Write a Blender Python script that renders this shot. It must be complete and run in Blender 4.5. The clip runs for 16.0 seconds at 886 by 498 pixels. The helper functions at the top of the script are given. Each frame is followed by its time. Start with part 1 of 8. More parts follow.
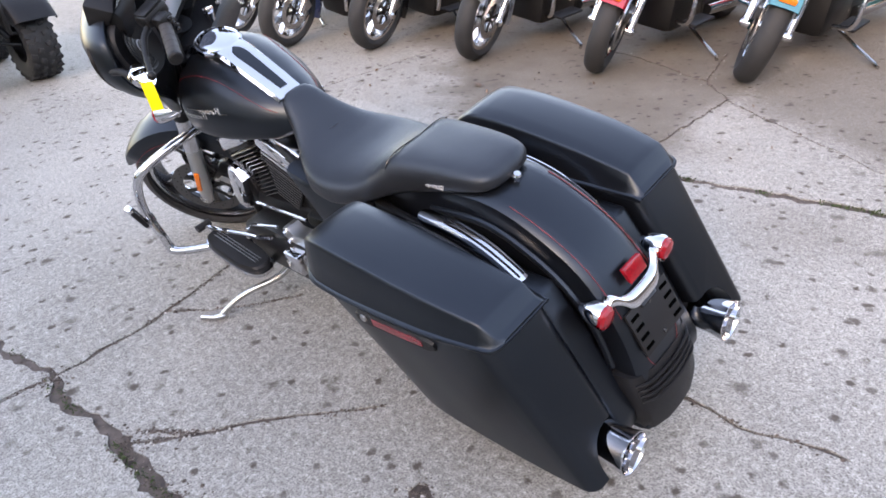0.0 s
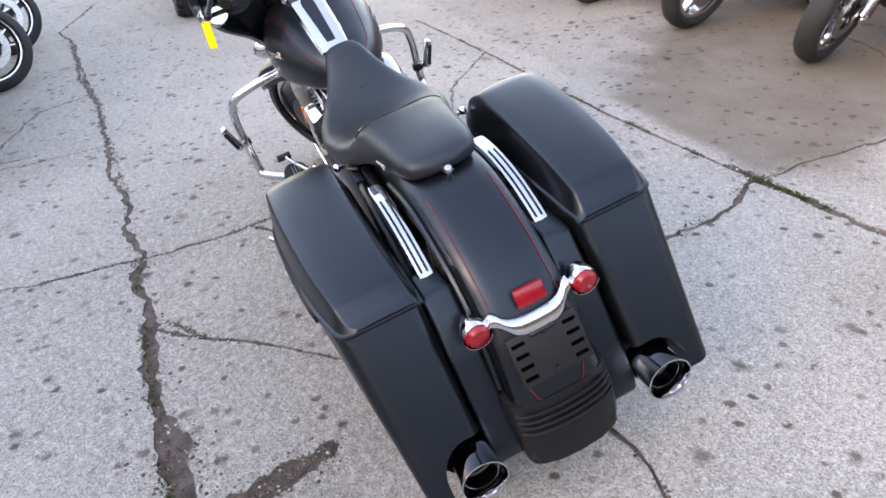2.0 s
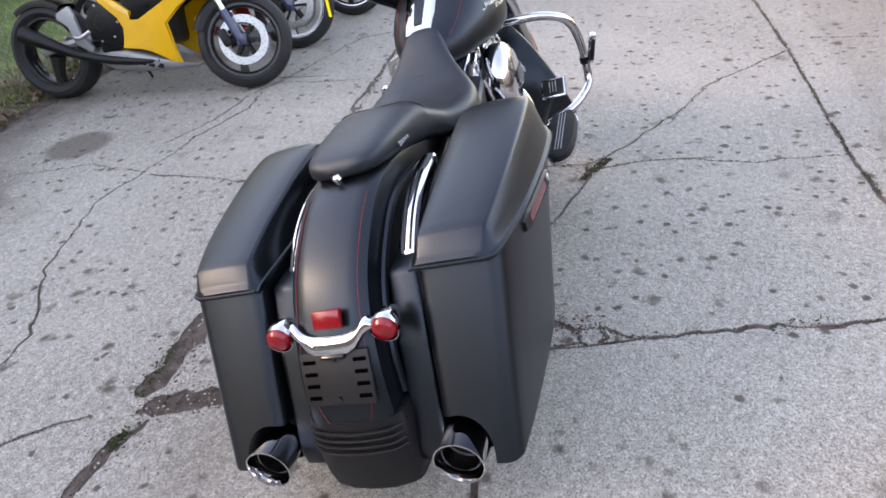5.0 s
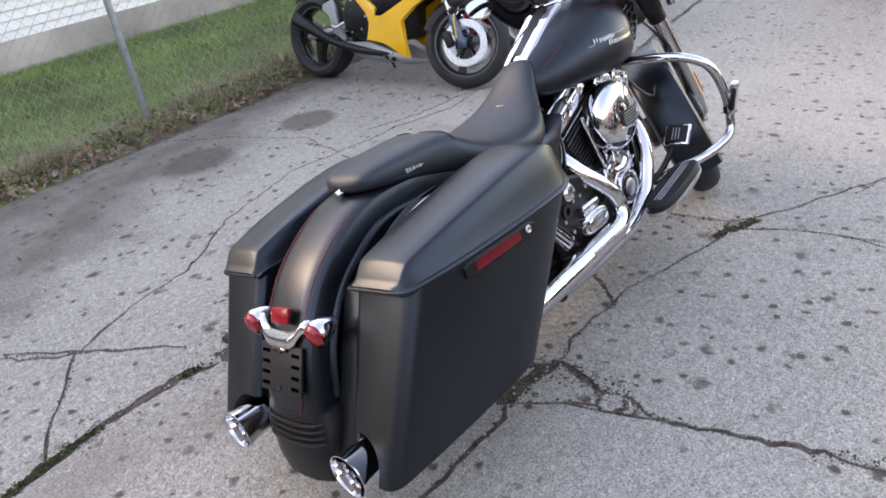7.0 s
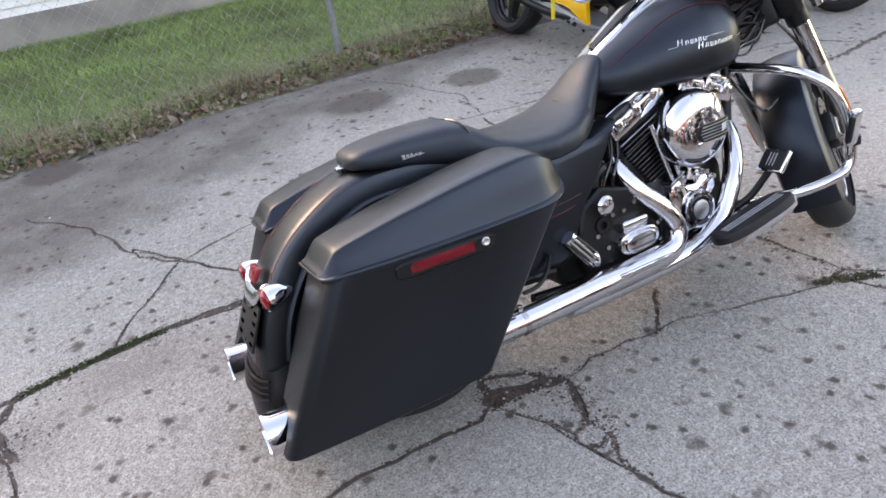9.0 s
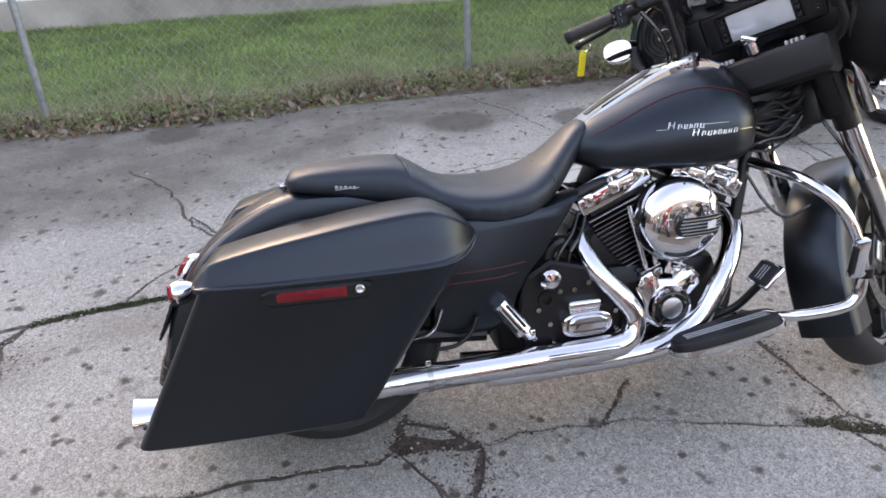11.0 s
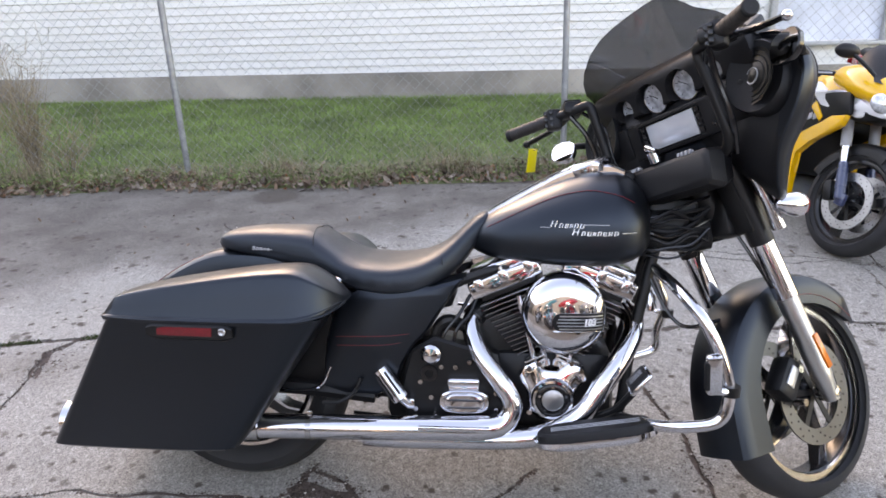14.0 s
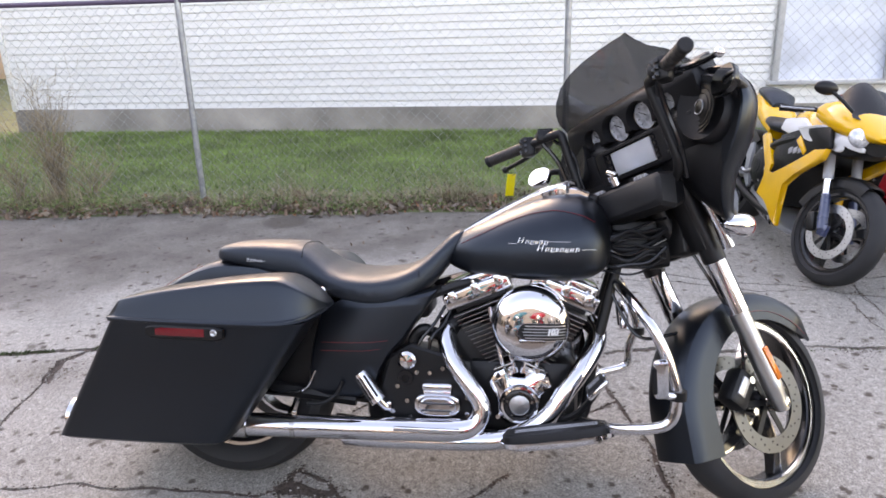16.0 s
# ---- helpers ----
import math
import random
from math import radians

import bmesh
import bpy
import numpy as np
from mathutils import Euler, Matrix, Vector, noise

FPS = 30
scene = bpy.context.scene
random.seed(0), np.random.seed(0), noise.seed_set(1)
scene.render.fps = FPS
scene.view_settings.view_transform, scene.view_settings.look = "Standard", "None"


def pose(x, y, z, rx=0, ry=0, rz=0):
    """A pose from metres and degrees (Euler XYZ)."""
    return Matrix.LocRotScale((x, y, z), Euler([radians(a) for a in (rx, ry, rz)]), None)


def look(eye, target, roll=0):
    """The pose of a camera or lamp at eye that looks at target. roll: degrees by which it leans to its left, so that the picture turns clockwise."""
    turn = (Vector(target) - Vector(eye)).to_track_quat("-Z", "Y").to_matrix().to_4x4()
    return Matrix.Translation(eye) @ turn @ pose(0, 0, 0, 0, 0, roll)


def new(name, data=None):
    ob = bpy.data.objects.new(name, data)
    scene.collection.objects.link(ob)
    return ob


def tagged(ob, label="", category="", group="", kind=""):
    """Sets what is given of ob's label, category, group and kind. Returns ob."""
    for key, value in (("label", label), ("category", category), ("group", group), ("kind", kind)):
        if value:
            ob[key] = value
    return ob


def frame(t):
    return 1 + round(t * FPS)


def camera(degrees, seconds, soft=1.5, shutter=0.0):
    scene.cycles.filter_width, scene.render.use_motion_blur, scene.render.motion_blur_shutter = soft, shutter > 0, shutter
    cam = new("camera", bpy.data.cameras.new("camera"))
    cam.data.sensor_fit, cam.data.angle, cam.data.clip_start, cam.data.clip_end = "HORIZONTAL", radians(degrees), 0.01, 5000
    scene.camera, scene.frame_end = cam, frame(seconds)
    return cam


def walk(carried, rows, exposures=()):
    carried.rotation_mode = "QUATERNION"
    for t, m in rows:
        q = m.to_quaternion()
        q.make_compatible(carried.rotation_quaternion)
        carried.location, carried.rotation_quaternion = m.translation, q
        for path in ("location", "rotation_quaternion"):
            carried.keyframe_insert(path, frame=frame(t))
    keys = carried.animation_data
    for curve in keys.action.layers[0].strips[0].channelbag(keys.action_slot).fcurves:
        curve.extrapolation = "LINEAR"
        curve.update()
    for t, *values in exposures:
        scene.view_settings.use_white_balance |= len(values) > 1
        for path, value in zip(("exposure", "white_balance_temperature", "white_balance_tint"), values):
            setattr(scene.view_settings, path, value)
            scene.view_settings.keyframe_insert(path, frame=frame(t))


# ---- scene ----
cam = camera(63.2, 16.0, soft=1.7, shutter=0.0)
METRES, EYE, TURN = 5.035, 1.4013, -133.3
ROWS = [
    (0.0, 0.0, 0.0, 0.0, -3.01, -29.6, 5.31),
    (0.5, 0.0399, 0.004, 0.0016, 3.36, -30.19, 4.77),
    (1.0, 0.0775, 0.0082, 0.0017, 8.64, -30.55, 5.25),
    (1.5, 0.1169, 0.015, 0.0018, 15.07, -31.01, 4.93),
    (2.0, 0.1506, 0.0379, 0.0012, 21.49, -31.89, 4.98),
    (2.5, 0.1824, 0.0615, 0.0025, 26.52, -31.63, 5.66),
    (3.0, 0.2214, 0.0805, 0.003, 32.74, -32.26, 5.4),
    (3.5, 0.2519, 0.1058, 0.0013, 38.34, -32.61, 5.83),
    (4.0, 0.2745, 0.1402, 0.003, 45.17, -33.07, 5.61),
    (4.2, 0.2828, 0.151, 0.0026, 47.43, -33.14, 5.8),
    (6.3, 0.3588, 0.2912, 0.0072, 75.49, -30.01, 7.28),
    (6.5, 0.3636, 0.3035, 0.0069, 77.81, -29.77, 7.1),
    (7.0, 0.3644, 0.3344, 0.0054, 83.44, -29.32, 8.02),
    (7.5, 0.3547, 0.3638, 0.0061, 88.31, -29.32, 7.16),
    (8.0, 0.3511, 0.3919, 0.0049, 93.14, -29.55, 7.31),
    (8.5, 0.3534, 0.424, 0.007, 100.18, -30.36, 7.07),
    (9.0, 0.341, 0.4546, 0.0061, 104.88, -30.47, 7.17),
    (9.2, 0.3336, 0.4654, 0.0084, 107.03, -30.2, 6.76),
    (11.3, 0.271, 0.5763, 0.0076, 124.76, -27.65, 2.42),
    (11.5, 0.2663, 0.5858, 0.0094, 125.98, -27.32, 2.67),
    (12.0, 0.2541, 0.6173, 0.0105, 129.76, -26.39, 2.68),
    (12.5, 0.2369, 0.6386, 0.009, 132.53, -25.14, 3.25),
    (13.0, 0.2155, 0.6549, 0.0106, 134.13, -23.78, 2.27),
    (13.5, 0.2066, 0.6749, 0.0115, 136.41, -22.71, 2.22),
    (14.0, 0.204, 0.7025, 0.0145, 138.78, -21.07, 1.91),
    (14.5, 0.2077, 0.7098, 0.015, 139.19, -19.4, 1.38),
    (15.0, 0.2071, 0.723, 0.0148, 138.86, -18.91, 1.56),
    (15.5, 0.2054, 0.7432, 0.0142, 139.78, -18.89, 1.65),
    (16.0, 0.2086, 0.7465, 0.0145, 140.52, -18.28, 1.56),
]
walk(cam, [(t, pose(-1.0401, 1.3254, EYE, 0, 0, TURN) @ pose(METRES * x, METRES * y, METRES * z, 90 + pitch, roll, yaw)) for t, x, y, z, yaw, pitch, roll in ROWS],
     exposures=[(0.0, 3.19, 9500, 24), (3.5, 3.10, 10100, 24), (7.0, 2.98, 10500, 25), (9.0, 3.04, 10500, 25), (12.5, 2.97, 10300, 25), (16.0, 3.05, 10700, 28)])

# ---- world and light ----
SUN_ELEV, SUN_TURN = 24.0, 112.0
world = bpy.data.worlds.new("sky")
scene.world = world
world.use_nodes = True
wn, wl = world.node_tree.nodes, world.node_tree.links
sky = wn.new("ShaderNodeTexSky")
sky.sky_type, sky.sun_disc = "NISHITA", False
sky.sun_elevation, sky.sun_rotation = radians(SUN_ELEV), radians(90 - SUN_TURN)
sky.air_density, sky.dust_density, sky.ozone_density = 1.0, 0.5, 1.5
wn["Background"].inputs["Strength"].default_value = 0.15
wl.new(sky.outputs[0], wn["Background"].inputs["Color"])
sun = new("sun", bpy.data.lights.new("sun", "SUN"))
sun.data.energy, sun.data.angle, sun.data.color = 0.30, radians(20), (1.0, 0.9, 0.78)
sun.matrix_world = look((0, 0, 0), (-math.cos(radians(SUN_TURN)) * math.cos(radians(SUN_ELEV)), -math.sin(radians(SUN_TURN)) * math.cos(radians(SUN_ELEV)), -math.sin(radians(SUN_ELEV))))


# ---- materials ----
def mat(name, color, rough=0.5, metal=0.0, var=0.12, scale=9.0, bump=0.0, bscale=300.0, rvar=0.08, coat=0.0, random_by=None, spec=0.5, tint=None):
    m = bpy.data.materials.new(name)
    m.use_nodes = True
    nodes, links = m.node_tree.nodes, m.node_tree.links
    b = nodes["Principled BSDF"]
    b.inputs["Metallic"].default_value = metal
    b.inputs["Coat Weight"].default_value = coat
    b.inputs["Specular IOR Level"].default_value = spec
    if tint:
        b.inputs["Specular Tint"].default_value = (*tint, 1)
    co = nodes.new("ShaderNodeTexCoord")
    n = nodes.new("ShaderNodeTexNoise")
    n.inputs["Scale"].default_value, n.inputs["Detail"].default_value = scale, 6.0
    links.new(co.outputs["Object"], n.inputs["Vector"])
    ramp = nodes.new("ShaderNodeValToRGB")
    lo, hi = [max(0.0, c * (1 - var)) for c in color], [min(1.0, c * (1 + var)) for c in color]
    ramp.color_ramp.elements[0].position, ramp.color_ramp.elements[1].position = 0.3, 0.7
    ramp.color_ramp.elements[0].color, ramp.color_ramp.elements[1].color = (*lo, 1), (*hi, 1)
    links.new(n.outputs["Fac"], ramp.inputs["Fac"])
    out = ramp.outputs["Color"]
    if random_by:
        hsv = nodes.new("ShaderNodeHueSaturation")
        if random_by == "island":
            rnd = nodes.new("ShaderNodeNewGeometry").outputs["Random Per Island"]
        else:
            rnd = nodes.new("ShaderNodeObjectInfo").outputs["Random"]
        mr = nodes.new("ShaderNodeMapRange")
        mr.inputs["To Min"].default_value, mr.inputs["To Max"].default_value = 0.65, 1.35
        links.new(rnd, mr.inputs["Value"])
        links.new(mr.outputs[0], hsv.inputs["Value"])
        links.new(out, hsv.inputs["Color"])
        out = hsv.outputs["Color"]
    links.new(out, b.inputs["Base Color"])
    mr = nodes.new("ShaderNodeMapRange")
    mr.inputs["To Min"].default_value, mr.inputs["To Max"].default_value = max(0.02, rough - rvar), min(1.0, rough + rvar)
    links.new(n.outputs["Fac"], mr.inputs["Value"])
    links.new(mr.outputs[0], b.inputs["Roughness"])
    if bump:
        n2 = nodes.new("ShaderNodeTexNoise")
        n2.inputs["Scale"].default_value, n2.inputs["Detail"].default_value = bscale, 3.0
        links.new(co.outputs["Object"], n2.inputs["Vector"])
        bp = nodes.new("ShaderNodeBump")
        bp.inputs["Strength"].default_value, bp.inputs["Distance"].default_value = bump, 0.002
        links.new(n2.outputs["Fac"], bp.inputs["Height"])
        links.new(bp.outputs[0], b.inputs["Normal"])
    return m


# blue specular tint on paint and vinyl paints in a bluish sky sheen
M_PAINT = mat("satin_black_paint", (0.0024, 0.0028, 0.0038), 0.34, var=0.15, rvar=0.03, spec=0.54, tint=(0.70, 0.84, 1.0))
M_SEAT = mat("black_vinyl", (0.011, 0.012, 0.0145), 0.44, spec=0.55, tint=(0.70, 0.85, 1.0), bump=0.25, bscale=420, rvar=0.08)
M_RUBBER = mat("tyre_rubber", (0.017, 0.017, 0.018), 0.72, bump=0.2, bscale=150, var=0.3)
M_PAD = mat("pedal_rubber", (0.008, 0.008, 0.009), 0.55, spec=0.3)
M_GRIPRUB = mat("grip_rubber", (0.020, 0.017, 0.016), 0.6, bump=0.2, bscale=300)
M_CHROME = mat("chrome", (0.66, 0.66, 0.68), 0.05, 1.0, var=0.03, rvar=0.03)
M_DULLCHROME = mat("aged_chrome", (0.5, 0.49, 0.48), 0.17, 1.0, var=0.08, rvar=0.08)
M_ALU = mat("cast_aluminium", (0.46, 0.46, 0.46), 0.36, 1.0, var=0.1, bump=0.1, bscale=500)
M_DISC = mat("brake_steel", (0.46, 0.46, 0.46), 0.32, 1.0, var=0.08)
M_BLACK = mat("black_powder_coat", (0.006, 0.006, 0.0065), 0.40, spec=0.3, bump=0.12, bscale=600)
M_GLOSS = mat("gloss_black", (0.008, 0.008, 0.009), 0.16, rvar=0.05)
M_PLASTIC = mat("black_plastic", (0.008, 0.008, 0.009), 0.42, spec=0.24, bump=0.2, bscale=700)
M_FIN = mat("cut_fin_edge", (0.30, 0.30, 0.31), 0.35, 1.0)
M_RED = mat("red_lens", (0.26, 0.004, 0.010), 0.18, coat=0.2, var=0.2, scale=160)
M_DARKRED = mat("red_reflector", (0.16, 0.006, 0.012), 0.2, coat=0.5, var=0.25, scale=220)
M_STRIPE = mat("red_pinstripe", (0.17, 0.010, 0.016), 0.42)
M_ORANGE = mat("amber_reflector", (0.75, 0.16, 0.012), 0.2, coat=0.5, var=0.15, scale=150)
M_TAG = mat("yellow_plastic_tag", (0.85, 0.68, 0.01), 0.45)
M_EMBLEM = mat("brushed_emblem", (0.40, 0.40, 0.40), 0.25, 1.0, var=0.2, scale=90)
M_GREYMARK = mat("grey_print", (0.30, 0.30, 0.31), 0.5)
M_FACE = mat("dial_face", (0.30, 0.31, 0.33), 0.25, coat=0.8, var=0.5, scale=45)
M_CLEAR = mat("headlight_glass", (0.55, 0.57, 0.60), 0.10, 0.35, coat=1.0, var=0.35, scale=55)
M_SCREEN = mat("display_glass", (0.50, 0.52, 0.55), 0.18, 0.25, coat=1.0)
M_MIRROR = mat("mirror_glass", (0.9, 0.9, 0.9), 0.03, 1.0, var=0.01, rvar=0.01)
M_WHEEL = mat("gloss_black_wheel", (0.012, 0.012, 0.013), 0.2)
M_RIM = mat("machined_rim", (0.52, 0.52, 0.53), 0.16, 1.0, var=0.06)
M_GREYLEG = mat("satin_silver_fork", (0.50, 0.50, 0.49), 0.34, 1.0, var=0.06)
M_GALV = mat("galvanised_steel", (0.36, 0.38, 0.40), 0.46, 0.75, var=0.2, scale=25)
M_WIRE = mat("galvanised_wire", (0.29, 0.30, 0.31), 0.5, 0.3, var=0.25, scale=15)
M_PURPLE = mat("painted_purple_rail", (0.075, 0.05, 0.095), 0.5, var=0.2)
M_YELLOW = mat("yellow_paint", (0.80, 0.40, 0.008), 0.24, coat=0.7, var=0.05)
M_WHITEPAINT = mat("white_bike_paint", (0.75, 0.75, 0.76), 0.25, coat=0.6, var=0.05)
M_GREYPAINT = mat("silver_grey_paint", (0.30, 0.31, 0.32), 0.3, 0.3, var=0.08)
M_REDPAINT = mat("red_bike_paint", (0.35, 0.012, 0.02), 0.25, coat=0.7)
M_BLUEPAINT = mat("dark_blue_paint", (0.03, 0.045, 0.10), 0.28, coat=0.6)
M_TEAL = mat("teal_paint", (0.02, 0.16, 0.20), 0.25, coat=0.7)
M_SIDING = mat("white_vinyl_siding", (0.68, 0.67, 0.655), 0.5, var=0.04, scale=2.0, bump=0.08, bscale=40)
M_FOUND = mat("foundation_concrete", (0.29, 0.262, 0.235), 0.85, var=0.55, scale=0.9, bump=0.5, bscale=45)
M_WINFRAME = mat("grey_window_frame", (0.42, 0.42, 0.42), 0.4, var=0.08)
M_CURTAIN = mat("window_blind", (0.62, 0.66, 0.74), 0.35, var=0.18, scale=3.0, coat=0.5)
M_TAN = mat("tan_wall", (0.62, 0.42, 0.28), 0.8, var=0.12, scale=3)
M_GRASS = mat("grass_blades", (0.140, 0.225, 0.054), 0.6, var=0.5, scale=1.3, random_by="island")
M_LAWN = mat("lawn_soil", (0.105, 0.122, 0.045), 0.95, var=0.4, scale=3.0, bump=1.0, bscale=60)
M_DRY = mat("dry_stems", (0.27, 0.21, 0.14), 0.8, var=0.3, random_by="island")
M_LEAF = mat("dead_leaves", (0.17, 0.11, 0.078), 0.75, var=0.6, scale=4, random_by="island")
M_LEAFPALE = mat("bleached_leaves", (0.24, 0.19, 0.15), 0.75, var=0.4, scale=4, random_by="island")
M_LEAFRED = mat("rust_leaves", (0.24, 0.095, 0.045), 0.75, var=0.4, scale=4, random_by="island")
M_WEED = mat("weed_leaves", (0.13, 0.18, 0.055), 0.6, var=0.4, scale=5, random_by="island")
M_SOIL = mat("crack_soil", (0.088, 0.066, 0.056), 0.95, var=0.55, scale=22, bump=1.0, bscale=120)
M_DIRT = mat("spilled_dirt", (0.100, 0.076, 0.064), 0.95, var=0.5, scale=40, bump=1.0, bscale=160, random_by="island", spec=0.1)
M_SHOPGLASS = mat("shop_glass", (0.02, 0.022, 0.025), 0.08, coat=0.5)
M_PLATE = mat("grey_plate_bracket", (0.012, 0.012, 0.013), 0.5, spec=0.28)
M_VOID = mat("unlit_hollow", (0.0012, 0.0012, 0.0012), 0.95, spec=0.0)
M_BRICKWALL = mat("brown_masonry", (0.15, 0.105, 0.08), 0.9, var=0.25, scale=1.5, bump=0.5, bscale=12)
M_DISCDARK = mat("dark_brake_steel", (0.13, 0.13, 0.13), 0.34, 1.0, var=0.08)
M_MOSS = mat("moss", (0.04, 0.06, 0.018), 0.95, var=0.5, scale=30, bump=1.0, bscale=150, random_by="island")
M_GRIT = mat("loose_grit", (0.36, 0.33, 0.29), 0.9, var=0.4, random_by="island")

# smoked windshield: tinted see-through plastic
M_SMOKE = bpy.data.materials.new("smoked_plastic")
M_SMOKE.use_nodes = True
_n, _l = M_SMOKE.node_tree.nodes, M_SMOKE.node_tree.links
_t, _g, _x = _n.new("ShaderNodeBsdfTransparent"), _n.new("ShaderNodeBsdfGlossy"), _n.new("ShaderNodeMixShader")
_t.inputs[0].default_value = (0.35, 0.35, 0.36, 1)
_g.inputs["Roughness"].default_value = 0.04
_x.inputs[0].default_value = 0.06
_l.new(_t.outputs[0], _x.inputs[1])
_l.new(_g.outputs[0], _x.inputs[2])
_l.new(_x.outputs[0], _n["Material Output"].inputs[0])


def concrete():
    m = bpy.data.materials.new("old_concrete")
    m.use_nodes = True
    nodes, links = m.node_tree.nodes, m.node_tree.links
    b = nodes["Principled BSDF"]
    co = nodes.new("ShaderNodeTexCoord").outputs["Object"]

    def noise_tex(scale, detail=4.0, rough=0.6):
        n = nodes.new("ShaderNodeTexNoise")
        n.inputs["Scale"].default_value, n.inputs["Detail"].default_value, n.inputs["Roughness"].default_value = scale, detail, rough
        links.new(co, n.inputs["Vector"])
        return n.outputs["Fac"]

    def span(value, a, c, lo=0.0, hi=1.0):
        mr = nodes.new("ShaderNodeMapRange")
        mr.interpolation_type = "SMOOTHSTEP"
        for k, v in zip(("From Min", "From Max", "To Min", "To Max"), (a, c, lo, hi)):
            mr.inputs[k].default_value = v
        links.new(value, mr.inputs["Value"])
        return mr.outputs[0]

    def maths(op, a, c):
        n = nodes.new("ShaderNodeMath")
        n.operation = op
        for k, v in enumerate((a, c)):
            if isinstance(v, (int, float)):
                n.inputs[k].default_value = v
            else:
                links.new(v, n.inputs[k])
        return n.outputs[0]

    def blend(fac, a, c, mode="MIX"):
        n = nodes.new("ShaderNodeMix")
        n.data_type, n.blend_type = "RGBA", mode
        for k, v in ((0, fac), (6, a), (7, c)):
            if isinstance(v, (int, float)):
                n.inputs[k].default_value = v
            elif isinstance(v, tuple):
                n.inputs[k].default_value = (*v, 1)
            else:
                links.new(v, n.inputs[k])
        return n.outputs[2]

    sep = nodes.new("ShaderNodeSeparateXYZ")
    links.new(co, sep.inputs[0])
    x, y = sep.outputs[0], sep.outputs[1]
    big, mid, fine, grain = noise_tex(0.55, 5), noise_tex(3.0, 5), noise_tex(38, 4), noise_tex(190, 3, 0.8)
    col = blend(span(big, 0.3, 0.72), (0.255, 0.238, 0.212), (0.373, 0.344, 0.307))
    col = blend(span(mid, 0.42, 0.75, 0, 0.45), col, (0.246, 0.230, 0.209))
    col = blend(span(fine, 0.40, 0.66, 0, 0.6), col, (0.451, 0.418, 0.377))
    # exposed aggregate
    vo = nodes.new("ShaderNodeTexVoronoi")
    vo.inputs["Scale"].default_value = 165
    links.new(co, vo.inputs["Vector"])
    vgrey = nodes.new("ShaderNodeRGBToBW")
    links.new(vo.outputs["Color"], vgrey.inputs[0])
    col = blend(span(vo.outputs["Distance"], 0.15, 0.6, 0.62, 0.25), col, vgrey.outputs[0], "OVERLAY")
    col = blend(span(grain, 0.50, 0.62, 0, 0.78), col, (0.090, 0.082, 0.074))
    col = blend(span(noise_tex(75, 3, 0.7), 0.54, 0.70, 0, 0.65), col, (0.107, 0.094, 0.082))
    # brown dirt and painted bike shade on the slab towards the parked row, dark damp band along the fence
    warp = maths("MULTIPLY", maths("SUBTRACT", noise_tex(1.4, 6), 0.5), 1.6)
    edge = maths("MULTIPLY", warp, 0.35)
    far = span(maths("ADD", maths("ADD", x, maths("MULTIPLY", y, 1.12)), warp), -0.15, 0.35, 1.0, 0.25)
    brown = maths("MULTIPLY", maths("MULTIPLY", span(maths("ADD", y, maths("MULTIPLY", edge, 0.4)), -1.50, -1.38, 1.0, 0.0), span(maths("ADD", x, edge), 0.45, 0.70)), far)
    # shade under the end of the parked row, put into the slab colour as brown
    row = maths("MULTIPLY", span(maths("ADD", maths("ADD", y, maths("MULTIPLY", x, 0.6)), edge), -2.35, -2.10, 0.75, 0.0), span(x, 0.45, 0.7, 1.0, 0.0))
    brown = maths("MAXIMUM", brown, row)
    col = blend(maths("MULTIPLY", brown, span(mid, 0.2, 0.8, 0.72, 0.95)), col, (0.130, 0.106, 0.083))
    dark = span(maths("ADD", maths("SUBTRACT", y, maths("MULTIPLY", x, 0.42)), maths("MULTIPLY", warp, 0.9)), 1.90, 2.50)
    col = blend(maths("MULTIPLY", dark, span(mid, 0.25, 0.7, 0.50, 0.80)), col, (0.082, 0.068, 0.057))
    # oil and gum spots of two sizes
    for sc, lo, hi, amount in ((5.0, 0.06, 0.20, 0.95), (9.0, 0.08, 0.24, 0.95), (2.4, 0.02, 0.17, 0.75), (15.0, 0.12, 0.27, 0.95), (1.3, 0.02, 0.20, 0.5)):
        v = nodes.new("ShaderNodeTexVoronoi")
        v.inputs["Scale"].default_value = sc
        off = nodes.new("ShaderNodeVectorMath")
        off.operation = "ADD"
        nn = nodes.new("ShaderNodeTexNoise")
        nn.inputs["Scale"].default_value, nn.inputs["Detail"].default_value = sc * 3.5, 4.0
        links.new(co, nn.inputs["Vector"])
        sc_n = nodes.new("ShaderNodeVectorMath")
        sc_n.operation = "SCALE"
        sc_n.inputs["Scale"].default_value = 0.45 / sc
        links.new(nn.outputs["Color"], sc_n.inputs[0])
        links.new(co, off.inputs[0])
        links.new(sc_n.outputs[0], off.inputs[1])
        links.new(off.outputs[0], v.inputs["Vector"])
        keep = nodes.new("ShaderNodeSeparateColor")
        links.new(v.outputs["Color"], keep.inputs[0])
        mask = maths("MULTIPLY", span(v.outputs["Distance"], lo, hi, 1.0, 0.0), span(keep.outputs[0], 0.42, 0.54, 0.0, amount))
        mask = maths("MULTIPLY", mask, span(noise_tex(1.1 + 0.13 * sc, 3), 0.30, 0.56, 0.45, 1.0))
        col = blend(mask, col, (0.075, 0.059, 0.048))
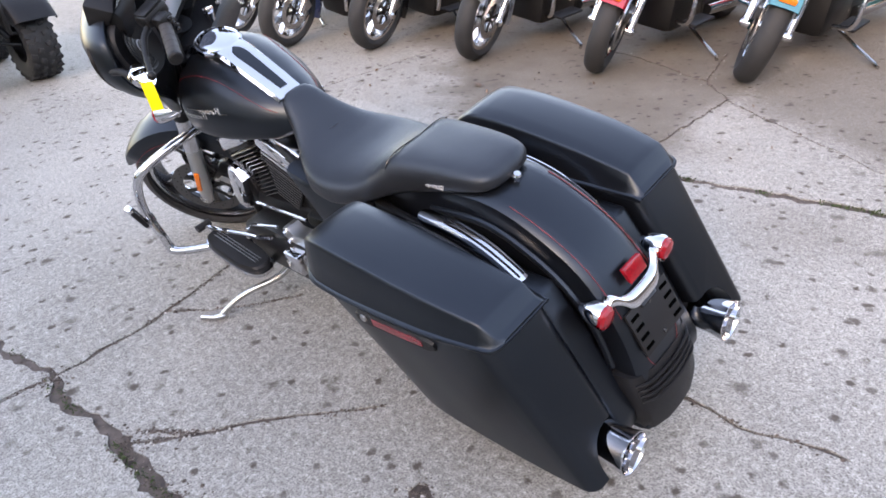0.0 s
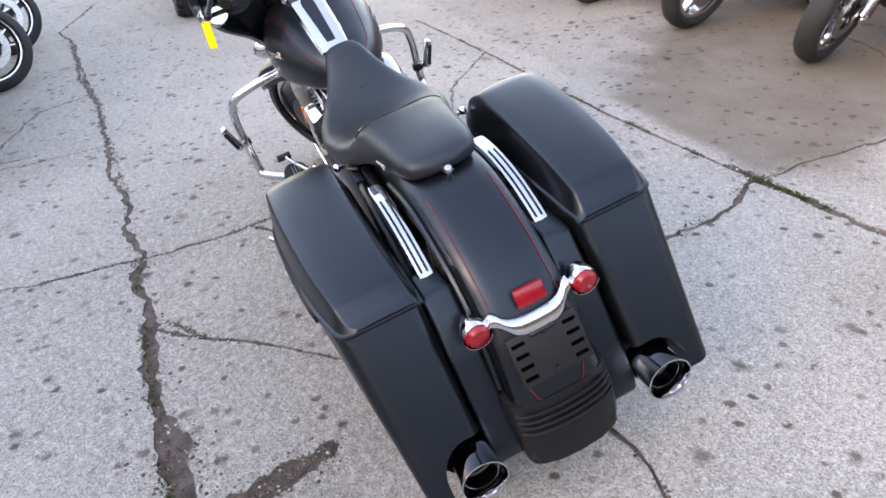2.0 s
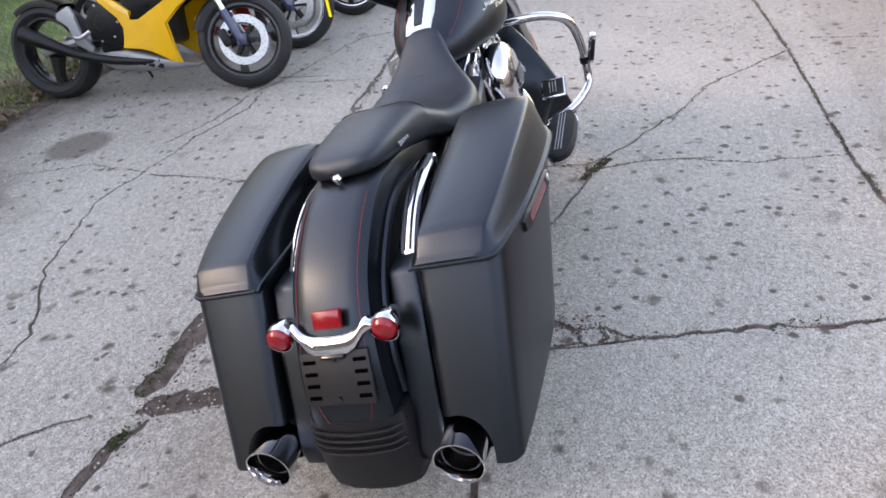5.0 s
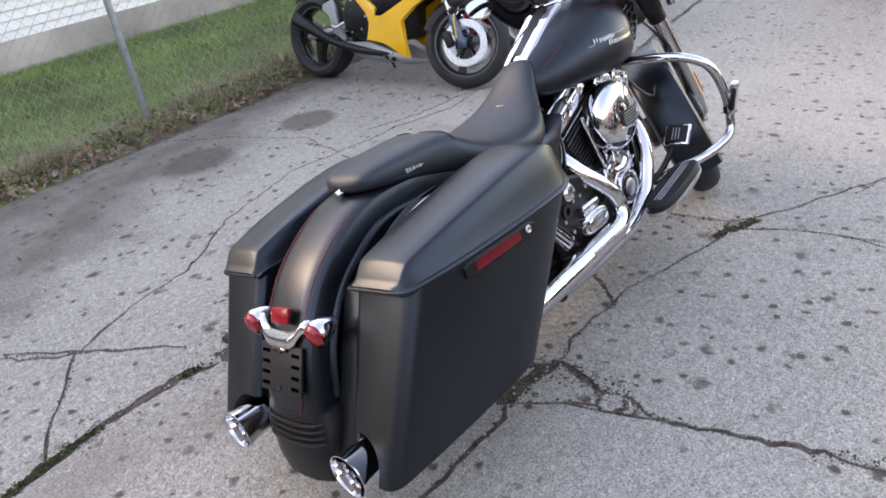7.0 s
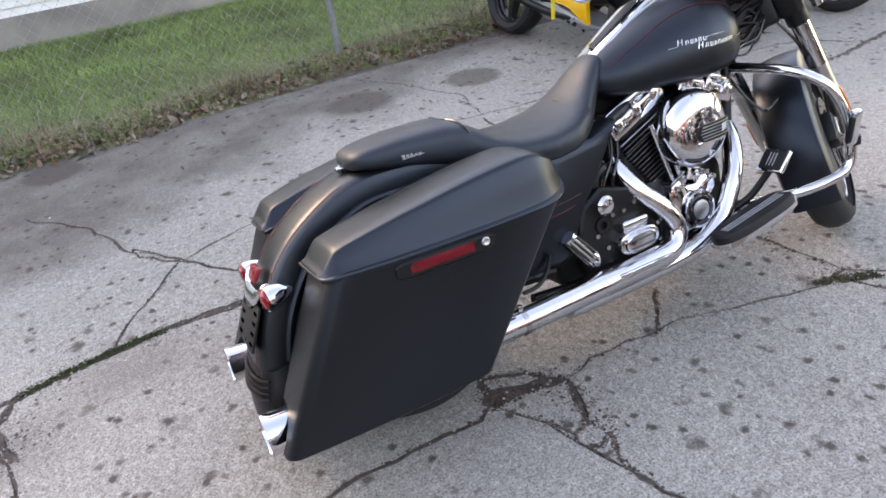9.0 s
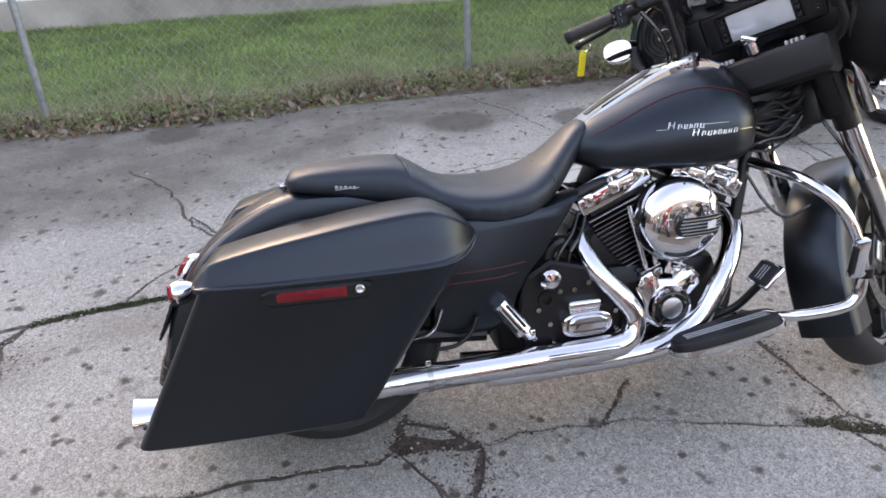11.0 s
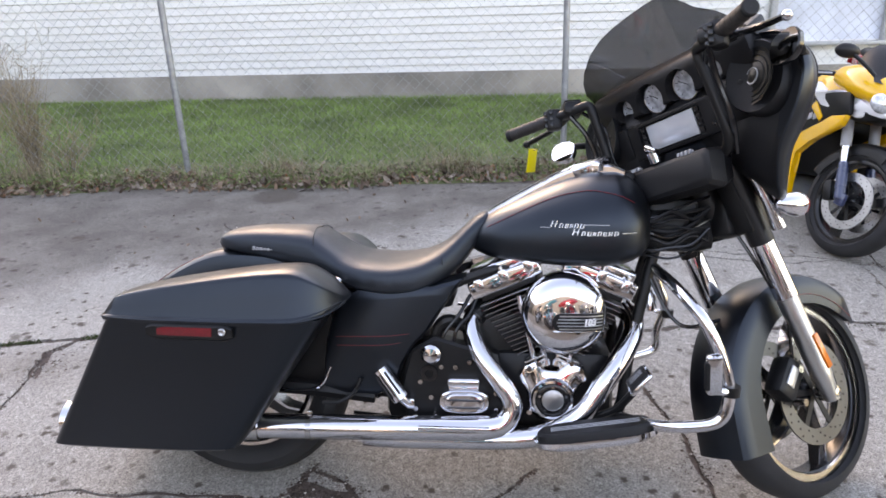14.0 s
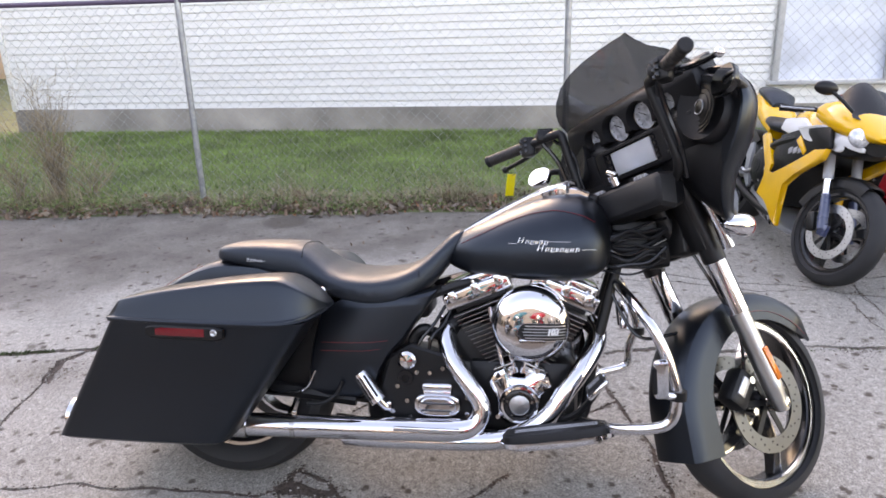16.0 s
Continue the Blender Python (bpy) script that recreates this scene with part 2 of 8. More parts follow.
    # two broad oil stains
    for sx, sy, r in ((1.66, 2.58, 0.20), (0.92, 2.70, 0.26), (-0.9, 3.0, 0.2)):
        dx, dy = maths("SUBTRACT", x, sx), maths("SUBTRACT", y, sy)
        d = maths("SQRT", maths("ADD", maths("MULTIPLY", dx, dx), maths("MULTIPLY", dy, dy)), 0.0)
        d = maths("ADD", d, maths("MULTIPLY", warp, 0.12))
        col = blend(span(d, r * 0.6, r, 0.7, 0.0), col, (0.074, 0.061, 0.049))
    # thin brown silt beside the mossy joint and near the tail
    for sx, sy, r, amount in ((-0.75, 0.72, 0.42, 0.42), (-1.15, 0.55, 0.40, 0.45), (-0.35, 0.62, 0.30, 0.3), (0.55, -1.75, 0.5, 0.35), (-0.3, -1.25, 0.5, 0.25)):
        dx, dy = maths("SUBTRACT", x, sx), maths("MULTIPLY", maths("SUBTRACT", y, sy), 1.7)
        d = maths("SQRT", maths("ADD", maths("MULTIPLY", dx, dx), maths("MULTIPLY", dy, dy)), 0.0)
        d = maths("ADD", d, maths("MULTIPLY", warp, 0.45))
        col = blend(span(d, 0.0, r, amount, 0.0), col, (0.123, 0.098, 0.075))
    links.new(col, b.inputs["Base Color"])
    links.new(span(fine, 0.3, 0.7, 0.78, 0.95), b.inputs["Roughness"])
    b.inputs["Specular IOR Level"].default_value = 0.2
    bp = nodes.new("ShaderNodeBump")
    bp.inputs["Strength"].default_value, bp.inputs["Distance"].default_value = 0.4, 0.003
    links.new(maths("ADD", maths("MULTIPLY", vo.outputs["Distance"], -0.5), maths("ADD", grain, fine)), bp.inputs["Height"])
    links.new(bp.outputs[0], b.inputs["Normal"])
    return m


M_CONCRETE = concrete()


# ---- mesh helpers ----
def part(name, bm, material, parent=None, label="", sharp=35.0, flat=False):
    bmesh.ops.recalc_face_normals(bm, faces=bm.faces)
    lim = radians(sharp)
    for f in bm.faces:
        f.smooth = not flat
    for e in bm.edges:
        if len(e.link_faces) == 2 and e.calc_face_angle(0.0) > lim:
            e.smooth = False
    me = bpy.data.meshes.new(name)
    bm.to_mesh(me)
    bm.free()
    me.materials.append(material)
    ob = new(name, me)
    ob.parent = parent
    if label:
        ob["label"] = label
    return ob


def raw_part(name, verts, faces, material, parent=None, label="", smooth=False):
    me = bpy.data.meshes.new(name)
    me.from_pydata([tuple(v) for v in verts], [], [tuple(f) for f in faces])
    me.materials.append(material)
    if smooth:
        me.polygons.foreach_set("use_smooth", [True] * len(me.polygons))
    ob = new(name, me)
    ob.parent = parent
    if label:
        ob["label"] = label
    return ob


def thing(name, m, label, category, group="", kind=""):
    ob = new(name)
    ob.empty_display_size = 0.1
    ob.matrix_world = m
    return tagged(ob, label, category, group, kind)


def nb():
    return bmesh.new()


def move(bm, m, start=0):
    for v in list(bm.verts)[start:]:
        v.co = m @ v.co
    return bm


def box(bm, c, s, bevel=0.0, m=None, seg=2):
    r = bmesh.ops.create_cube(bm, size=1.0)
    for v in r["verts"]:
        v.co = Vector((v.co.x * s[0], v.co.y * s[1], v.co.z * s[2]))
    vs = r["verts"]
    if bevel:
        es = list({e for v in vs for e in v.link_edges})
        rb = bmesh.ops.bevel(bm, geom=es, offset=bevel, segments=seg, affect="EDGES", profile=0.5)
        vs = list({v for f in rb["faces"] for v in f.verts} | {v for v in vs if v.is_valid})
    t = Matrix.Translation(c) @ (m if m else Matrix())
    for v in vs:
        v.co = t @ v.co
    return bm


def loft(bm, rings, cap=True, closed=True):
    rows = [[bm.verts.new(p) for p in ring] for ring in rings]
    n = len(rows[0])
    for a, c in zip(rows, rows[1:]):
        for i in range(n if closed else n - 1):
            j = (i + 1) % n
            bm.faces.new((a[i], a[j], c[j], c[i]))
    if cap and closed:
        bm.faces.new(rows[0][::-1])
        bm.faces.new(rows[-1])
    return bm


def axes_for(d):
    d = Vector(d).normalized()
    a = Vector((0, 0, 1)) if abs(d.z) < 0.9 else Vector((1, 0, 0))
    u = d.cross(a).normalized()
    return u, d.cross(u).normalized()


def spline(pts, sub=6):
    p = [Vector(q) for q in pts]
    p = [2 * p[0] - p[1]] + p + [2 * p[-1] - p[-2]]
    out = []
    for i in range(1, len(p) - 2):
        for k in range(sub):
            t = k / sub
            a, c, d, e = p[i - 1], p[i], p[i + 1], p[i + 2]
            out.append(0.5 * (2 * c + (d - a) * t + (2 * a - 5 * c + 4 * d - e) * t * t + (3 * c - a - 3 * d + e) * t ** 3))
    return out + [p[-2]]


def tube(bm, pts, r, n=12, sub=6, cap=True):
    path = spline(pts, sub) if sub else [Vector(q) for q in pts]
    rings, u = [], None
    for i, q in enumerate(path):
        d = (path[min(i + 1, len(path) - 1)] - path[max(i - 1, 0)]).normalized()
        if u is None:
            u = axes_for(d)[0]
        u = (u - d * u.dot(d)).normalized()
        w = d.cross(u)
        rr = r(i / (len(path) - 1)) if callable(r) else r
        rings.append([q + rr * (math.cos(a) * u + math.sin(a) * w) for a in (2 * math.pi * k / n for k in range(n))])
    return loft(bm, rings, cap)


def cyl(bm, a, c, r0, r1=None, n=20, cap=True):
    r1 = r0 if r1 is None else r1
    a, c = Vector(a), Vector(c)
    u, w = axes_for(c - a)
    return loft(bm, [[q + rr * (math.cos(t) * u + math.sin(t) * w) for t in (2 * math.pi * k / n for k in range(n))] for q, rr in ((a, r0), (c, r1))], cap)


def lathe(bm, origin, axis, profile, n=32, arc=2 * math.pi, start=0.0, cap=False):
    """profile: (radius, distance along axis)"""
    o, d = Vector(origin), Vector(axis).normalized()
    u, w = axes_for(d)
    full = abs(arc - 2 * math.pi) < 1e-6
    k = n if full else n + 1
    rings = [[o + d * h + r * (math.cos(t) * u + math.sin(t) * w) for t in (start + arc * i / n for i in range(k))] for r, h in profile]
    return loft(bm, rings, cap, closed=full)


def prism(bm, outline, y0, y1, bevel=0.0, seg=2):
    """outline in x, z; extruded along y"""
    a = [bm.verts.new((x, y0, z)) for x, z in outline]
    c = [bm.verts.new((x, y1, z)) for x, z in outline]
    n = len(a)
    fs = [bm.faces.new(a), bm.faces.new(c[::-1])]
    for i in range(n):
        fs.append(bm.faces.new((a[i], c[i], c[(i + 1) % n], a[(i + 1) % n])))
    if bevel:
        es = list({e for f in fs for e in f.edges})
        bmesh.ops.bevel(bm, geom=es, offset=bevel, segments=seg, affect="EDGES", profile=0.5)
    return bm


def ball(bm, c, r, m=None, u=20, v=12):
    k = bmesh.ops.create_uvsphere(bm, u_segments=u, v_segments=v, radius=1.0)
    rr = (r, r, r) if isinstance(r, (int, float)) else r
    t = Matrix.Translation(c) @ (m if m else Matrix())
    for q in k["verts"]:
        q.co = t @ Vector((q.co.x * rr[0], q.co.y * rr[1], q.co.z * rr[2]))
    return bm


def ring_xz(x, w, zb, zt, split=0.4, lo=2.6, up=2.2, n=32, y0=0.0):
    """closed section across x: half-width w, bottom zb, top zt, widest at split of the height"""
    zc, out = zb + split * (zt - zb), []
    for i in range(n):
        a = 2 * math.pi * i / n
        c, s = math.cos(a), math.sin(a)
        e = up if s > 0 else lo
        out.append(Vector((x, y0 + w * math.copysign(abs(c) ** (2 / e), c), zc + (zt - zc if s > 0 else zc - zb) * math.copysign(abs(s) ** (2 / e), s))))
    return out


def lerp_table(table, x):
    for (a, *p), (c, *q) in zip(table, table[1:]):
        if x <= c:
            t = max(0.0, (x - a) / (c - a))
            t = t * t * (3 - 2 * t) * 0.35 + t * 0.65
            return [u + (v - u) * t for u, v in zip(p, q)]
    return list(table[-1][1:])


def smooth_table(table, x):
    """cubic through the rows, with no waves at them"""
    n = len(table)
    k = 0
    while k < n - 2 and x > table[k + 1][0]:
        k += 1
    x0, x1 = table[k][0], table[k + 1][0]
    h = x1 - x0
    t = min(1.0, max(0.0, (x - x0) / h))
    out = []
    for c in range(1, len(table[0])):
        d = (table[k + 1][c] - table[k][c]) / h
        m = []
        for i in (k, k + 1):
            if i in (0, n - 1):
                m.append(d)
                continue
            a = (table[i][c] - table[i - 1][c]) / (table[i][0] - table[i - 1][0])
            b = (table[i + 1][c] - table[i][c]) / (table[i + 1][0] - table[i][0])
            m.append(2 * a * b / (a + b) if a * b > 0 else 0.0)
        out.append((1 + 2 * t) * (1 - t) ** 2 * table[k][c] + t * (1 - t) ** 2 * h * m[0] + t * t * (3 - 2 * t) * table[k + 1][c] + t * t * (t - 1) * h * m[1])
    return out


def cut(ob, cutter):
    """takes the cutter's volume out of the mesh of ob for good"""
    me = bpy.data.meshes.new("cutter")
    bmesh.ops.recalc_face_normals(cutter, faces=cutter.faces)
    cutter.to_mesh(me)
    cutter.free()
    k = new("cutter", me)
    k.parent = ob.parent
    md = ob.modifiers.new("cut", "BOOLEAN")
    md.object, md.operation, md.solver = k, "DIFFERENCE", "EXACT"
    bpy.context.view_layer.update()
    done = bpy.data.meshes.new_from_object(ob.evaluated_get(bpy.context.evaluated_depsgraph_get()))
    ob.modifiers.clear()
    ob.data = done
    bpy.data.objects.remove(k)
    return ob


def text_mesh(body, size, depth):
    cu = bpy.data.curves.new("text", "FONT")
    cu.body, cu.size, cu.extrude, cu.align_x, cu.align_y, cu.shear, cu.offset = body, size, depth, "CENTER", "CENTER", 0.2, 0.0012
    ob = new("text", cu)
    bpy.context.view_layer.update()
    me = bpy.data.meshes.new_from_object(ob.evaluated_get(bpy.context.evaluated_depsgraph_get()))
    bpy.data.objects.remove(ob)
    return me


RND = random.Random(7)


# ---- ground: cracked slabs over soil ----
CRACKS = []


def crack_line(width, pts):
    CRACKS.append((width if width > 0.02 else width * 1.35, pts))


crack_line(0.030, [(5.13, 1.38), (4.08, 1.3), (3.36, 1.16), (2.72, 1.11), (2.18, 1.09), (1.8, 1.01), (1.57, 1.03), (1.25, 0.97), (1.09, 0.99), (0.85, 0.96), (0.6, 0.98), (0.41, 0.96), (0.18, 0.96), (0.06, 0.94)])
crack_line(0.016, [(5.17, 1.41), (4.11, 1.27), (3.33, 1.16)])
crack_line(0.008, [(1.26, 1.37), (1.26, 1.2), (1.26, 1.05), (1.24, 0.97)])
crack_line(0.012, [(1.25, 0.97), (1.26, 0.71), (1.3, 0.55), (1.34, 0.38)])
crack_line(0.008, [(1.3, 0.55), (1.08, 0.35), (0.96, 0.16)])
crack_line(0.01, [(0.75, 0.96), (0.62, 0.8), (0.47, 0.6), (0.36, 0.49), (0.27, 0.38)])
crack_line(0.06, [(-0.18, 0.91), (-0.11, 0.75), (-0.08, 0.65), (-0.05, 0.54)])
crack_line(0.022, [(3.92, -1.15), (2.85, -1.23), (1.54, -1.29), (1.01, -1.35), (0.6, -1.4), (0.34, -1.44), (-0.48, -1.54), (-1.6, -1.70), (-3.2, -1.95)])
crack_line(0.005, [(1.54, -1.29), (1.47, -0.93), (1.5, -0.61)])
crack_line(0.006, [(2.85, -1.23), (2.36, -0.8), (1.87, -0.6)])
crack_line(0.004, [(3.04, -1.37), (3.0, -2.02), (2.98, -2.64)])
crack_line(0.01, [(0.58, -1.41), (0.61, -1.77), (0.6, -2.19), (0.6, -2.5)])
crack_line(0.008, [(0.55, -2.46), (0.84, -2.75), (1.42, -3.02), (2.2, -3.22)])
crack_line(0.006, [(0.55, -2.46), (0.14, -2.22), (-0.37, -1.91)])
crack_line(0.005, [(0.84, -2.75), (0.95, -3.16), (0.99, -3.36)])
crack_line(0.006, [(1.38, -0.27), (1.48, -0.48), (1.51, -0.78)])
crack_line(0.008, [(-0.63, 1.67), (-0.54, 1.53), (-0.43, 1.38), (-0.21, 1.04)])
crack_line(0.009, [(-0.45, 1.4), (-0.18, 1.51), (0.11, 1.55), (0.49, 1.81), (1.07, 1.99), (1.35, 1.92), (1.78, 1.88), (2.17, 1.76), (2.5, 1.81)])
crack_line(0.008, [(-0.46, 1.41), (-0.56, 1.24), (-0.71, 1.06), (-0.79, 0.89)])
crack_line(0.028, [(-0.9, 0.87), (-0.77, 0.91), (-0.56, 0.92), (-0.36, 0.9), (-0.2, 0.85)])
crack_line(0.006, [(1.03, 3.29), (1.27, 2.81), (1.43, 2.32), (1.35, 1.92)])
crack_line(0.01, [(-1.05, 2.4), (-0.79, 2.06), (-0.6, 1.56), (-0.46, 1.41), (-0.28, 1.15)])
crack_line(0.012, [(-1.07, 0.17), (-1.12, 0.45), (-1.19, 0.7), (-1.08, 0.84)])
crack_line(0.01, [(1.69, 2.03), (2.0, 1.9), (2.38, 1.86), (2.65, 1.75), (3.46, 1.52), (3.6, 1.25)])
crack_line(0.004, [(2.59, 1.71), (2.58, 1.43), (2.61, 1.13)])
crack_line(0.008, [(1.33, 1.88), (1.31, 1.72), (1.27, 1.37), (1.26, 1.01)])
crack_line(0.006, [(0.77, 0.91), (0.68, 0.84), (0.62, 0.79)])
crack_line(0.006, [(2.44, 1.91), (2.66, 1.97), (2.92, 2.03)])
crack_line(0.006, [(2.69, 1.95), (2.68, 1.72), (2.68, 1.46)])


# the broken patch and its cracks on the engine side
crack_line(0.010, [(-0.79, -0.19), (-0.53, -0.15), (-0.38, -0.15), (-0.17, -0.135), (-0.07, -0.14), (0.09, -0.145), (0.14, -0.115)])
crack_line(0.009, [(0.14, -0.115), (0.24, -0.26), (0.27, -0.40), (0.31, -0.52)])
crack_line(0.017, [(0.31, -0.52), (0.34, -0.64), (0.37, -0.75), (0.40, -0.90), (0.42, -1.03), (0.46, -1.16), (0.60, -1.40)])
crack_line(0.030, [(0.385, -0.15), (0.36, -0.22), (0.325, -0.33)])
crack_line(0.006, [(0.325, -0.33), (0.35, -0.40), (0.315, -0.46), (0.31, -0.52)])
crack_line(0.005, [(0.325, -0.33), (0.27, -0.34), (0.24, -0.26)])
crack_line(0.005, [(0.35, -0.40), (0.30, -0.41), (0.27, -0.40)])
crack_line(0.062, [(0.13, -0.10), (0.20, -0.105), (0.27, -0.12), (0.34, -0.13), (0.385, -0.15)])
crack_line(0.030, [(0.17, 0.0), (0.22, -0.02), (0.30, -0.06), (0.35, -0.12)])
crack_line(0.026, [(0.19, 0.02), (0.16, -0.06), (0.16, -0.12)])
crack_line(0.010, [(0.385, -0.15), (0.50, -0.125), (0.64, -0.125), (0.84, -0.145), (1.07, -0.215), (1.31, -0.27), (1.44, -0.27), (1.58, -0.38), (2.05, -0.66)])
crack_line(0.006, [(0.90, 0.04), (0.80, -0.08), (0.73, -0.15)])
crack_line(0.011, [(1.34, 0.40), (1.385, 0.22), (1.41, 0.05), (1.42, -0.13), (1.44, -0.26)])
crack_line(0.014, [(5.13, 1.38), (5.70, 1.52), (6.30, 1.35), (6.84, 1.22)])

# wide dirt-filled stretches
crack_line(0.050, [(0.80, 0.96), (0.55, 0.965), (0.39, 0.965), (0.25, 0.95)])
crack_line(0.095, [(0.30, 0.945), (0.16, 0.91), (0.08, 0.93), (-0.03, 0.93), (-0.12, 0.94)])
crack_line(0.075, [(-0.16, 0.90), (-0.12, 0.79), (-0.08, 0.66), (-0.02, 0.52)])
crack_line(0.040, [(-1.55, 0.74), (-1.25, 0.80), (-0.95, 0.87), (-0.75, 0.90), (-0.50, 0.915), (-0.25, 0.89)])
crack_line(0.045, [(-1.10, 0.50), (-1.17, 0.68), (-1.10, 0.84)])
crack_line(0.040, [(1.30, -0.25), (1.42, -0.29), (1.50, -0.35)])
crack_line(0.045, [(0.50, -1.41), (0.62, -1.42), (0.75, -1.40)])
crack_line(0.036, [(0.60, -1.40), (0.34, -1.44), (-0.48, -1.54), (-1.6, -1.70), (-3.2, -1.95)])


def crack_ribbon(width, pts, seed):
    """a jagged closed ribbon of uneven width along a polyline"""
    rnd = random.Random(seed)
    path = []
    for a, c in zip(pts, pts[1:]):
        a, c = Vector(a), Vector(c)
        k = max(1, int((c - a).length / (0.03 if width > 0.02 else 0.05)))
        path += [a.lerp(c, i / k) for i in range(k)]
    path.append(Vector(pts[-1]))
    left, right = [], []
    for i, p in enumerate(path):
        d = (path[min(i + 1, len(path) - 1)] - path[max(i - 1, 0)]).normalized()
        nrm = Vector((-d.y, d.x))
        near = min(1.0, (p - Vector((0.3, 0))).length / 3.0)
        jig = (0.006 + 0.008 * near) * rnd.uniform(-1, 1) + 0.014 * noise.noise((p.x * 5, p.y * 5, seed))
        if seed == 8:  # a sawn slab joint
            jig *= 0.3
        if i in (0, len(path) - 1):
            jig *= 0.3
        w = width * (0.30 + 1.1 * abs(noise.noise((p.x * 3.1, p.y * 3.1, seed + 9.0))) + 0.8 * abs(noise.noise((p.x * 17, p.y * 17, seed))) + 0.40 * rnd.random())
        w = max(0.0022, w * (0.4 if i in (0, len(path) - 1) else 1.0))
        left.append(p + nrm * (jig + w / 2))
        right.append(p + nrm * (jig - w / 2))
    return left + right[::-1]


def build_ground():
    from mathutils.geometry import delaunay_2d_cdt
    x0, x1, y0, y1 = -3.5, 7.0, -5.0, 3.3
    verts = [Vector((x0, y0)), Vector((x1, y0)), Vector((x1, y1)), Vector((x0, y1))]
    faces = [[0, 1, 2, 3]]
    for k, (w, pts) in enumerate(CRACKS):
        loop = crack_ribbon(w, pts, k + 1)
        base = len(verts)
        verts += loop
        n = len(loop) // 2
        m = len(loop)
        for i in range(n - 1):
            faces.append([base + m - 1 - i, base + m - 2 - i, base + i + 1, base + i])
    v, e, f, ov, oe, of = delaunay_2d_cdt(verts, [], faces, 0, 1e-5)
    bm = nb()
    bv = [bm.verts.new((p.x, p.y, 0.0)) for p in v]
    gap = []
    for idx, src in zip(f, of):
        try:
            fc = bm.faces.new([bv[i] for i in idx])
        except ValueError:
            continue
        if any(s > 0 for s in src):
            gap.append(fc)
    gapset = set(gap)
    rim = [ed for ed in bm.edges if len(ed.link_faces) == 2 and (ed.link_faces[0] in gapset) != (ed.link_faces[1] in gapset)]
    walls = []
    for ed in rim:
        a, c = ed.verts
        walls.append((a.co.copy(), c.co.copy()))
    bmesh.ops.delete(bm, geom=gap, context="FACES")
    for a, c in walls:
        q = [bm.verts.new(p) for p in (a, c, c - Vector((0, 0, 0.03)), a - Vector((0, 0, 0.03)))]
        bm.faces.new(q)
    # the sheet goes on to the horizon
    far = 400.0
    o = [bm.verts.new(p) for p in ((-far, -far, 0), (far, -far, 0), (far, y0, 0), (-far, y0, 0))]
    bm.faces.new(o)
    for xa, xb in ((-far, x0), (x1, far)):
        o = [bm.verts.new(p) for p in ((xa, y0, 0), (xb, y0, 0), (xb, y1, 0), (xa, y1, 0))]
        bm.faces.new(o)
    me = bpy.data.meshes.new("ground")
    bmesh.ops.recalc_face_normals(bm, faces=bm.faces)
    bm.to_mesh(me)
    bm.free()
    me.materials.append(M_CONCRETE)
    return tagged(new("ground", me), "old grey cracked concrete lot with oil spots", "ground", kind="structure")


build_ground()
soil = nb()
q = [soil.verts.new(p) for p in ((-60, -60, -0.006), (60, -60, -0.006), (60, 60, -0.006), (-60, 60, -0.006))]
soil.faces.new(q)
tagged(part("soil_bed", soil, M_SOIL), "dark damp soil showing in the cracks", "soil", kind="structure")


def edge_y(x):
    """front edge of the lawn strip"""
    return 3.34 + 0.085 * x + 0.05 * math.sin(2.3 * x) + 0.03 * math.sin(6.1 * x + 1)


def fence_y(x):
    return 3.680 + 0.071 * x


def build_lawn():
    bm = nb()
    rows = []
    for i in range(121):
        x = -14 + 28 * i / 120
        e = edge_y(max(-5, min(5, x)))
        rows.append([(x, e - 0.10 + 0.05 * noise.noise((x * 7, 0, 0)), -0.012), (x, e + 0.02, 0.010 + 0.008 * noise.noise((x * 3, 1, 0))), (x, e + 0.30, 0.04), (x, 5.5, 0.03), (x, 7.3, 0.02), (x, 40, 0.0)])
    loft(bm, rows, cap=False, closed=False)
    tagged(part("lawn", bm, M_LAWN), "lawn soil and thatch behind the lot", "lawn", kind="structure")


build_lawn()


def build_grass():
    rnd = np.random.RandomState(3)
    n = 130000
    x, y = rnd.uniform(-8, 7, n), rnd.uniform(3.25, 7.15, n)
    e = np.array([edge_y(max(-5, min(5, v))) for v in x])
    d = y - e
    keep = (d > 0.12) & ((d > 0.55) | (rnd.rand(n) < 0.25))
    x, y, d = x[keep], y[keep], d[keep]
    n = len(x)
    h = rnd.uniform(0.022, 0.055, n) * np.where(d < 0.7, 1.5, 1.0)
    a, lean, w = rnd.uniform(0, 6.283, n), rnd.uniform(0.3, 1.3, n), rnd.uniform(0.0022, 0.0045, n)
    z = np.full(n, 0.03)
    v = np.zeros((n, 3, 3))
    v[:, 0] = np.stack([x - w * np.sin(a), y + w * np.cos(a), z], 1)
    v[:, 1] = np.stack([x + w * np.sin(a), y - w * np.cos(a), z], 1)
    v[:, 2] = np.stack([x + lean * h * np.cos(a), y + lean * h * np.sin(a), z + h], 1)
    ob = raw_part("grass", v.reshape(-1, 3).tolist(), np.arange(3 * n).reshape(-1, 3).tolist(), M_GRASS)
    tagged(ob, "short green winter grass behind the fence", "grass", kind="stuff")


build_grass()


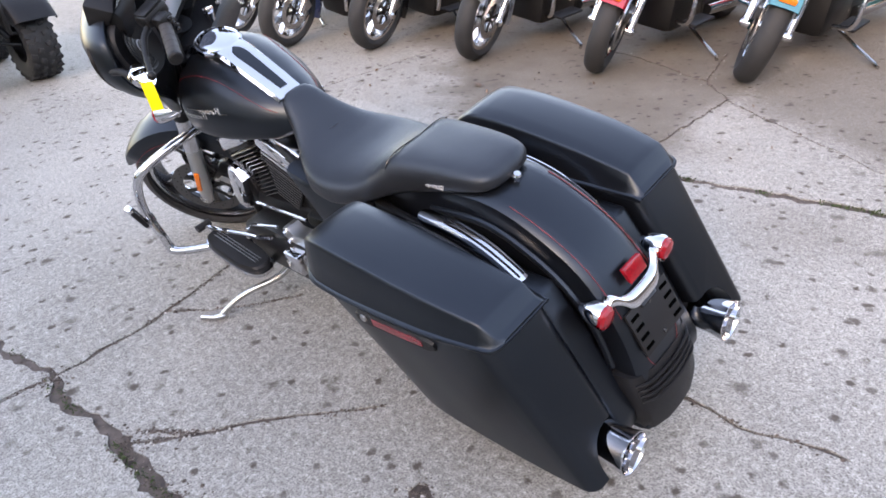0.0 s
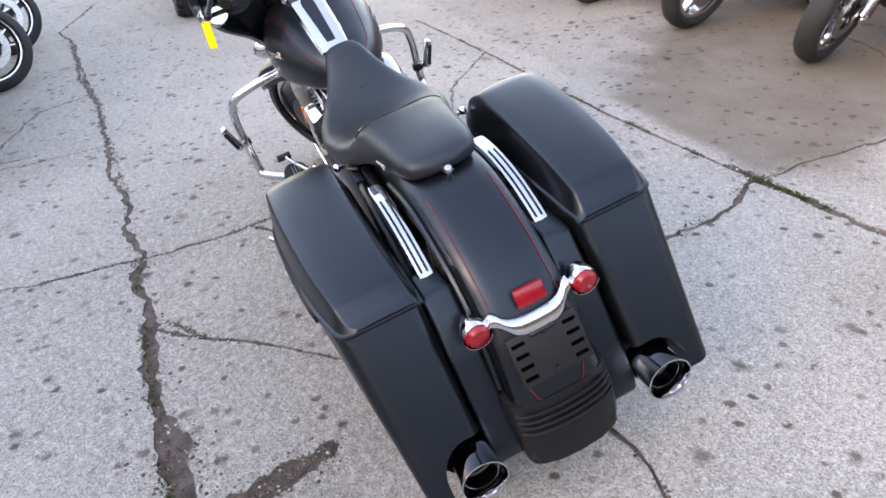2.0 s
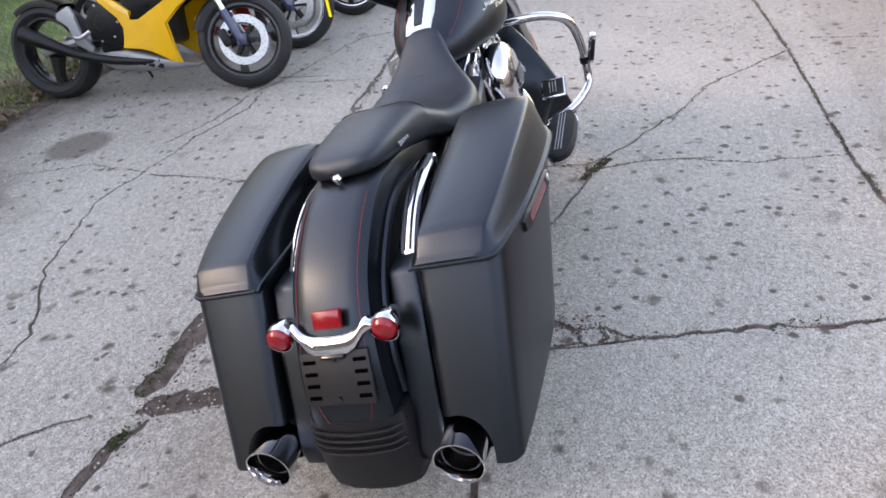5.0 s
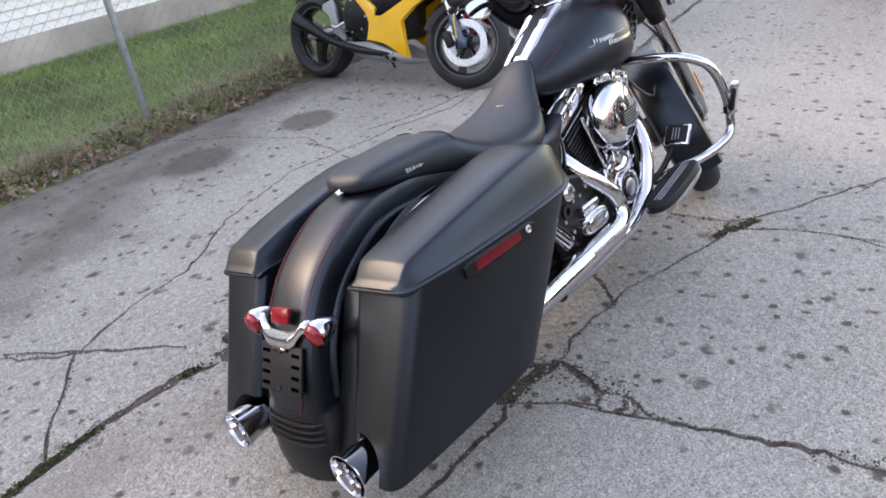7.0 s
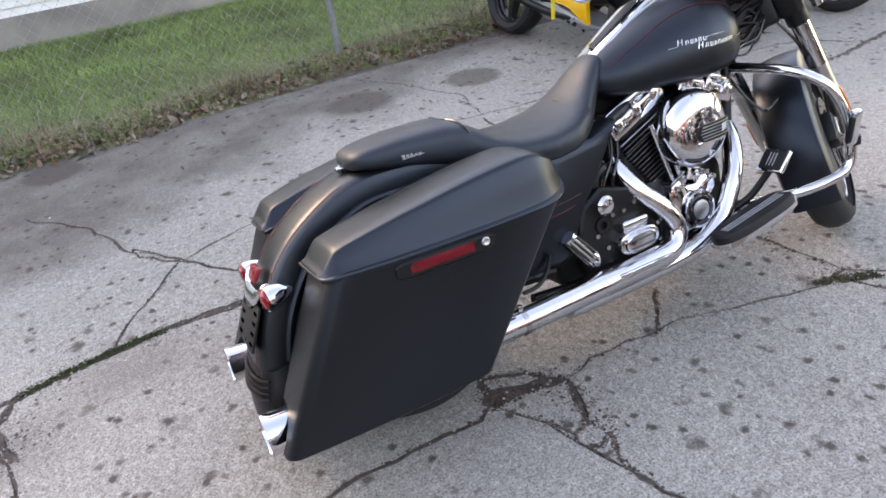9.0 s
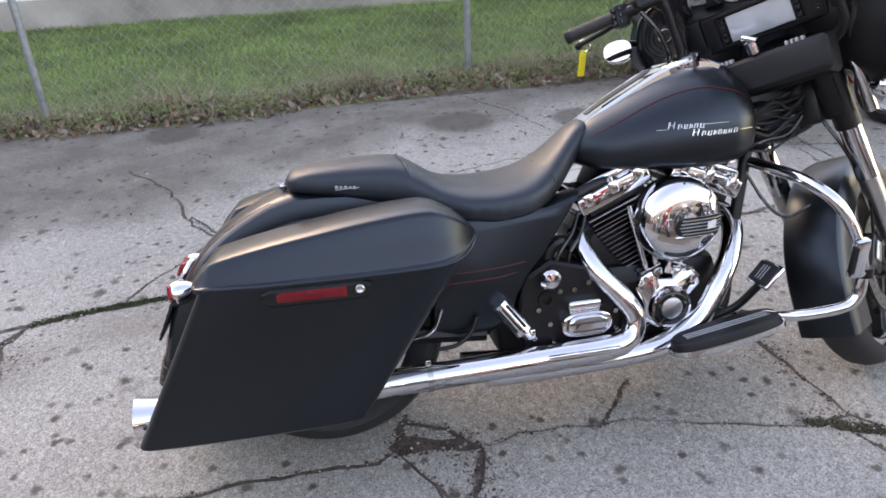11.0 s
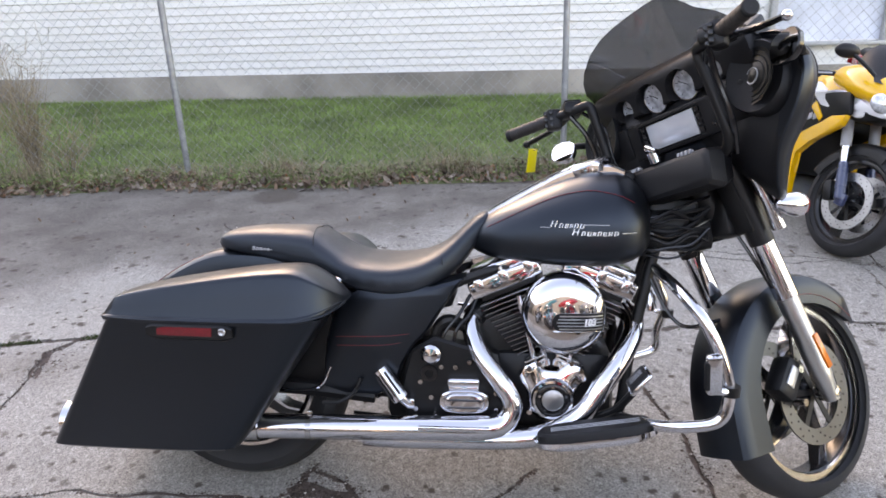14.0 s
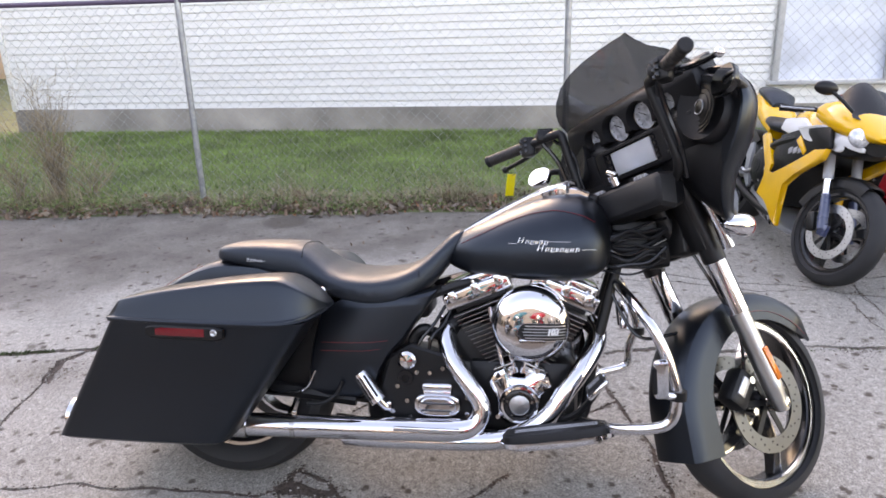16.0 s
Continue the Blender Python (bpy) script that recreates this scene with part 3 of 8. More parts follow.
def leaf_quads(rnd, x, y, z, size, verts, faces):
    a, t1, t2 = rnd.uniform(0, 6.28), rnd.gauss(0, 0.7), rnd.gauss(0, 0.7)
    m = Matrix.Translation((x, y, z)) @ Euler((t1, t2, a)).to_matrix().to_4x4()
    s, c = size, rnd.uniform(-0.2, 0.6) * size
    base = len(verts)
    for p in ((-s, 0, 0), (-0.45 * s, 0.42 * s, c), (0.4 * s, 0.36 * s, c), (s, 0, 0), (0.4 * s, -0.36 * s, c), (-0.45 * s, -0.42 * s, c), (0, 0, -0.2 * c)):
        verts.append(m @ Vector(p))
    for i in range(6):
        faces.append((base + i, base + (i + 1) % 6, base + 6))


def build_litter():
    rnd = random.Random(5)
    verts, faces, pale, pale_f, rust, rust_f = [], [], [], [], [], []
    for _ in range(6000):
        x = rnd.uniform(-6, 4.4)
        d = rnd.gauss(0.07, 0.12)
        if d < -0.12:
            continue
        heap = 0.5 + 0.5 * noise.noise((x * 1.7, 3.0, 0.0))
        size = rnd.uniform(0.011, 0.027) if rnd.random() < 0.85 else rnd.uniform(0.028, 0.048)
        kind = rnd.random()
        vv, ff = (verts, faces) if kind < 0.55 else (pale, pale_f) if kind < 0.93 else (rust, rust_f)
        leaf_quads(rnd, x, edge_y(x) + d, max(0.006, 0.010 + 0.10 * d) + rnd.uniform(0, 0.05) * heap, size, vv, ff)
    tagged(raw_part("dead_leaves", verts, faces, M_LEAF), "brown dead leaves along the lawn edge", "leaves", kind="stuff")
    tagged(raw_part("bleached_leaves", pale, pale_f, M_LEAFPALE), "pale bleached leaves along the lawn edge", "leaves", kind="stuff")
    tagged(raw_part("rust_leaves", rust, rust_f, M_LEAFRED), "few rust-orange leaves along the lawn edge", "leaves", kind="stuff")
    verts, faces = [], []
    for _ in range(60):
        x, y = rnd.uniform(-3, 3.5), rnd.uniform(1.6, 3.3)
        leaf_quads(rnd, x, y, 0.008, rnd.uniform(0.008, 0.02), verts, faces)
    for _ in range(45):
        leaf_quads(rnd, rnd.uniform(-1, 5), rnd.uniform(-3.6, -1.6), 0.008, rnd.uniform(0.006, 0.016), verts, faces)
    leaf_quads(rnd, 2.05, -2.05, 0.012, 0.05, verts, faces)
    tagged(raw_part("scattered_leaves", verts, faces, M_LEAF), "few small leaves and chips lying on the concrete", "leaves", kind="stuff")
    verts, faces = [], []
    for _ in range(2900):
        x = rnd.uniform(-6, 4.5)
        if noise.noise((x * 2.6, 1.0, 4.0)) < -0.25:
            continue
        y = edge_y(x) + abs(rnd.gauss(0.17, 0.13))
        for _ in range(rnd.randint(2, 5)):
            leaf_quads(rnd, x + rnd.uniform(-0.04, 0.04), y + rnd.uniform(-0.04, 0.04), 0.020 + rnd.uniform(0, 0.085) * (0.6 + 0.8 * abs(noise.noise((x * 1.3, 7.0, 0.0)))), rnd.uniform(0.006, 0.017), verts, faces)
    tagged(raw_part("weeds", verts, faces, M_WEED), "low green weeds and ground ivy along the fence", "weeds", kind="stuff")
    # dry grass stalks
    verts, faces = [], []

    def stalk(x, y, h, lean, w):
        a = rnd.uniform(0, 6.28)
        base, px, py = len(verts), x, y
        for k in range(4):
            t = k / 3
            px, py = x + lean * h * t * t * math.cos(a), y + lean * h * t * t * math.sin(a)
            ww = w * (1 - 0.7 * t)
            verts.append(Vector((px - ww * math.sin(a), py + ww * math.cos(a), 0.03 + h * t * (1 - 0.25 * lean * t))))
            verts.append(Vector((px + ww * math.sin(a), py - ww * math.cos(a), 0.03 + h * t * (1 - 0.25 * lean * t))))
        for k in range(3):
            faces.append((base + 2 * k, base + 2 * k + 1, base + 2 * k + 3, base + 2 * k + 2))

    for _ in range(5000):
        x = rnd.uniform(-6, 4.5)
        stalk(x, edge_y(x) + abs(rnd.gauss(0.22, 0.13)), rnd.uniform(0.04, 0.14), rnd.uniform(0.6, 2.2), 0.0020)
    for cx, cy, n, h in ((-3.0, 3.35, 160, 0.40), (-1.0, 3.52, 120, 0.30), (0.35, 3.55, 160, 0.34), (1.65, 3.72, 130, 0.26), (-4.2, 3.2, 120, 0.35), (2.45, 3.75, 140, 0.30)):
        for _ in range(n):
            stalk(cx + rnd.gauss(0, 0.16), cy + rnd.gauss(0, 0.06), rnd.uniform(0.4, 1.0) * h, rnd.uniform(0.2, 1.6), 0.0022)
    tagged(raw_part("dry_grass", verts, faces, M_DRY), "dry straw-coloured grass stalks at the fence foot", "dry grass", kind="stuff")


build_litter()


def dry_bush(x, y, n, h, seed):
    root = thing("dry_bush", pose(x, y, 0.03), "leafless dry brown bush at the fence", "bush")
    rnd = random.Random(seed)
    bm = nb()
    for _ in range(n):
        a, l = rnd.uniform(0, 6.28), rnd.uniform(0.10, 0.65)
        hh = h * rnd.uniform(0.45, 1.0)
        p = [(0.03 * math.cos(a), 0.03 * math.sin(a), -0.02)]
        for k in (0.35, 0.7, 1.0):
            p.append((l * 0.45 * k * math.cos(a) + rnd.uniform(-0.03, 0.03), l * 0.45 * k * math.sin(a) + rnd.uniform(-0.03, 0.03), hh * k))
        tube(bm, p, lambda t: 0.0042 * (1 - 0.75 * t), n=3, sub=2, cap=False)
        for _ in range(5):
            s = Vector(p[rnd.randint(1, 3)])
            b2 = rnd.uniform(0, 6.28)
            tube(bm, [s, s + Vector((0.08 * math.cos(b2), 0.08 * math.sin(b2), rnd.uniform(0.02, 0.12))), s + Vector((0.13 * math.cos(b2), 0.13 * math.sin(b2), rnd.uniform(0.0, 0.2)))], 0.0016, n=3, sub=0, cap=False)
    part("twig", bm, M_DRY, root)["kind"] = "stuff"
    return root


dry_bush(-3.14, 3.62, 75, 1.0, 11)
dry_bush(-3.45, 3.50, 30, 0.55, 12)
dry_bush(-2.80, 3.58, 24, 0.42, 13)


# ---- moss, soil crumbs and grit at the cracks ----
def build_moss():
    rnd = random.Random(9)
    verts, faces = [], []
    joints = (([(-1.55, 0.74), (-1.25, 0.80), (-0.95, 0.87), (-0.75, 0.90), (-0.50, 0.915), (-0.25, 0.89)], 2600, 0.011), ([(0.34, -1.44), (0.60, -1.40), (1.01, -1.35), (1.54, -1.29), (2.85, -1.23), (3.92, -1.15)], 1500, 0.006),
              ([(-0.12, 0.94), (0.18, 0.96), (0.60, 0.98), (1.09, 0.99), (1.80, 1.01), (3.36, 1.16)], 900, 0.009), ([(0.31, -0.52), (0.40, -0.90), (0.60, -1.40)], 260, 0.006), ([(1.30, -0.25), (1.50, -0.35)], 200, 0.012), ([(0.60, -1.40), (0.34, -1.44), (-0.07, -1.49), (-0.48, -1.54), (-1.0, -1.62), (-1.6, -1.70), (-3.2, -1.95)], 2400, 0.013))
    for pts, n, wd in joints:
        for _ in range(n):
            k = rnd.randrange(len(pts) - 1)
            t = rnd.random()
            x, y = (pts[k][i] + (pts[k + 1][i] - pts[k][i]) * t for i in (0, 1))
            if noise.noise((x * 4.0, y * 4.0, 2.0)) < -0.05:
                continue
            leaf_quads(rnd, x + rnd.gauss(0, 0.008), y + rnd.gauss(0, wd), 0.001 + rnd.uniform(0, 0.004), rnd.uniform(0.0025, 0.0065), verts, faces)
    tagged(raw_part("moss", verts, faces, M_MOSS), "moss and tiny weeds growing in the slab joint", "moss", kind="stuff")
    verts, faces = [], []
    for _ in range(900):
        w, pts = CRACKS[rnd.randrange(len(CRACKS))]
        k = rnd.randrange(len(pts) - 1)
        t = rnd.random()
        x, y = (pts[k][i] + (pts[k + 1][i] - pts[k][i]) * t + rnd.gauss(0, 0.03) for i in (0, 1))
        s = rnd.uniform(0.002, 0.006)
        base = len(verts)
        verts += [Vector((x + s * math.cos(a), y + s * math.sin(a), 0.0005)) for a in (0, 1.57, 3.14, 4.71)] + [Vector((x, y, s * 0.9))]
        faces += [(base + i, base + (i + 1) % 4, base + 4) for i in range(4)]
    crumbs, cf = [], []
    spots = [(0.10, 0.90, 0.06), (0.0, 0.92, 0.06), (0.72, 0.93, 0.04), (0.45, 0.965, 0.06), (-0.09, 0.72, 0.05), (-0.07, 0.60, 0.04), (-0.15, 0.84, 0.05), (1.24, 0.965, 0.04), (0.29, -0.12, 0.05), (0.35, -0.25, 0.04), (0.36, -0.36, 0.03), (0.19, -0.10, 0.04), (1.40, -0.27, 0.04), (-0.3, 0.88, 0.06), (-1.08, 0.60, 0.05), (-0.98, 0.86, 0.06), (-0.6, 0.91, 0.05), (0.60, -1.42, 0.05), (1.40, 0.05, 0.04), (2.40, 1.07, 0.05)]
    for k in range(11000):
        if k % 5 == 0:
            x, y, sd = spots[rnd.randrange(len(spots))]
        else:
            w, pts = CRACKS[rnd.randrange(len(CRACKS))]
            j = rnd.randrange(len(pts) - 1)
            t = rnd.random()
            x, y = (pts[j][i] + (pts[j + 1][i] - pts[j][i]) * t for i in (0, 1))
            sd = 0.30 * w + 0.002
        x, y = x + rnd.gauss(0, sd), y + rnd.gauss(0, sd)
        s = rnd.uniform(0.0012, 0.0045) if k % 9 else rnd.uniform(0.004, 0.008)
        base, turn = len(crumbs), rnd.uniform(0, 6.28)
        crumbs += [Vector((x + s * rnd.uniform(0.6, 1.2) * math.cos(a + turn), y + s * rnd.uniform(0.6, 1.2) * math.sin(a + turn), 0.0004)) for a in (0, 1.26, 2.51, 3.77, 5.03)] + [Vector((x, y, s * 0.55))]
        cf += [(base + i, base + (i + 1) % 5, base + 5) for i in range(5)]
    tagged(raw_part("soil_crumbs", crumbs, cf, M_DIRT), "brown soil crumbs spilled along the cracks", "soil", kind="stuff")
    tagged(raw_part("loose_grit", verts, faces, M_GRIT), "loose grit and chips beside the cracks", "grit", kind="stuff")


build_moss()


# ---- chain-link fence ----
def build_fence():
    root = thing("chain_link_fence", pose(1.194, 3.765, 0, 0, 0, math.degrees(math.atan(0.071))), "galvanised chain-link fence with steel posts and top rail", "fence", kind="")
    top = 1.62
    for k in range(-3, 3):
        bm = nb()
        cyl(bm, (2.996 * k, 0, -0.05), (2.996 * k, 0, top), 0.024, n=16)
        ball(bm, (2.996 * k, 0, top), (0.028, 0.028, 0.02), u=12, v=6)
        for z in (0.35, 0.9, 1.35):
            cyl(bm, (2.996 * k, 0, z), (2.996 * k, 0, z + 0.012), 0.0265, n=16)
        part("post", bm, M_GALV, root)
    bm = nb()
    cyl(bm, (-9.1, 0, top - 0.012), (6.1, 0, top - 0.012), 0.019, n=12)
    part("top_rail", bm, M_PURPLE, root, "dull purple painted top rail")
    # woven wire: zigzag strands
    x0, x1, pitch, z0, z1, r = -7.6, 4.6, 0.0425, 0.05, 1.60, 0.0018
    verts, faces = [], []
    nz = int((z1 - z0) / pitch)
    ns = int((x1 - x0) / pitch)
    for i in range(ns):
        prev = None
        for k in range(nz + 1):
            side = (k + i) % 2
            x = x0 + pitch * (i + side)
            y = -0.028 + (0.0022 if (k % 2) else -0.0022)
            z = z0 + k * pitch
            base = len(verts)
            for a in (0.0, 2.094, 4.189):
                verts.append((x + r * math.cos(a), y + r * math.sin(a), z))
            if prev is not None:
                for j in range(3):
                    faces.append((prev + j, prev + (j + 1) % 3, base + (j + 1) % 3, base + j))
            prev = base
    ob = raw_part("wire_mesh", verts, faces, M_WIRE, root, "woven diamond wire mesh", smooth=True)
    ob["kind"] = "stuff"
    return root


build_fence()


# ---- house ----
def build_house():
    root = thing("house", pose(0, 7.1, 0, 0, 0, -1.2), "white lap-sided house on a concrete foundation", "house", kind="structure")
    xa, xb, zb, top, wx0, wx1, wz0, wz1 = -6.25, 16.0, 0.31, 3.9, 3.72, 4.95, 0.60, 2.1
    bm = nb()
    box(bm, ((xa + xb) / 2, 0.14, 0.10), (xb - xa - 0.04, 0.24, 0.46))
    part("foundation", bm, M_FOUND, root, "weathered bare concrete foundation")
    # inner wall round the window opening
    bm = nb()
    for u0, u1, v0, v1 in ((xa, wx0, zb, top), (wx1, xb, zb, top), (wx0, wx1, zb, wz0), (wx0, wx1, wz1, top)):
        box(bm, ((u0 + u1) / 2, 0.16, (v0 + v1) / 2), (u1 - u0, 0.2, v1 - v0))
    box(bm, (xa + 0.1, 4.2, (zb + top) / 2 - 0.1), (0.2, 7.8, top - zb + 0.5))
    box(bm, ((xa + xb) / 2, 8.2, (zb + top) / 2), (xb - xa, 0.2, top - zb))
    box(bm, (xb - 0.1, 4.2, (zb + top) / 2), (0.2, 7.8, top - zb))
    part("wall", bm, M_SIDING, root)
    bm = nb()
    prism(bm, [(-0.45, top - 0.05), (4.2, top + 2.2), (8.8, top - 0.05), (8.8, top - 0.2), (4.2, top + 2.0), (-0.45, top - 0.2)], xa - 0.3, xb + 0.3)
    move(bm, Matrix(((0, 1, 0, 0), (1, 0, 0, 0), (0, 0, 1, 0), (0, 0, 0, 1))))
    part("roof", bm, mat("grey_shingle", (0.10, 0.10, 0.105), 0.9, var=0.3, scale=8, bump=0.6, bscale=30), root)
    # lap boards: shared meshes by length
    expo = 0.094
    meshes = {}

    def board(x0, x1, z):
        key = round(x1 - x0, 3)
        if key not in meshes:
            b2 = nb()
            prism(b2, [(0.0, 0.0), (-0.006, 0.0), (-0.006, 0.008), (-0.024, 0.008), (-0.024, 0.014), (-0.007, expo), (0.0, expo)], 0, key)
            move(b2, Matrix(((0, 1, 0, 0), (1, 0, 0, 0), (0, 0, 1, 0), (0, 0, 0, 1))))
            bmesh.ops.recalc_face_normals(b2, faces=b2.faces)
            me = bpy.data.meshes.new("siding_board")
            b2.to_mesh(me)
            b2.free()
            me.materials.append(M_SIDING)
            meshes[key] = me
        ob = new("siding_board", meshes[key])
        ob.parent = root
        ob.location = (x0, 0.06, z)

    n = int((top - zb) / expo)
    for i in range(n):
        z = zb + i * expo
        cuts = [xa + 0.06]
        s = xa + 1.1 + (i * 1.37) % 3.4
        while s < xb - 1:
            cuts.append(s)
            s += 3.66
        cuts.append(xb)
        for a, c in zip(cuts, cuts[1:]):
            if z + expo > wz0 and z < wz1 and a < wx1 and c > wx0:
                if wx0 - 0.06 - a > 0.05:
                    board(a, wx0 - 0.06, z)
                if c - wx1 - 0.06 > 0.05:
                    board(wx1 + 0.06, c - 0.003, z)
            else:
                board(a, c - 0.003, z)
    bm = nb()
    box(bm, (xa + 0.03, 0.045, (zb + top) / 2), (0.075, 0.06, top - zb), 0.004)
    part("corner_trim", bm, M_SIDING, root)
    # dark strip stands in for the shadow line under the lowest board
    bm = nb()
    box(bm, ((xa + xb) / 2, 0.045, zb - 0.008), (xb - xa, 0.035, 0.022), 0.003)
    part("shadow_line_strip", bm, mat("painted_shadow_gap", (0.10, 0.095, 0.09), 0.8), root)
    # window
    win = new("window")
    win.parent = root
    win["label"] = "grey-framed window with a pale blind"
    for nm, c, s in (("frame_side", (wx0, 0.03, (wz0 + wz1) / 2), (0.07, 0.09, wz1 - wz0 + 0.1)), ("frame_side", (wx1, 0.03, (wz0 + wz1) / 2), (0.07, 0.09, wz1 - wz0 + 0.1)),
                     ("sill", ((wx0 + wx1) / 2, 0.02, wz0 - 0.03), (wx1 - wx0 + 0.16, 0.13, 0.04)), ("frame_top", ((wx0 + wx1) / 2, 0.03, wz1 + 0.03), (wx1 - wx0, 0.09, 0.07))):
        bm = nb()
        box(bm, c, s, 0.006)
        part(nm, bm, M_WINFRAME, win)
    bm = nb()
    box(bm, ((wx0 + wx1) / 2, 0.085, (wz0 + wz1) / 2), (wx1 - wx0, 0.008, wz1 - wz0))
    part("pane", bm, M_CURTAIN, win, "glazed pane with a pale blind behind")
    return root


build_house()

# an unseen plain brown masonry building closes the lot behind the tail, added to darken reflections
wb = nb()
box(wb, (0, 0, 3.0), (0.4, 34, 6.0), 0.02)
br = thing("brown_building", pose(-15, -3, 0, 0, 0, 4), "plain brown masonry building behind the tail, out of view, added for reflections", "building", kind="structure")
part("wall", wb, M_BRICKWALL, br)

# a neighbouring tan building further off
nbh = nb()
box(nbh, (0, 0, 2.0), (9, 0.3, 4.0), 0.02)
hb = thing("backdrop_wall", pose(-13.5, 17, 0, 0, 0, 10), "distant tan building wall beyond the lawn", "building", kind="structure")
part("wall", nbh, M_TAN, hb)


# ---- shared motorcycle pieces ----
def wheel(parent, m, name, radius, width, rim, spokes, lip_w=0.019, tyre_mat=None, rim_mat=None, spoke_mat=None, lip=True, sweep=0.25, spoke_w=0.022, wires=False):
    """a wheel round the y axis at m; the tyre, rim, spokes and hub are its parts"""
    root = new(name)
    root.parent = parent
    root.matrix_local = m
    w = width / 2
    bm = nb()
    prof = [(rim + 0.004, -w * 0.62), (rim + 0.02, -w * 0.86), (radius - 0.055, -w), (radius - 0.025, -w * 0.86), (radius - 0.006, -w * 0.5), (radius, 0), (radius - 0.006, w * 0.5), (radius - 0.025, w * 0.86), (radius - 0.055, w), (rim + 0.02, w * 0.86), (rim + 0.004, w * 0.62)]
    lathe(bm, (0, 0, 0), (0, 1, 0), prof, n=64)
    part("tyre", bm, tyre_mat or M_RUBBER, root)
    bm = nb()
    lathe(bm, (0, 0, 0), (0, 1, 0), [(rim + 0.006, -w * 0.66), (rim - 0.008, -w * 0.66), (rim - 0.020, -w * 0.5), (rim - 0.024, 0), (rim - 0.020, w * 0.5), (rim - 0.008, w * 0.66), (rim + 0.006, w * 0.66)], n=64)
    part("rim", bm, spoke_mat or M_WHEEL, root)
    if lip:
        for sgn in (-1, 1):
            bm = nb()
            lathe(bm, (0, sgn * w * 0.66, 0), (0, sgn, 0), [(rim + 0.004, 0.0), (rim + 0.004, 0.003), (rim + 0.002 - lip_w, 0.002), (rim - lip_w, -0.006)], n=64)
            part("rim_lip", bm, rim_mat or M_RIM, root, "polished rim lip")
    if wires:
        bm = nb()
        for k in range(40):
            a, s = 2 * math.pi * k / 40, (-1) ** k
            cyl(bm, (0.03 * math.cos(a), 0.03 * s, 0.03 * math.sin(a)), ((rim - 0.02) * math.cos(a + 0.35 * (1 if k % 4 < 2 else -1)), 0, (rim - 0.02) * math.sin(a + 0.35 * (1 if k % 4 < 2 else -1))), 0.0025, n=6)
        part("spoke_set", bm, M_CHROME, root)["kind"] = "stuff"
    for k in range(0 if wires else spokes):
        a = 2 * math.pi * k / spokes + 0.3
        for off, mm in ((0.0, spoke_mat or M_WHEEL), (1.0, rim_mat or M_RIM)):
            if off and not lip:
                continue
            bm = nb()
            rings = []
            for t in (0.0, 0.25, 0.5, 0.75, 1.0):
                r = 0.03 + (rim - 0.045) * t
                aa = a + sweep * t * t
                sw = (spoke_w * (1.25 - 0.75 * t + 0.55 * t ** 4)) * (1.0 if not off else 0.2)
                d, e = Vector((math.cos(aa), 0, math.sin(aa))), Vector((-math.sin(aa), 0, math.cos(aa)))
                yy = w * (0.42 - 0.15 * t)
                y0, y1 = (-yy, yy) if not off else (-yy - 0.002, yy + 0.002)
                cc = d * r + (e * sw * 4.2 if off else Vector())
                rings.append([cc - e * sw + Vector((0, y0, 0)), cc + e * sw + Vector((0, y0, 0)), cc + e * sw + Vector((0, y1, 0)), cc - e * sw + Vector((0, y1, 0))])
            loft(bm, rings)
            if not off:
                bmesh.ops.bevel(bm, geom=list(bm.edges), offset=0.002, segments=1, affect="EDGES")
            part("spoke" if not off else "spoke_edge", bm, mm, root)
    bm = nb()
    lathe(bm, (0, 0, 0), (0, 1, 0), [(0.001, -w * 0.95), (0.022, -w * 0.95), (0.034, -w * 0.7), (0.04, -w * 0.3), (0.04, w * 0.3), (0.034, w * 0.7), (0.022, w * 0.95), (0.001, w * 0.95)], n=28)
    part("hub", bm, spoke_mat or M_WHEEL, root)
    return root


def brake_disc(parent, m, r, label="drilled steel brake disc", steel=None):
    root = new("brake_disc")
    root.parent = parent
    root.matrix_local = m
    root["label"] = label
    bm = nb()
    lathe(bm, (0, 0, 0), (0, 1, 0), [(r * 0.70, -0.003), (r, -0.003), (r, 0.003), (r * 0.70, 0.003), (r * 0.70, -0.003)], n=48)
    part("rotor", bm, steel or M_DISC, root)
    for k in range(6):
        bm = nb()
        a = math.pi * k / 3
        box(bm, (r * 0.40 * math.cos(a), 0, r * 0.40 * math.sin(a)), (r * 0.75, 0.004, 0.018), 0, Matrix.Rotation(-a, 4, "Y"))
        part("carrier_arm", bm, M_BLACK, root)
    bm = nb()
    for k in range(44):
        a = 2 * math.pi * k / 44
        rr = r * (0.77, 0.85, 0.93)[k % 3]
        cyl(bm, (rr * math.cos(a), -0.0042, rr * math.sin(a)), (rr * math.cos(a), 0.0042, rr * math.sin(a)), 0.0032, n=8)
    part("drilling", bm, M_BLACK, root)["kind"] = "stuff"
    return root


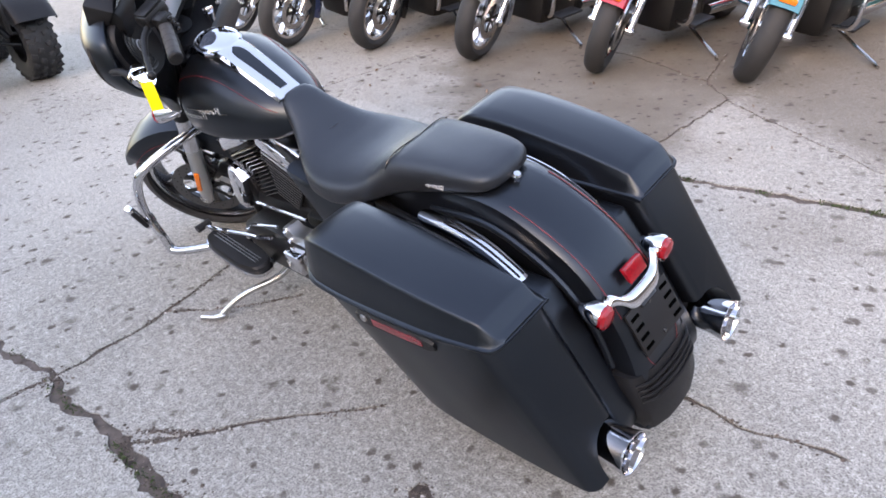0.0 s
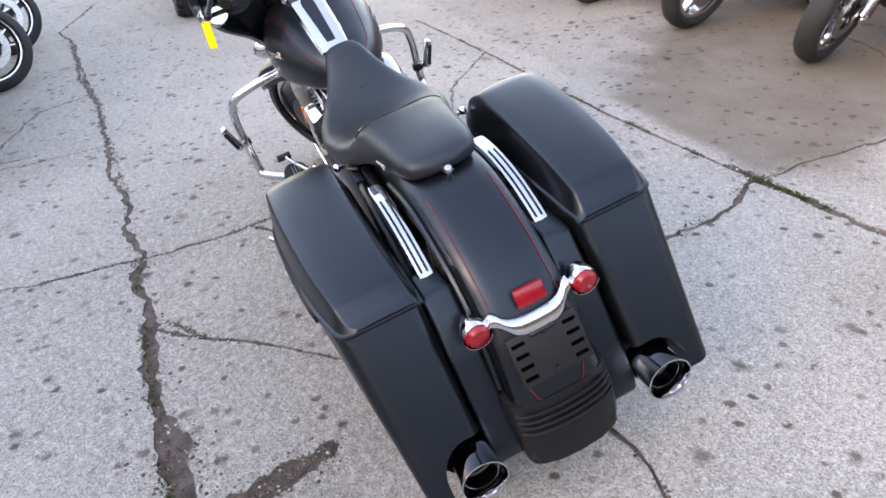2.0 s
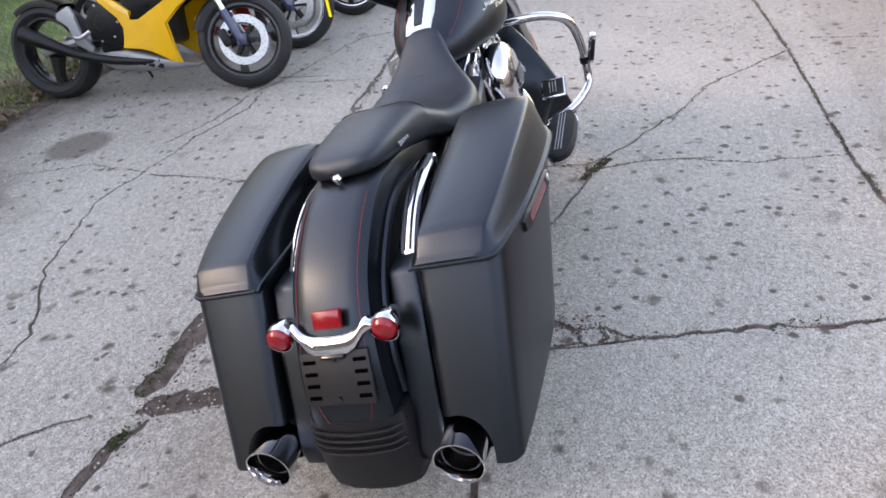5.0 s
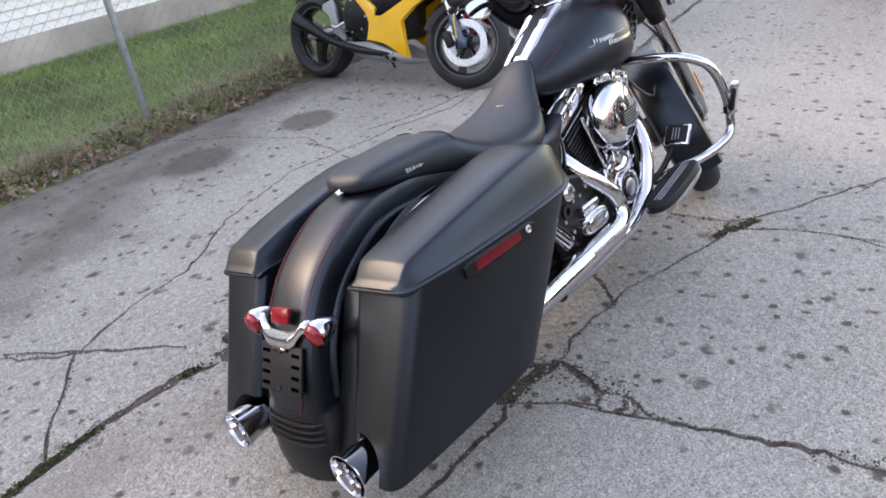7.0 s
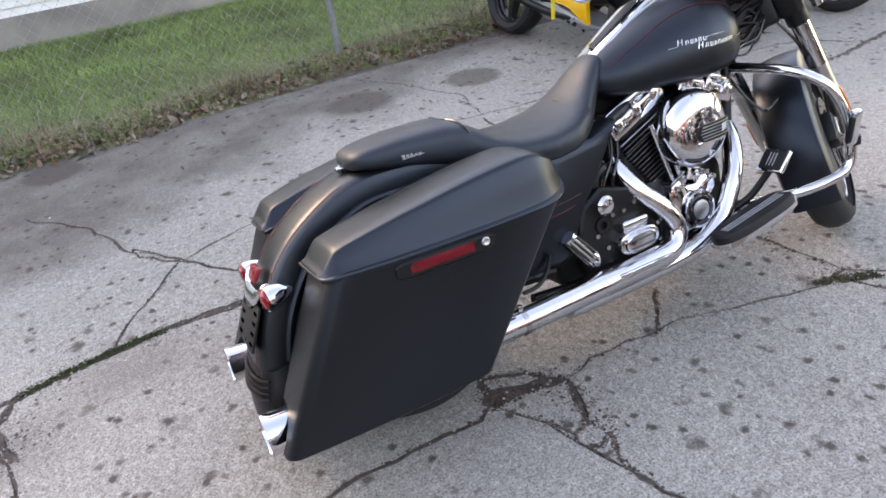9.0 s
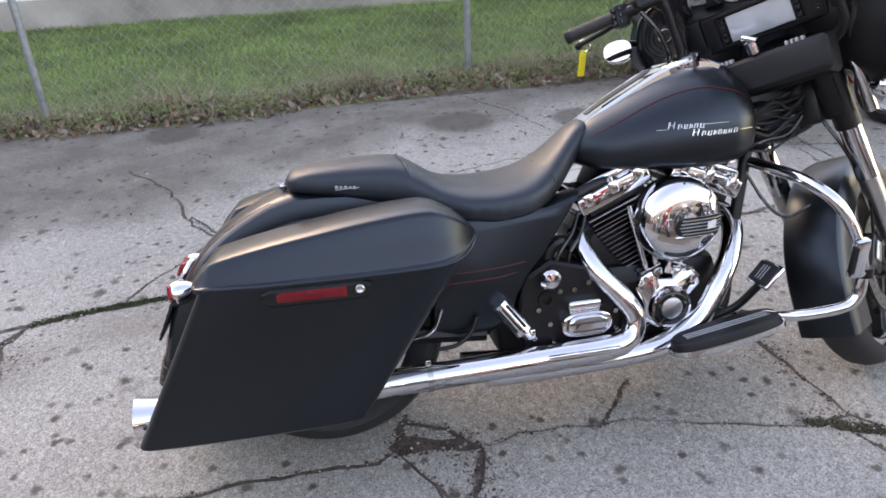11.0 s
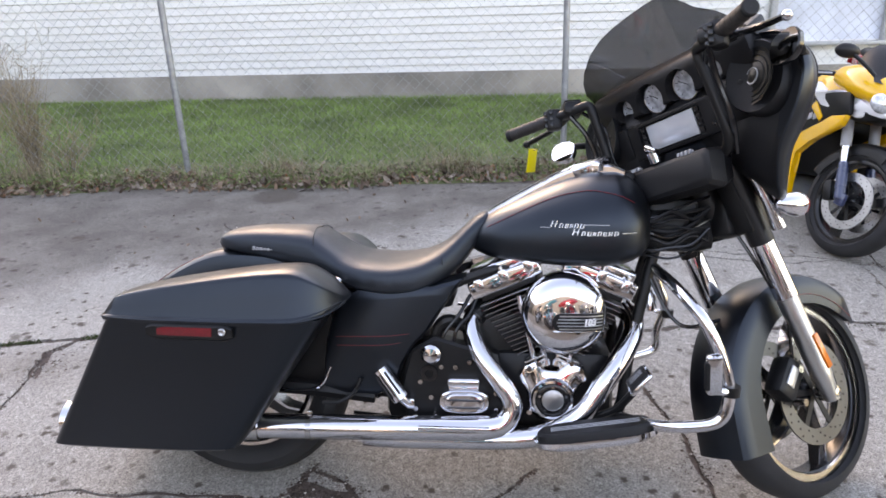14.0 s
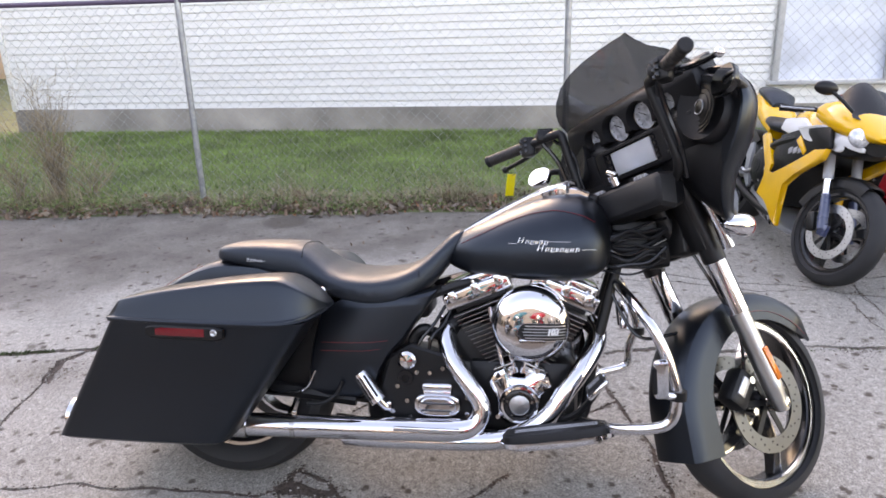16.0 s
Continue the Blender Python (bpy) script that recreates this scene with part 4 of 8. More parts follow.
def fender_arc(bm, c, radius, a0, a1, half, depth, n=26, crown=0.022, straight=10.0):
    """a mudguard round the y axis at c: outer crown, sides and a hollow underside; past the angle "straight" it runs on along the tangent"""
    rings = []
    for i in range(n + 1):
        t = i / n
        a = a0 + (a1 - a0) * t
        bend = min(a, straight)
        d = Vector((math.cos(bend), 0, math.sin(bend)))
        run = Vector((-math.sin(bend), 0, math.cos(bend))) * radius * (a - bend)
        dep = depth(t) if callable(depth) else depth
        hw = half(t) if callable(half) else half
        sec = [(-hw, -dep), (-hw, -dep * 0.55), (-hw * 0.985, -crown * 1.15), (-hw * 0.88, -crown * 0.5), (-hw * 0.62, -crown * 0.13), (0, 0), (hw * 0.62, -crown * 0.13), (hw * 0.88, -crown * 0.5), (hw * 0.985, -crown * 1.15), (hw, -dep * 0.55), (hw, -dep)]
        inn = [(u * 0.955, v - (0.006 if abs(u) < hw * 0.95 else 0.0)) for u, v in reversed(sec)]
        rings.append([Vector(c) + run + d * (radius + v) + Vector((0, u, 0)) for u, v in sec + inn])
    return loft(bm, rings)


# ---- the touring motorcycle ----
LEANED = pose(0, 0, 0, -12)
BIKE = thing("touring_motorcycle", LEANED, "satin black touring motorcycle with stretched saddlebags leaning on its side stand", "motorcycle")
FRONT_TURN = 38.0
HEAD = Vector((1.66, 0, 0.33))
STEER = Matrix.Translation((0.008, 0.03, -0.013)) @ Matrix.Translation(HEAD) @ Matrix.Rotation(radians(FRONT_TURN), 4, Vector((-math.sin(radians(27.5)), 0, math.cos(radians(27.5))))) @ Matrix.Translation(-HEAD)
STEER_TOP = Matrix.Translation((0.004, -0.022, 0.018)) @ STEER


def bp(name, bm, material, label="", parent=None, sharp=35.0, steer=False, flat=False):
    ob = part(name, bm, material, parent or BIKE, label, sharp, flat)
    if steer:
        ob.matrix_local = STEER
    return ob


def saddlebag(s):
    """s: -1 right, 1 left"""
    def bow(u):
        """how far the outer side swells, from its rear end (0) to its front end (1)"""
        return smooth_table([(0.0, 0.0), (0.10, 0.012), (0.28, 0.026), (0.5, 0.033), (0.75, 0.034), (0.9, 0.022), (1.0, 0.0)], u)[0]

    def rrect(z, xr, xf, yi, yo, r=0.035, k=5, swell=1.0):
        out = []
        for cx, cy, a0 in ((xf - r, yo - r, 0), (xr + r, yo - r, 90), (xr + r, yi + r, 180), (xf - r, yi + r, 270)):
            for i in range(k + 1):
                a = radians(a0 + 90 * i / k)
                out.append(Vector((cx + r * math.cos(a), cy + r * math.sin(a), z)))
            if a0 in (0, 180):
                ends = (xf - r, xr + r) if a0 == 0 else (xr + r, xf - r)
                out += [Vector((ends[0] + (ends[1] - ends[0]) * i / 14, yo if a0 == 0 else yi, z)) for i in range(1, 14)]
        for p in out:
            share = min(1.0, max(0.0, (p.y - yi) / (yo - yi)))
            p.y = s * (p.y + swell * share * bow(min(1.0, max(0.0, (p.x - xr) / (xf - xr)))))
        return out

    bag = new("saddlebag")
    bag.parent = BIKE
    bag["label"] = "stretched satin black hard saddlebag"
    rings = []
    for z, ins in ((0.214, 0.03), (0.217, 0.012), (0.226, 0.0), (0.30, 0), (0.40, 0), (0.50, 0), (0.592, 0)):
        t = (z - 0.217) / 0.375
        xr = -0.452 + 0.202 * t
        xf = 0.075 + 0.262 * t
        rings.append(rrect(z, xr + ins, xf - ins, 0.197 + ins - 0.008 * t, 0.353 + 0.024 * t - ins, 0.03, swell=0.35 + 0.65 * t))
    bm = nb()
    loft(bm, rings)
    body = part("body", bm, M_PAINT, bag)
    c = nb()
    tube(c, [(-0.6, s * 0.232, 0.243), (-0.30, s * 0.230, 0.245), (-0.05, s * 0.22, 0.24)], 0.063, n=28, sub=0)
    cut(body, c)
    c = nb()
    box(c, (-0.33, s * 0.232, 0.20), (0.6, 0.14, 0.09))
    cut(body, c)
    c = nb()
    tube(c, [(-0.60, s * 0.232, 0.252), (-0.42, s * 0.232, 0.247), (-0.375, s * 0.232, 0.246), (-0.345, s * 0.232, 0.245)], lambda t: 0.070 - 0.010 * max(0.0, (t - 0.55) / 0.45), n=32, sub=0)
    cut(body, c)
    body.data.polygons.foreach_set("use_smooth", [False] * len(body.data.polygons))
    body.data.set_sharp_from_angle(angle=radians(35))
    body.data.polygons.foreach_set("use_smooth", [True] * len(body.data.polygons))
    bm = nb()
    tube(bm, [(-0.372, s * 0.232, 0.245), (-0.33, s * 0.231, 0.244), (-0.12, s * 0.223, 0.241)], 0.0625, n=28, sub=0, cap=False)
    part("pipe_recess", bm, M_PLASTIC, bag)
    # lid: a flange, a steep shoulder and a gently crowned top
    def lid_u(x):
        return min(1.0, max(0.0, (x + 0.263) / 0.650))

    def lid_out(x):
        return smooth_table([(-0.264, 0.352), (-0.256, 0.368), (-0.235, 0.378), (-0.20, 0.386), (-0.10, 0.403), (0.03, 0.413), (0.16, 0.418), (0.26, 0.415), (0.305, 0.402), (0.34, 0.372), (0.362, 0.335), (0.380, 0.285)], x)[0]

    rings = []
    for x, zb, zt in ((-0.266, 0.588, 0.603), (-0.263, 0.586, 0.606), (-0.255, 0.586, 0.610), (-0.250, 0.586, 0.616), (-0.228, 0.586, 0.642), (-0.221, 0.586, 0.647), (-0.20, 0.586, 0.653), (-0.14, 0.586, 0.667), (-0.08, 0.586, 0.679), (-0.01, 0.586, 0.690), (0.06, 0.586, 0.701), (0.12, 0.586, 0.709), (0.18, 0.586, 0.715), (0.23, 0.587, 0.718), (0.262, 0.588, 0.717), (0.285, 0.590, 0.710), (0.31, 0.594, 0.696), (0.335, 0.600, 0.678), (0.355, 0.607, 0.660), (0.370, 0.614, 0.644), (0.379, 0.620, 0.634)):
        yo, yi = lid_out(x), 0.186 + 0.03 * max(0.0, (x - 0.30) / 0.08) ** 2
        h = zt - zb
        mid, ho = (yo + yi) / 2, (yo - yi) / 2
        fl = min(0.013, h * 0.4)
        up = h - fl
        sec = [(1.0, 0.0), (1.012, fl * 0.3), (1.012, fl * 0.8), (1.0, fl), (0.945, fl + up * 0.03), (0.930, fl + up * 0.08), (0.870, fl + up * 0.42), (0.775, fl + up * 0.86), (0.745, fl + up * 0.935), (0.70, fl + up * 0.965), (0.35, h * 1.012), (0.0, h * 1.02)]
        pts = list(sec) + [(-u, v) for u, v in reversed(sec[:-1])]
        rings.append([Vector((x, s * (mid + ho * u), zb + v)) for u, v in pts])
    bm = nb()
    loft(bm, rings)
    part("lid", bm, M_PAINT, bag, "satin black domed lid", sharp=40)
    # seam under the flange
    bm = nb()
    line = [(-0.266, 0.192), (-0.267, 0.25), (-0.266, 0.33)] + [(x, lid_out(x) - 0.001) for x in (-0.262, -0.255, -0.24, -0.20, -0.10, 0.0, 0.1, 0.2, 0.27, 0.31, 0.345, 0.365, 0.378)]
    zs = [0.5945] * 12 + [0.598, 0.604, 0.612, 0.620]
    tube(bm, [(x, s * y, z) for (x, y), z in zip(line, zs)], 0.0036, n=8, sub=3)
    part("lid_seam", bm, M_PAINT, bag)
    # side marker on a shallow pad
    bm, rings = nb(), []
    for k in range(13):
        x = -0.118 + 0.236 * k / 12
        y = lid_out(x) - 0.004
        tip = 0.6 if k in (0, 12) else 1.0
        rings.append([Vector((x, s * yy, 0.566 + zz * tip)) for yy, zz in ((y - 0.03, -0.021), (y + 0.001, -0.021), (y + 0.008, -0.016), (y + 0.009, 0.014), (y + 0.003, 0.020), (y - 0.03, 0.020))])
    loft(bm, rings)
    part("marker_bezel", bm, M_BLACK, bag)
    bm, rings = nb(), []
    for k in range(9):
        x = -0.086 + 0.150 * k / 8
        y = lid_out(x) + 0.0055
        lo, hi = (0.558, 0.574) if k == 0 else (0.5575, 0.5795)
        rings.append([Vector((x, s * (y - 0.008), lo)), Vector((x, s * y, lo)), Vector((x, s * (y + 0.0005), (lo + hi) / 2)), Vector((x, s * y, hi)), Vector((x, s * (y - 0.008), hi))])
    loft(bm, rings)
    part("side_reflector", bm, M_DARKRED, bag, "long dark red side reflector")
    bm = nb()
    lathe(bm, (0.092, s * (lid_out(0.092) + 0.003), 0.570), (0, s, 0), [(0.010, 0), (0.010, 0.004), (0.0075, 0.006), (0.004, 0.0045), (0.001, 0.004)], n=18)
    part("lock", bm, M_ALU, bag, "small round metal lock")
    bm = nb()
    ball(bm, (0.335, s * 0.19, 0.655), (0.014, 0.012, 0.012), u=12, v=8)
    cyl(bm, (0.335, s * 0.18, 0.655), (0.335, s * 0.14, 0.63), 0.006, n=8)
    part("latch", bm, M_CHROME, bag)
    return bag


for s in (-1, 1):
    saddlebag(s)

# rear wheel
wheel(BIKE, pose(0, 0, 0.322), "rear_wheel", 0.322, 0.175, 0.215, 5, lip_w=0.008)

# rear fender: a spine swept from under the seat down to the tail
SPINE = spline([(0.32, 0, 0.690), (0.15, 0, 0.716), (0.0, 0, 0.728), (-0.10, 0, 0.712), (-0.20, 0, 0.664), (-0.28, 0, 0.605), (-0.345, 0, 0.525), (-0.39, 0, 0.44), (-0.42, 0, 0.34), (-0.437, 0, 0.25), (-0.443, 0, 0.165)], 4)


def spine_at(i):
    a, c = SPINE[max(0, i - 1)], SPINE[min(len(SPINE) - 1, i + 1)]
    d = (c - a).normalized()
    return SPINE[i], d, Vector((-d.z, 0, d.x)) * (-1 if d.x > 0 else 1)


def rear_fender():
    bm, rings = nb(), []
    n = len(SPINE)
    for i in range(n):
        p, d, _ = spine_at(i)
        nrm = Vector((d.z, 0, -d.x))
        if nrm.z < 0 and nrm.x > 0:
            nrm = -nrm
        nrm = Vector((-abs(nrm.x), 0, abs(nrm.z))) if p.x < 0 else Vector((nrm.x if nrm.z > 0 else -nrm.x, 0, abs(nrm.z)))
        t = i / (n - 1)
        hw = 0.098 + 0.016 * max(0.0, (t - 0.55) / 0.45)
        dep = 0.15 - 0.03 * t
        sec = [(-hw, -dep), (-hw, -0.07), (-hw * 0.99, -0.035), (-hw * 0.94, -0.017), (-hw * 0.8, -0.006), (-hw * 0.5, -0.0015), (0, 0), (hw * 0.5, -0.0015), (hw * 0.8, -0.006), (hw * 0.94, -0.017), (hw * 0.99, -0.035), (hw, -0.07), (hw, -dep)]
        rings.append([p + nrm * v + Vector((0, u, 0)) for u, v in sec])
    loft(bm, rings)
    return bm, rings


_bm, FENDER_RINGS = rear_fender()
fender = bp("rear_fender", _bm, M_PAINT, "long stretched satin black rear fender")
# raised side bands
for s in (-1, 1):
    bm = nb()
    tube(bm, [FENDER_RINGS[i][11 if s > 0 else 1] + Vector((0, s * 0.004, 0)) for i in range(4, len(FENDER_RINGS) - 8, 3)], 0.010, n=8, sub=3)
    bp("fender_bead", bm, M_PAINT, parent=fender)
# pinstripes
for s in (-1, 1):
    bm = nb()
    idx = range(12, len(FENDER_RINGS) - 14, 2)
    tube(bm, [FENDER_RINGS[i][7 if s > 0 else 5].lerp(FENDER_RINGS[i][8 if s > 0 else 4], 0.9) + Vector((-0.0005, 0, 0.0009)) for i in idx], 0.0010, n=5, sub=3)
    bp("pinstripe", bm, M_STRIPE, "thin dark red pinstripe", fender)
bm = nb()
pts = []
for k in range(17):
    a = math.pi * k / 16
    u = 0.066 * math.cos(a)
    zz = 0.395 - 0.072 * min(1.0, 1.25 * math.sin(a))
    above = max((r for r in FENDER_RINGS[20:] if r[6].z <= zz), key=lambda r: r[6].z)
    below = min((r for r in FENDER_RINGS[20:] if r[6].z > zz), key=lambda r: r[6].z)
    x = above[6].lerp(below[6], (zz - above[6].z) / (below[6].z - above[6].z)).x
    x += lerp_table([(0.0, 0.0), (0.5, 0.0015), (0.8, 0.006)], abs(u) / 0.108)[0]
    pts.append(Vector((x - 0.0016, u, zz)))
tube(bm, pts, 0.0009, n=5, sub=3)
bp("pinstripe", bm, M_STRIPE, "thin dark red pinstripe", fender)
# tail tip with ribs
bm = nb()
rings = []
for z, x, hw in ((0.335, -0.418, 0.121), (0.30, -0.428, 0.124), (0.25, -0.440, 0.124), (0.20, -0.446, 0.120), (0.165, -0.446, 0.112), (0.152, -0.436, 0.100)):
    rings.append([Vector((x + 0.16, -hw, z)), Vector((x + 0.06, -hw, z)), Vector((x + 0.028, -hw * 0.97, z)), Vector((x + 0.010, -hw * 0.85, z)), Vector((x - 0.004, -hw * 0.45, z)), Vector((x - 0.007, 0, z)), Vector((x - 0.004, hw * 0.45, z)), Vector((x + 0.010, hw * 0.85, z)), Vector((x + 0.028, hw * 0.97, z)), Vector((x + 0.06, hw, z)), Vector((x + 0.16, hw, z))])
loft(bm, rings)
bp("tail_tip", bm, M_PLASTIC, parent=fender)
for z in (0.312, 0.297, 0.282, 0.268):
    bm = nb()
    x = -0.425 - (0.312 - z) * 0.3
    tube(bm, [(x + 0.018, -0.112, z), (x - 0.002, -0.08, z), (x - 0.011, 0, z), (x - 0.002, 0.08, z), (x + 0.018, 0.112, z)], 0.0042, n=6, sub=4)
    bp("rib", bm, M_PLASTIC, parent=fender)
# filler panels between the fender and the bags
for s in (-1, 1):
    bm = nb()
    prism(bm, [(-0.225, 0.572), (-0.30, 0.44), (-0.405, 0.235), (-0.405, 0.19), (-0.33, 0.185), (-0.12, 0.555), (-0.14, 0.575)], s * 0.112, s * 0.184, 0.012, 3)
    bp("filler_panel", bm, M_PAINT)
# chrome rail covers on the fender struts
for s in (-1, 1):
    strut = new("strut_cover")
    strut.parent = BIKE
    strut["label"] = "chrome fender strut cover with two dark slots"
    cl = spline([(0.13, 0, 0.668), (0.03, 0, 0.662), (-0.06, 0, 0.636), (-0.13, 0, 0.597), (-0.175, 0, 0.563)], 5)
    bm, rings = nb(), []
    for i, p in enumerate(cl):
        d = (cl[min(i + 1, len(cl) - 1)] - cl[max(i - 1, 0)]).normalized()
        nrm = Vector((-abs(d.z), 0, abs(d.x)))
        hw = 0.021 if 0 < i < len(cl) - 1 else 0.017
        rings.append([p + nrm * v + Vector((0, s * 0.145 + u, 0)) for u, v in ((-hw, -0.02), (-hw, -0.003), (-hw * 0.75, 0.003), (0, 0.005), (hw * 0.75, 0.003), (hw, -0.003), (hw, -0.02))])
    loft(bm, rings)
    part("cover", bm, M_CHROME, strut)
    for off in (-0.007, 0.007):
        bm = nb()
        tube(bm, [p + Vector((-0.002, s * 0.145 + off, 0.0045)) for p in cl[4:-2]], 0.0028, n=6, sub=0)
        part("slot", bm, M_GLOSS, strut)
    bm = nb()
    box(bm, (-0.19, s * 0.155, 0.545), (0.05, 0.03, 0.02), 0.005)
    part("bracket", bm, M_CHROME, strut)
    bm = nb()
    tube(bm, [(0.28, s * 0.15, 0.60), (0.12, s * 0.165, 0.63), (-0.05, s * 0.17, 0.60), (-0.2, s * 0.172, 0.50)], 0.012, n=8)
    part("strut", bm, M_BLACK, strut)

# tail light bar
bar = new("tail_light_bar")
bar.parent = BIKE
bar["label"] = "curved chrome turn signal bar with red lenses"
BAR_SHAPE = [(0.0, -0.371, 0.503, 0.0185), (0.30, -0.370, 0.504, 0.0185), (0.48, -0.365, 0.509, 0.0170), (0.60, -0.357, 0.520, 0.0135), (0.70, -0.350, 0.530, 0.0140), (0.78, -0.346, 0.533, 0.0135), (0.84, -0.343, 0.529, 0.0085), (0.92, -0.342, 0.524, 0.0070), (1.0, -0.342, 0.522, 0.0070)]
bm = nb()
rings = []
for k in range(49):
    t = -1 + k / 24
    cx, cz, hz = smooth_table(BAR_SHAPE, abs(t))
    rings.append([Vector((cx + 0.011 * math.cos(a) + 0.40 * hz * math.sin(a), -0.006 + 0.116 * t, cz + hz * math.copysign(abs(math.sin(a)) ** 0.75, math.sin(a)))) for a in (2 * math.pi * j / 18 for j in range(18))])
loft(bm, rings)
part("bar", bm, M_CHROME, bar)
bm = nb()
box(bm, (-0.377, -0.006, 0.484), (0.020, 0.060, 0.012), 0.004, Matrix.Rotation(radians(-24), 4, "Y"))
part("plate_lamp", bm, M_GLOSS, bar, "dark plate lamp under the bar")
for s in (-1, 1):
    sig = new("turn_signal")
    sig.parent = bar
    bm = nb()
    lathe(bm, (-0.348, s * 0.127 - 0.006, 0.521), (1, 0, 0.12), [(0.029, -0.004), (0.031, 0.002), (0.030, 0.012), (0.024, 0.032), (0.013, 0.052), (0.001, 0.060)], n=28)
    part("housing", bm, M_CHROME, sig)
    bm = nb()
    lathe(bm, (-0.348, s * 0.127 - 0.006, 0.521), (-1, 0, -0.12), [(0.028, 0.0), (0.0275, 0.010), (0.022, 0.017), (0.012, 0.020), (0.001, 0.021)], n=28)
    part("lens", bm, M_RED, sig, "red lens")
    bm = nb()
    lathe(bm, (-0.348, s * 0.127 - 0.006, 0.521), (-1, 0, -0.12), [(0.0285, -0.006), (0.0315, 0.002), (0.0318, 0.012), (0.0305, 0.012), (0.0295, 0.0)], n=16, arc=math.pi * 0.9, start=math.pi * 0.05)
    part("visor", bm, M_CHROME, sig)
bm = nb()
prism(bm, [(-0.332, 0.568), (-0.352, 0.540), (-0.362, 0.538), (-0.346, 0.572)], -0.044, 0.022, 0.002)
bp("rear_reflector", bm, M_RED, "bright red rectangular reflector")
plate = new("plate_holder")
plate.parent = BIKE
plate["label"] = "black slotted number plate holder without a plate"
bm = nb()
prism(bm, [(-0.368, 0.487), (-0.418, 0.385), (-0.424, 0.388), (-0.374, 0.490)], -0.088, 0.076, 0.001)
part("panel", bm, M_PLATE, plate)
pm = Matrix.Rotation(radians(26), 4, "Y")
for s, yc in ((-1, -0.066), (1, 0.054)):
    for k in range(4):
        bm = nb()
        z = 0.472 - 0.023 * k
        box(bm, (-0.3825 - 0.49 * (0.4725 - z), yc, z), (0.0036, 0.030, 0.0085), 0.001, pm)
        part("slot", bm, M_VOID, plate)
for y, z in ((-0.005, 0.40), (-0.006, 0.475)):
    bm = nb()
    cyl(bm, (-0.40 + 0.49 * (z - 0.43), y, z), (-0.408 + 0.49 * (z - 0.43), y, z), 0.005, n=10)
    part("bolt", bm, M_GLOSS, plate)

# mufflers and tips
for s in (-1, 1):
    ex = new("exhaust")
    ex.parent = BIKE
    ex["label"] = "chrome muffler with flared end tip"
    bm = nb()
    tube(bm, [(0.10, s * 0.215, 0.236), (-0.1, s * 0.222, 0.240), (-0.35, s * 0.231, 0.246)], 0.042, n=24, sub=3)
    part("muffler", bm, M_DULLCHROME, ex)
    bm = nb()
    lathe(bm, (-0.345, s * 0.231, 0.246), (-1, 0, 0.015), [(0.040, 0), (0.046, 0.012), (0.047, 0.06), (0.050, 0.10), (0.054, 0.118), (0.0545, 0.122), (0.0515, 0.122), (0.0495, 0.115), (0.0455, 0.085), (0.044, 0.055)], n=40)
    part("tip", bm, M_CHROME, ex, "polished flared chrome tip")
    bm = nb()
    lathe(bm, (-0.345, s * 0.231, 0.246), (-1, 0, 0.015), [(0.0445, 0.058), (0.040, 0.056), (0.038, 0.0), (0.037, -0.04), (0.001, -0.04)], n=32)
    part("baffle", bm, M_DISCDARK, ex, "dark pipe inside")

# ---- seat ----
SEAT = [  # x, half width, bottom, top
    (-0.058, 0.030, 0.735, 0.752), (-0.050, 0.062, 0.728, 0.765), (-0.03, 0.085, 0.722, 0.775), (0.02, 0.100, 0.712, 0.783), (0.10, 0.110, 0.695, 0.787), (0.20, 0.122, 0.668, 0.786),
    (0.245, 0.130, 0.655, 0.778), (0.29, 0.142, 0.642, 0.752), (0.335, 0.158, 0.626, 0.722), (0.40, 0.178, 0.610, 0.700), (0.47, 0.186, 0.603, 0.694), (0.54, 0.178, 0.606, 0.704), (0.60, 0.150, 0.622, 0.728),
    (0.65, 0.112, 0.655, 0.764), (0.69, 0.084, 0.700, 0.800), (0.72, 0.068, 0.742, 0.823), (0.742, 0.055, 0.775, 0.832), (0.755, 0.036, 0.800, 0.826)]


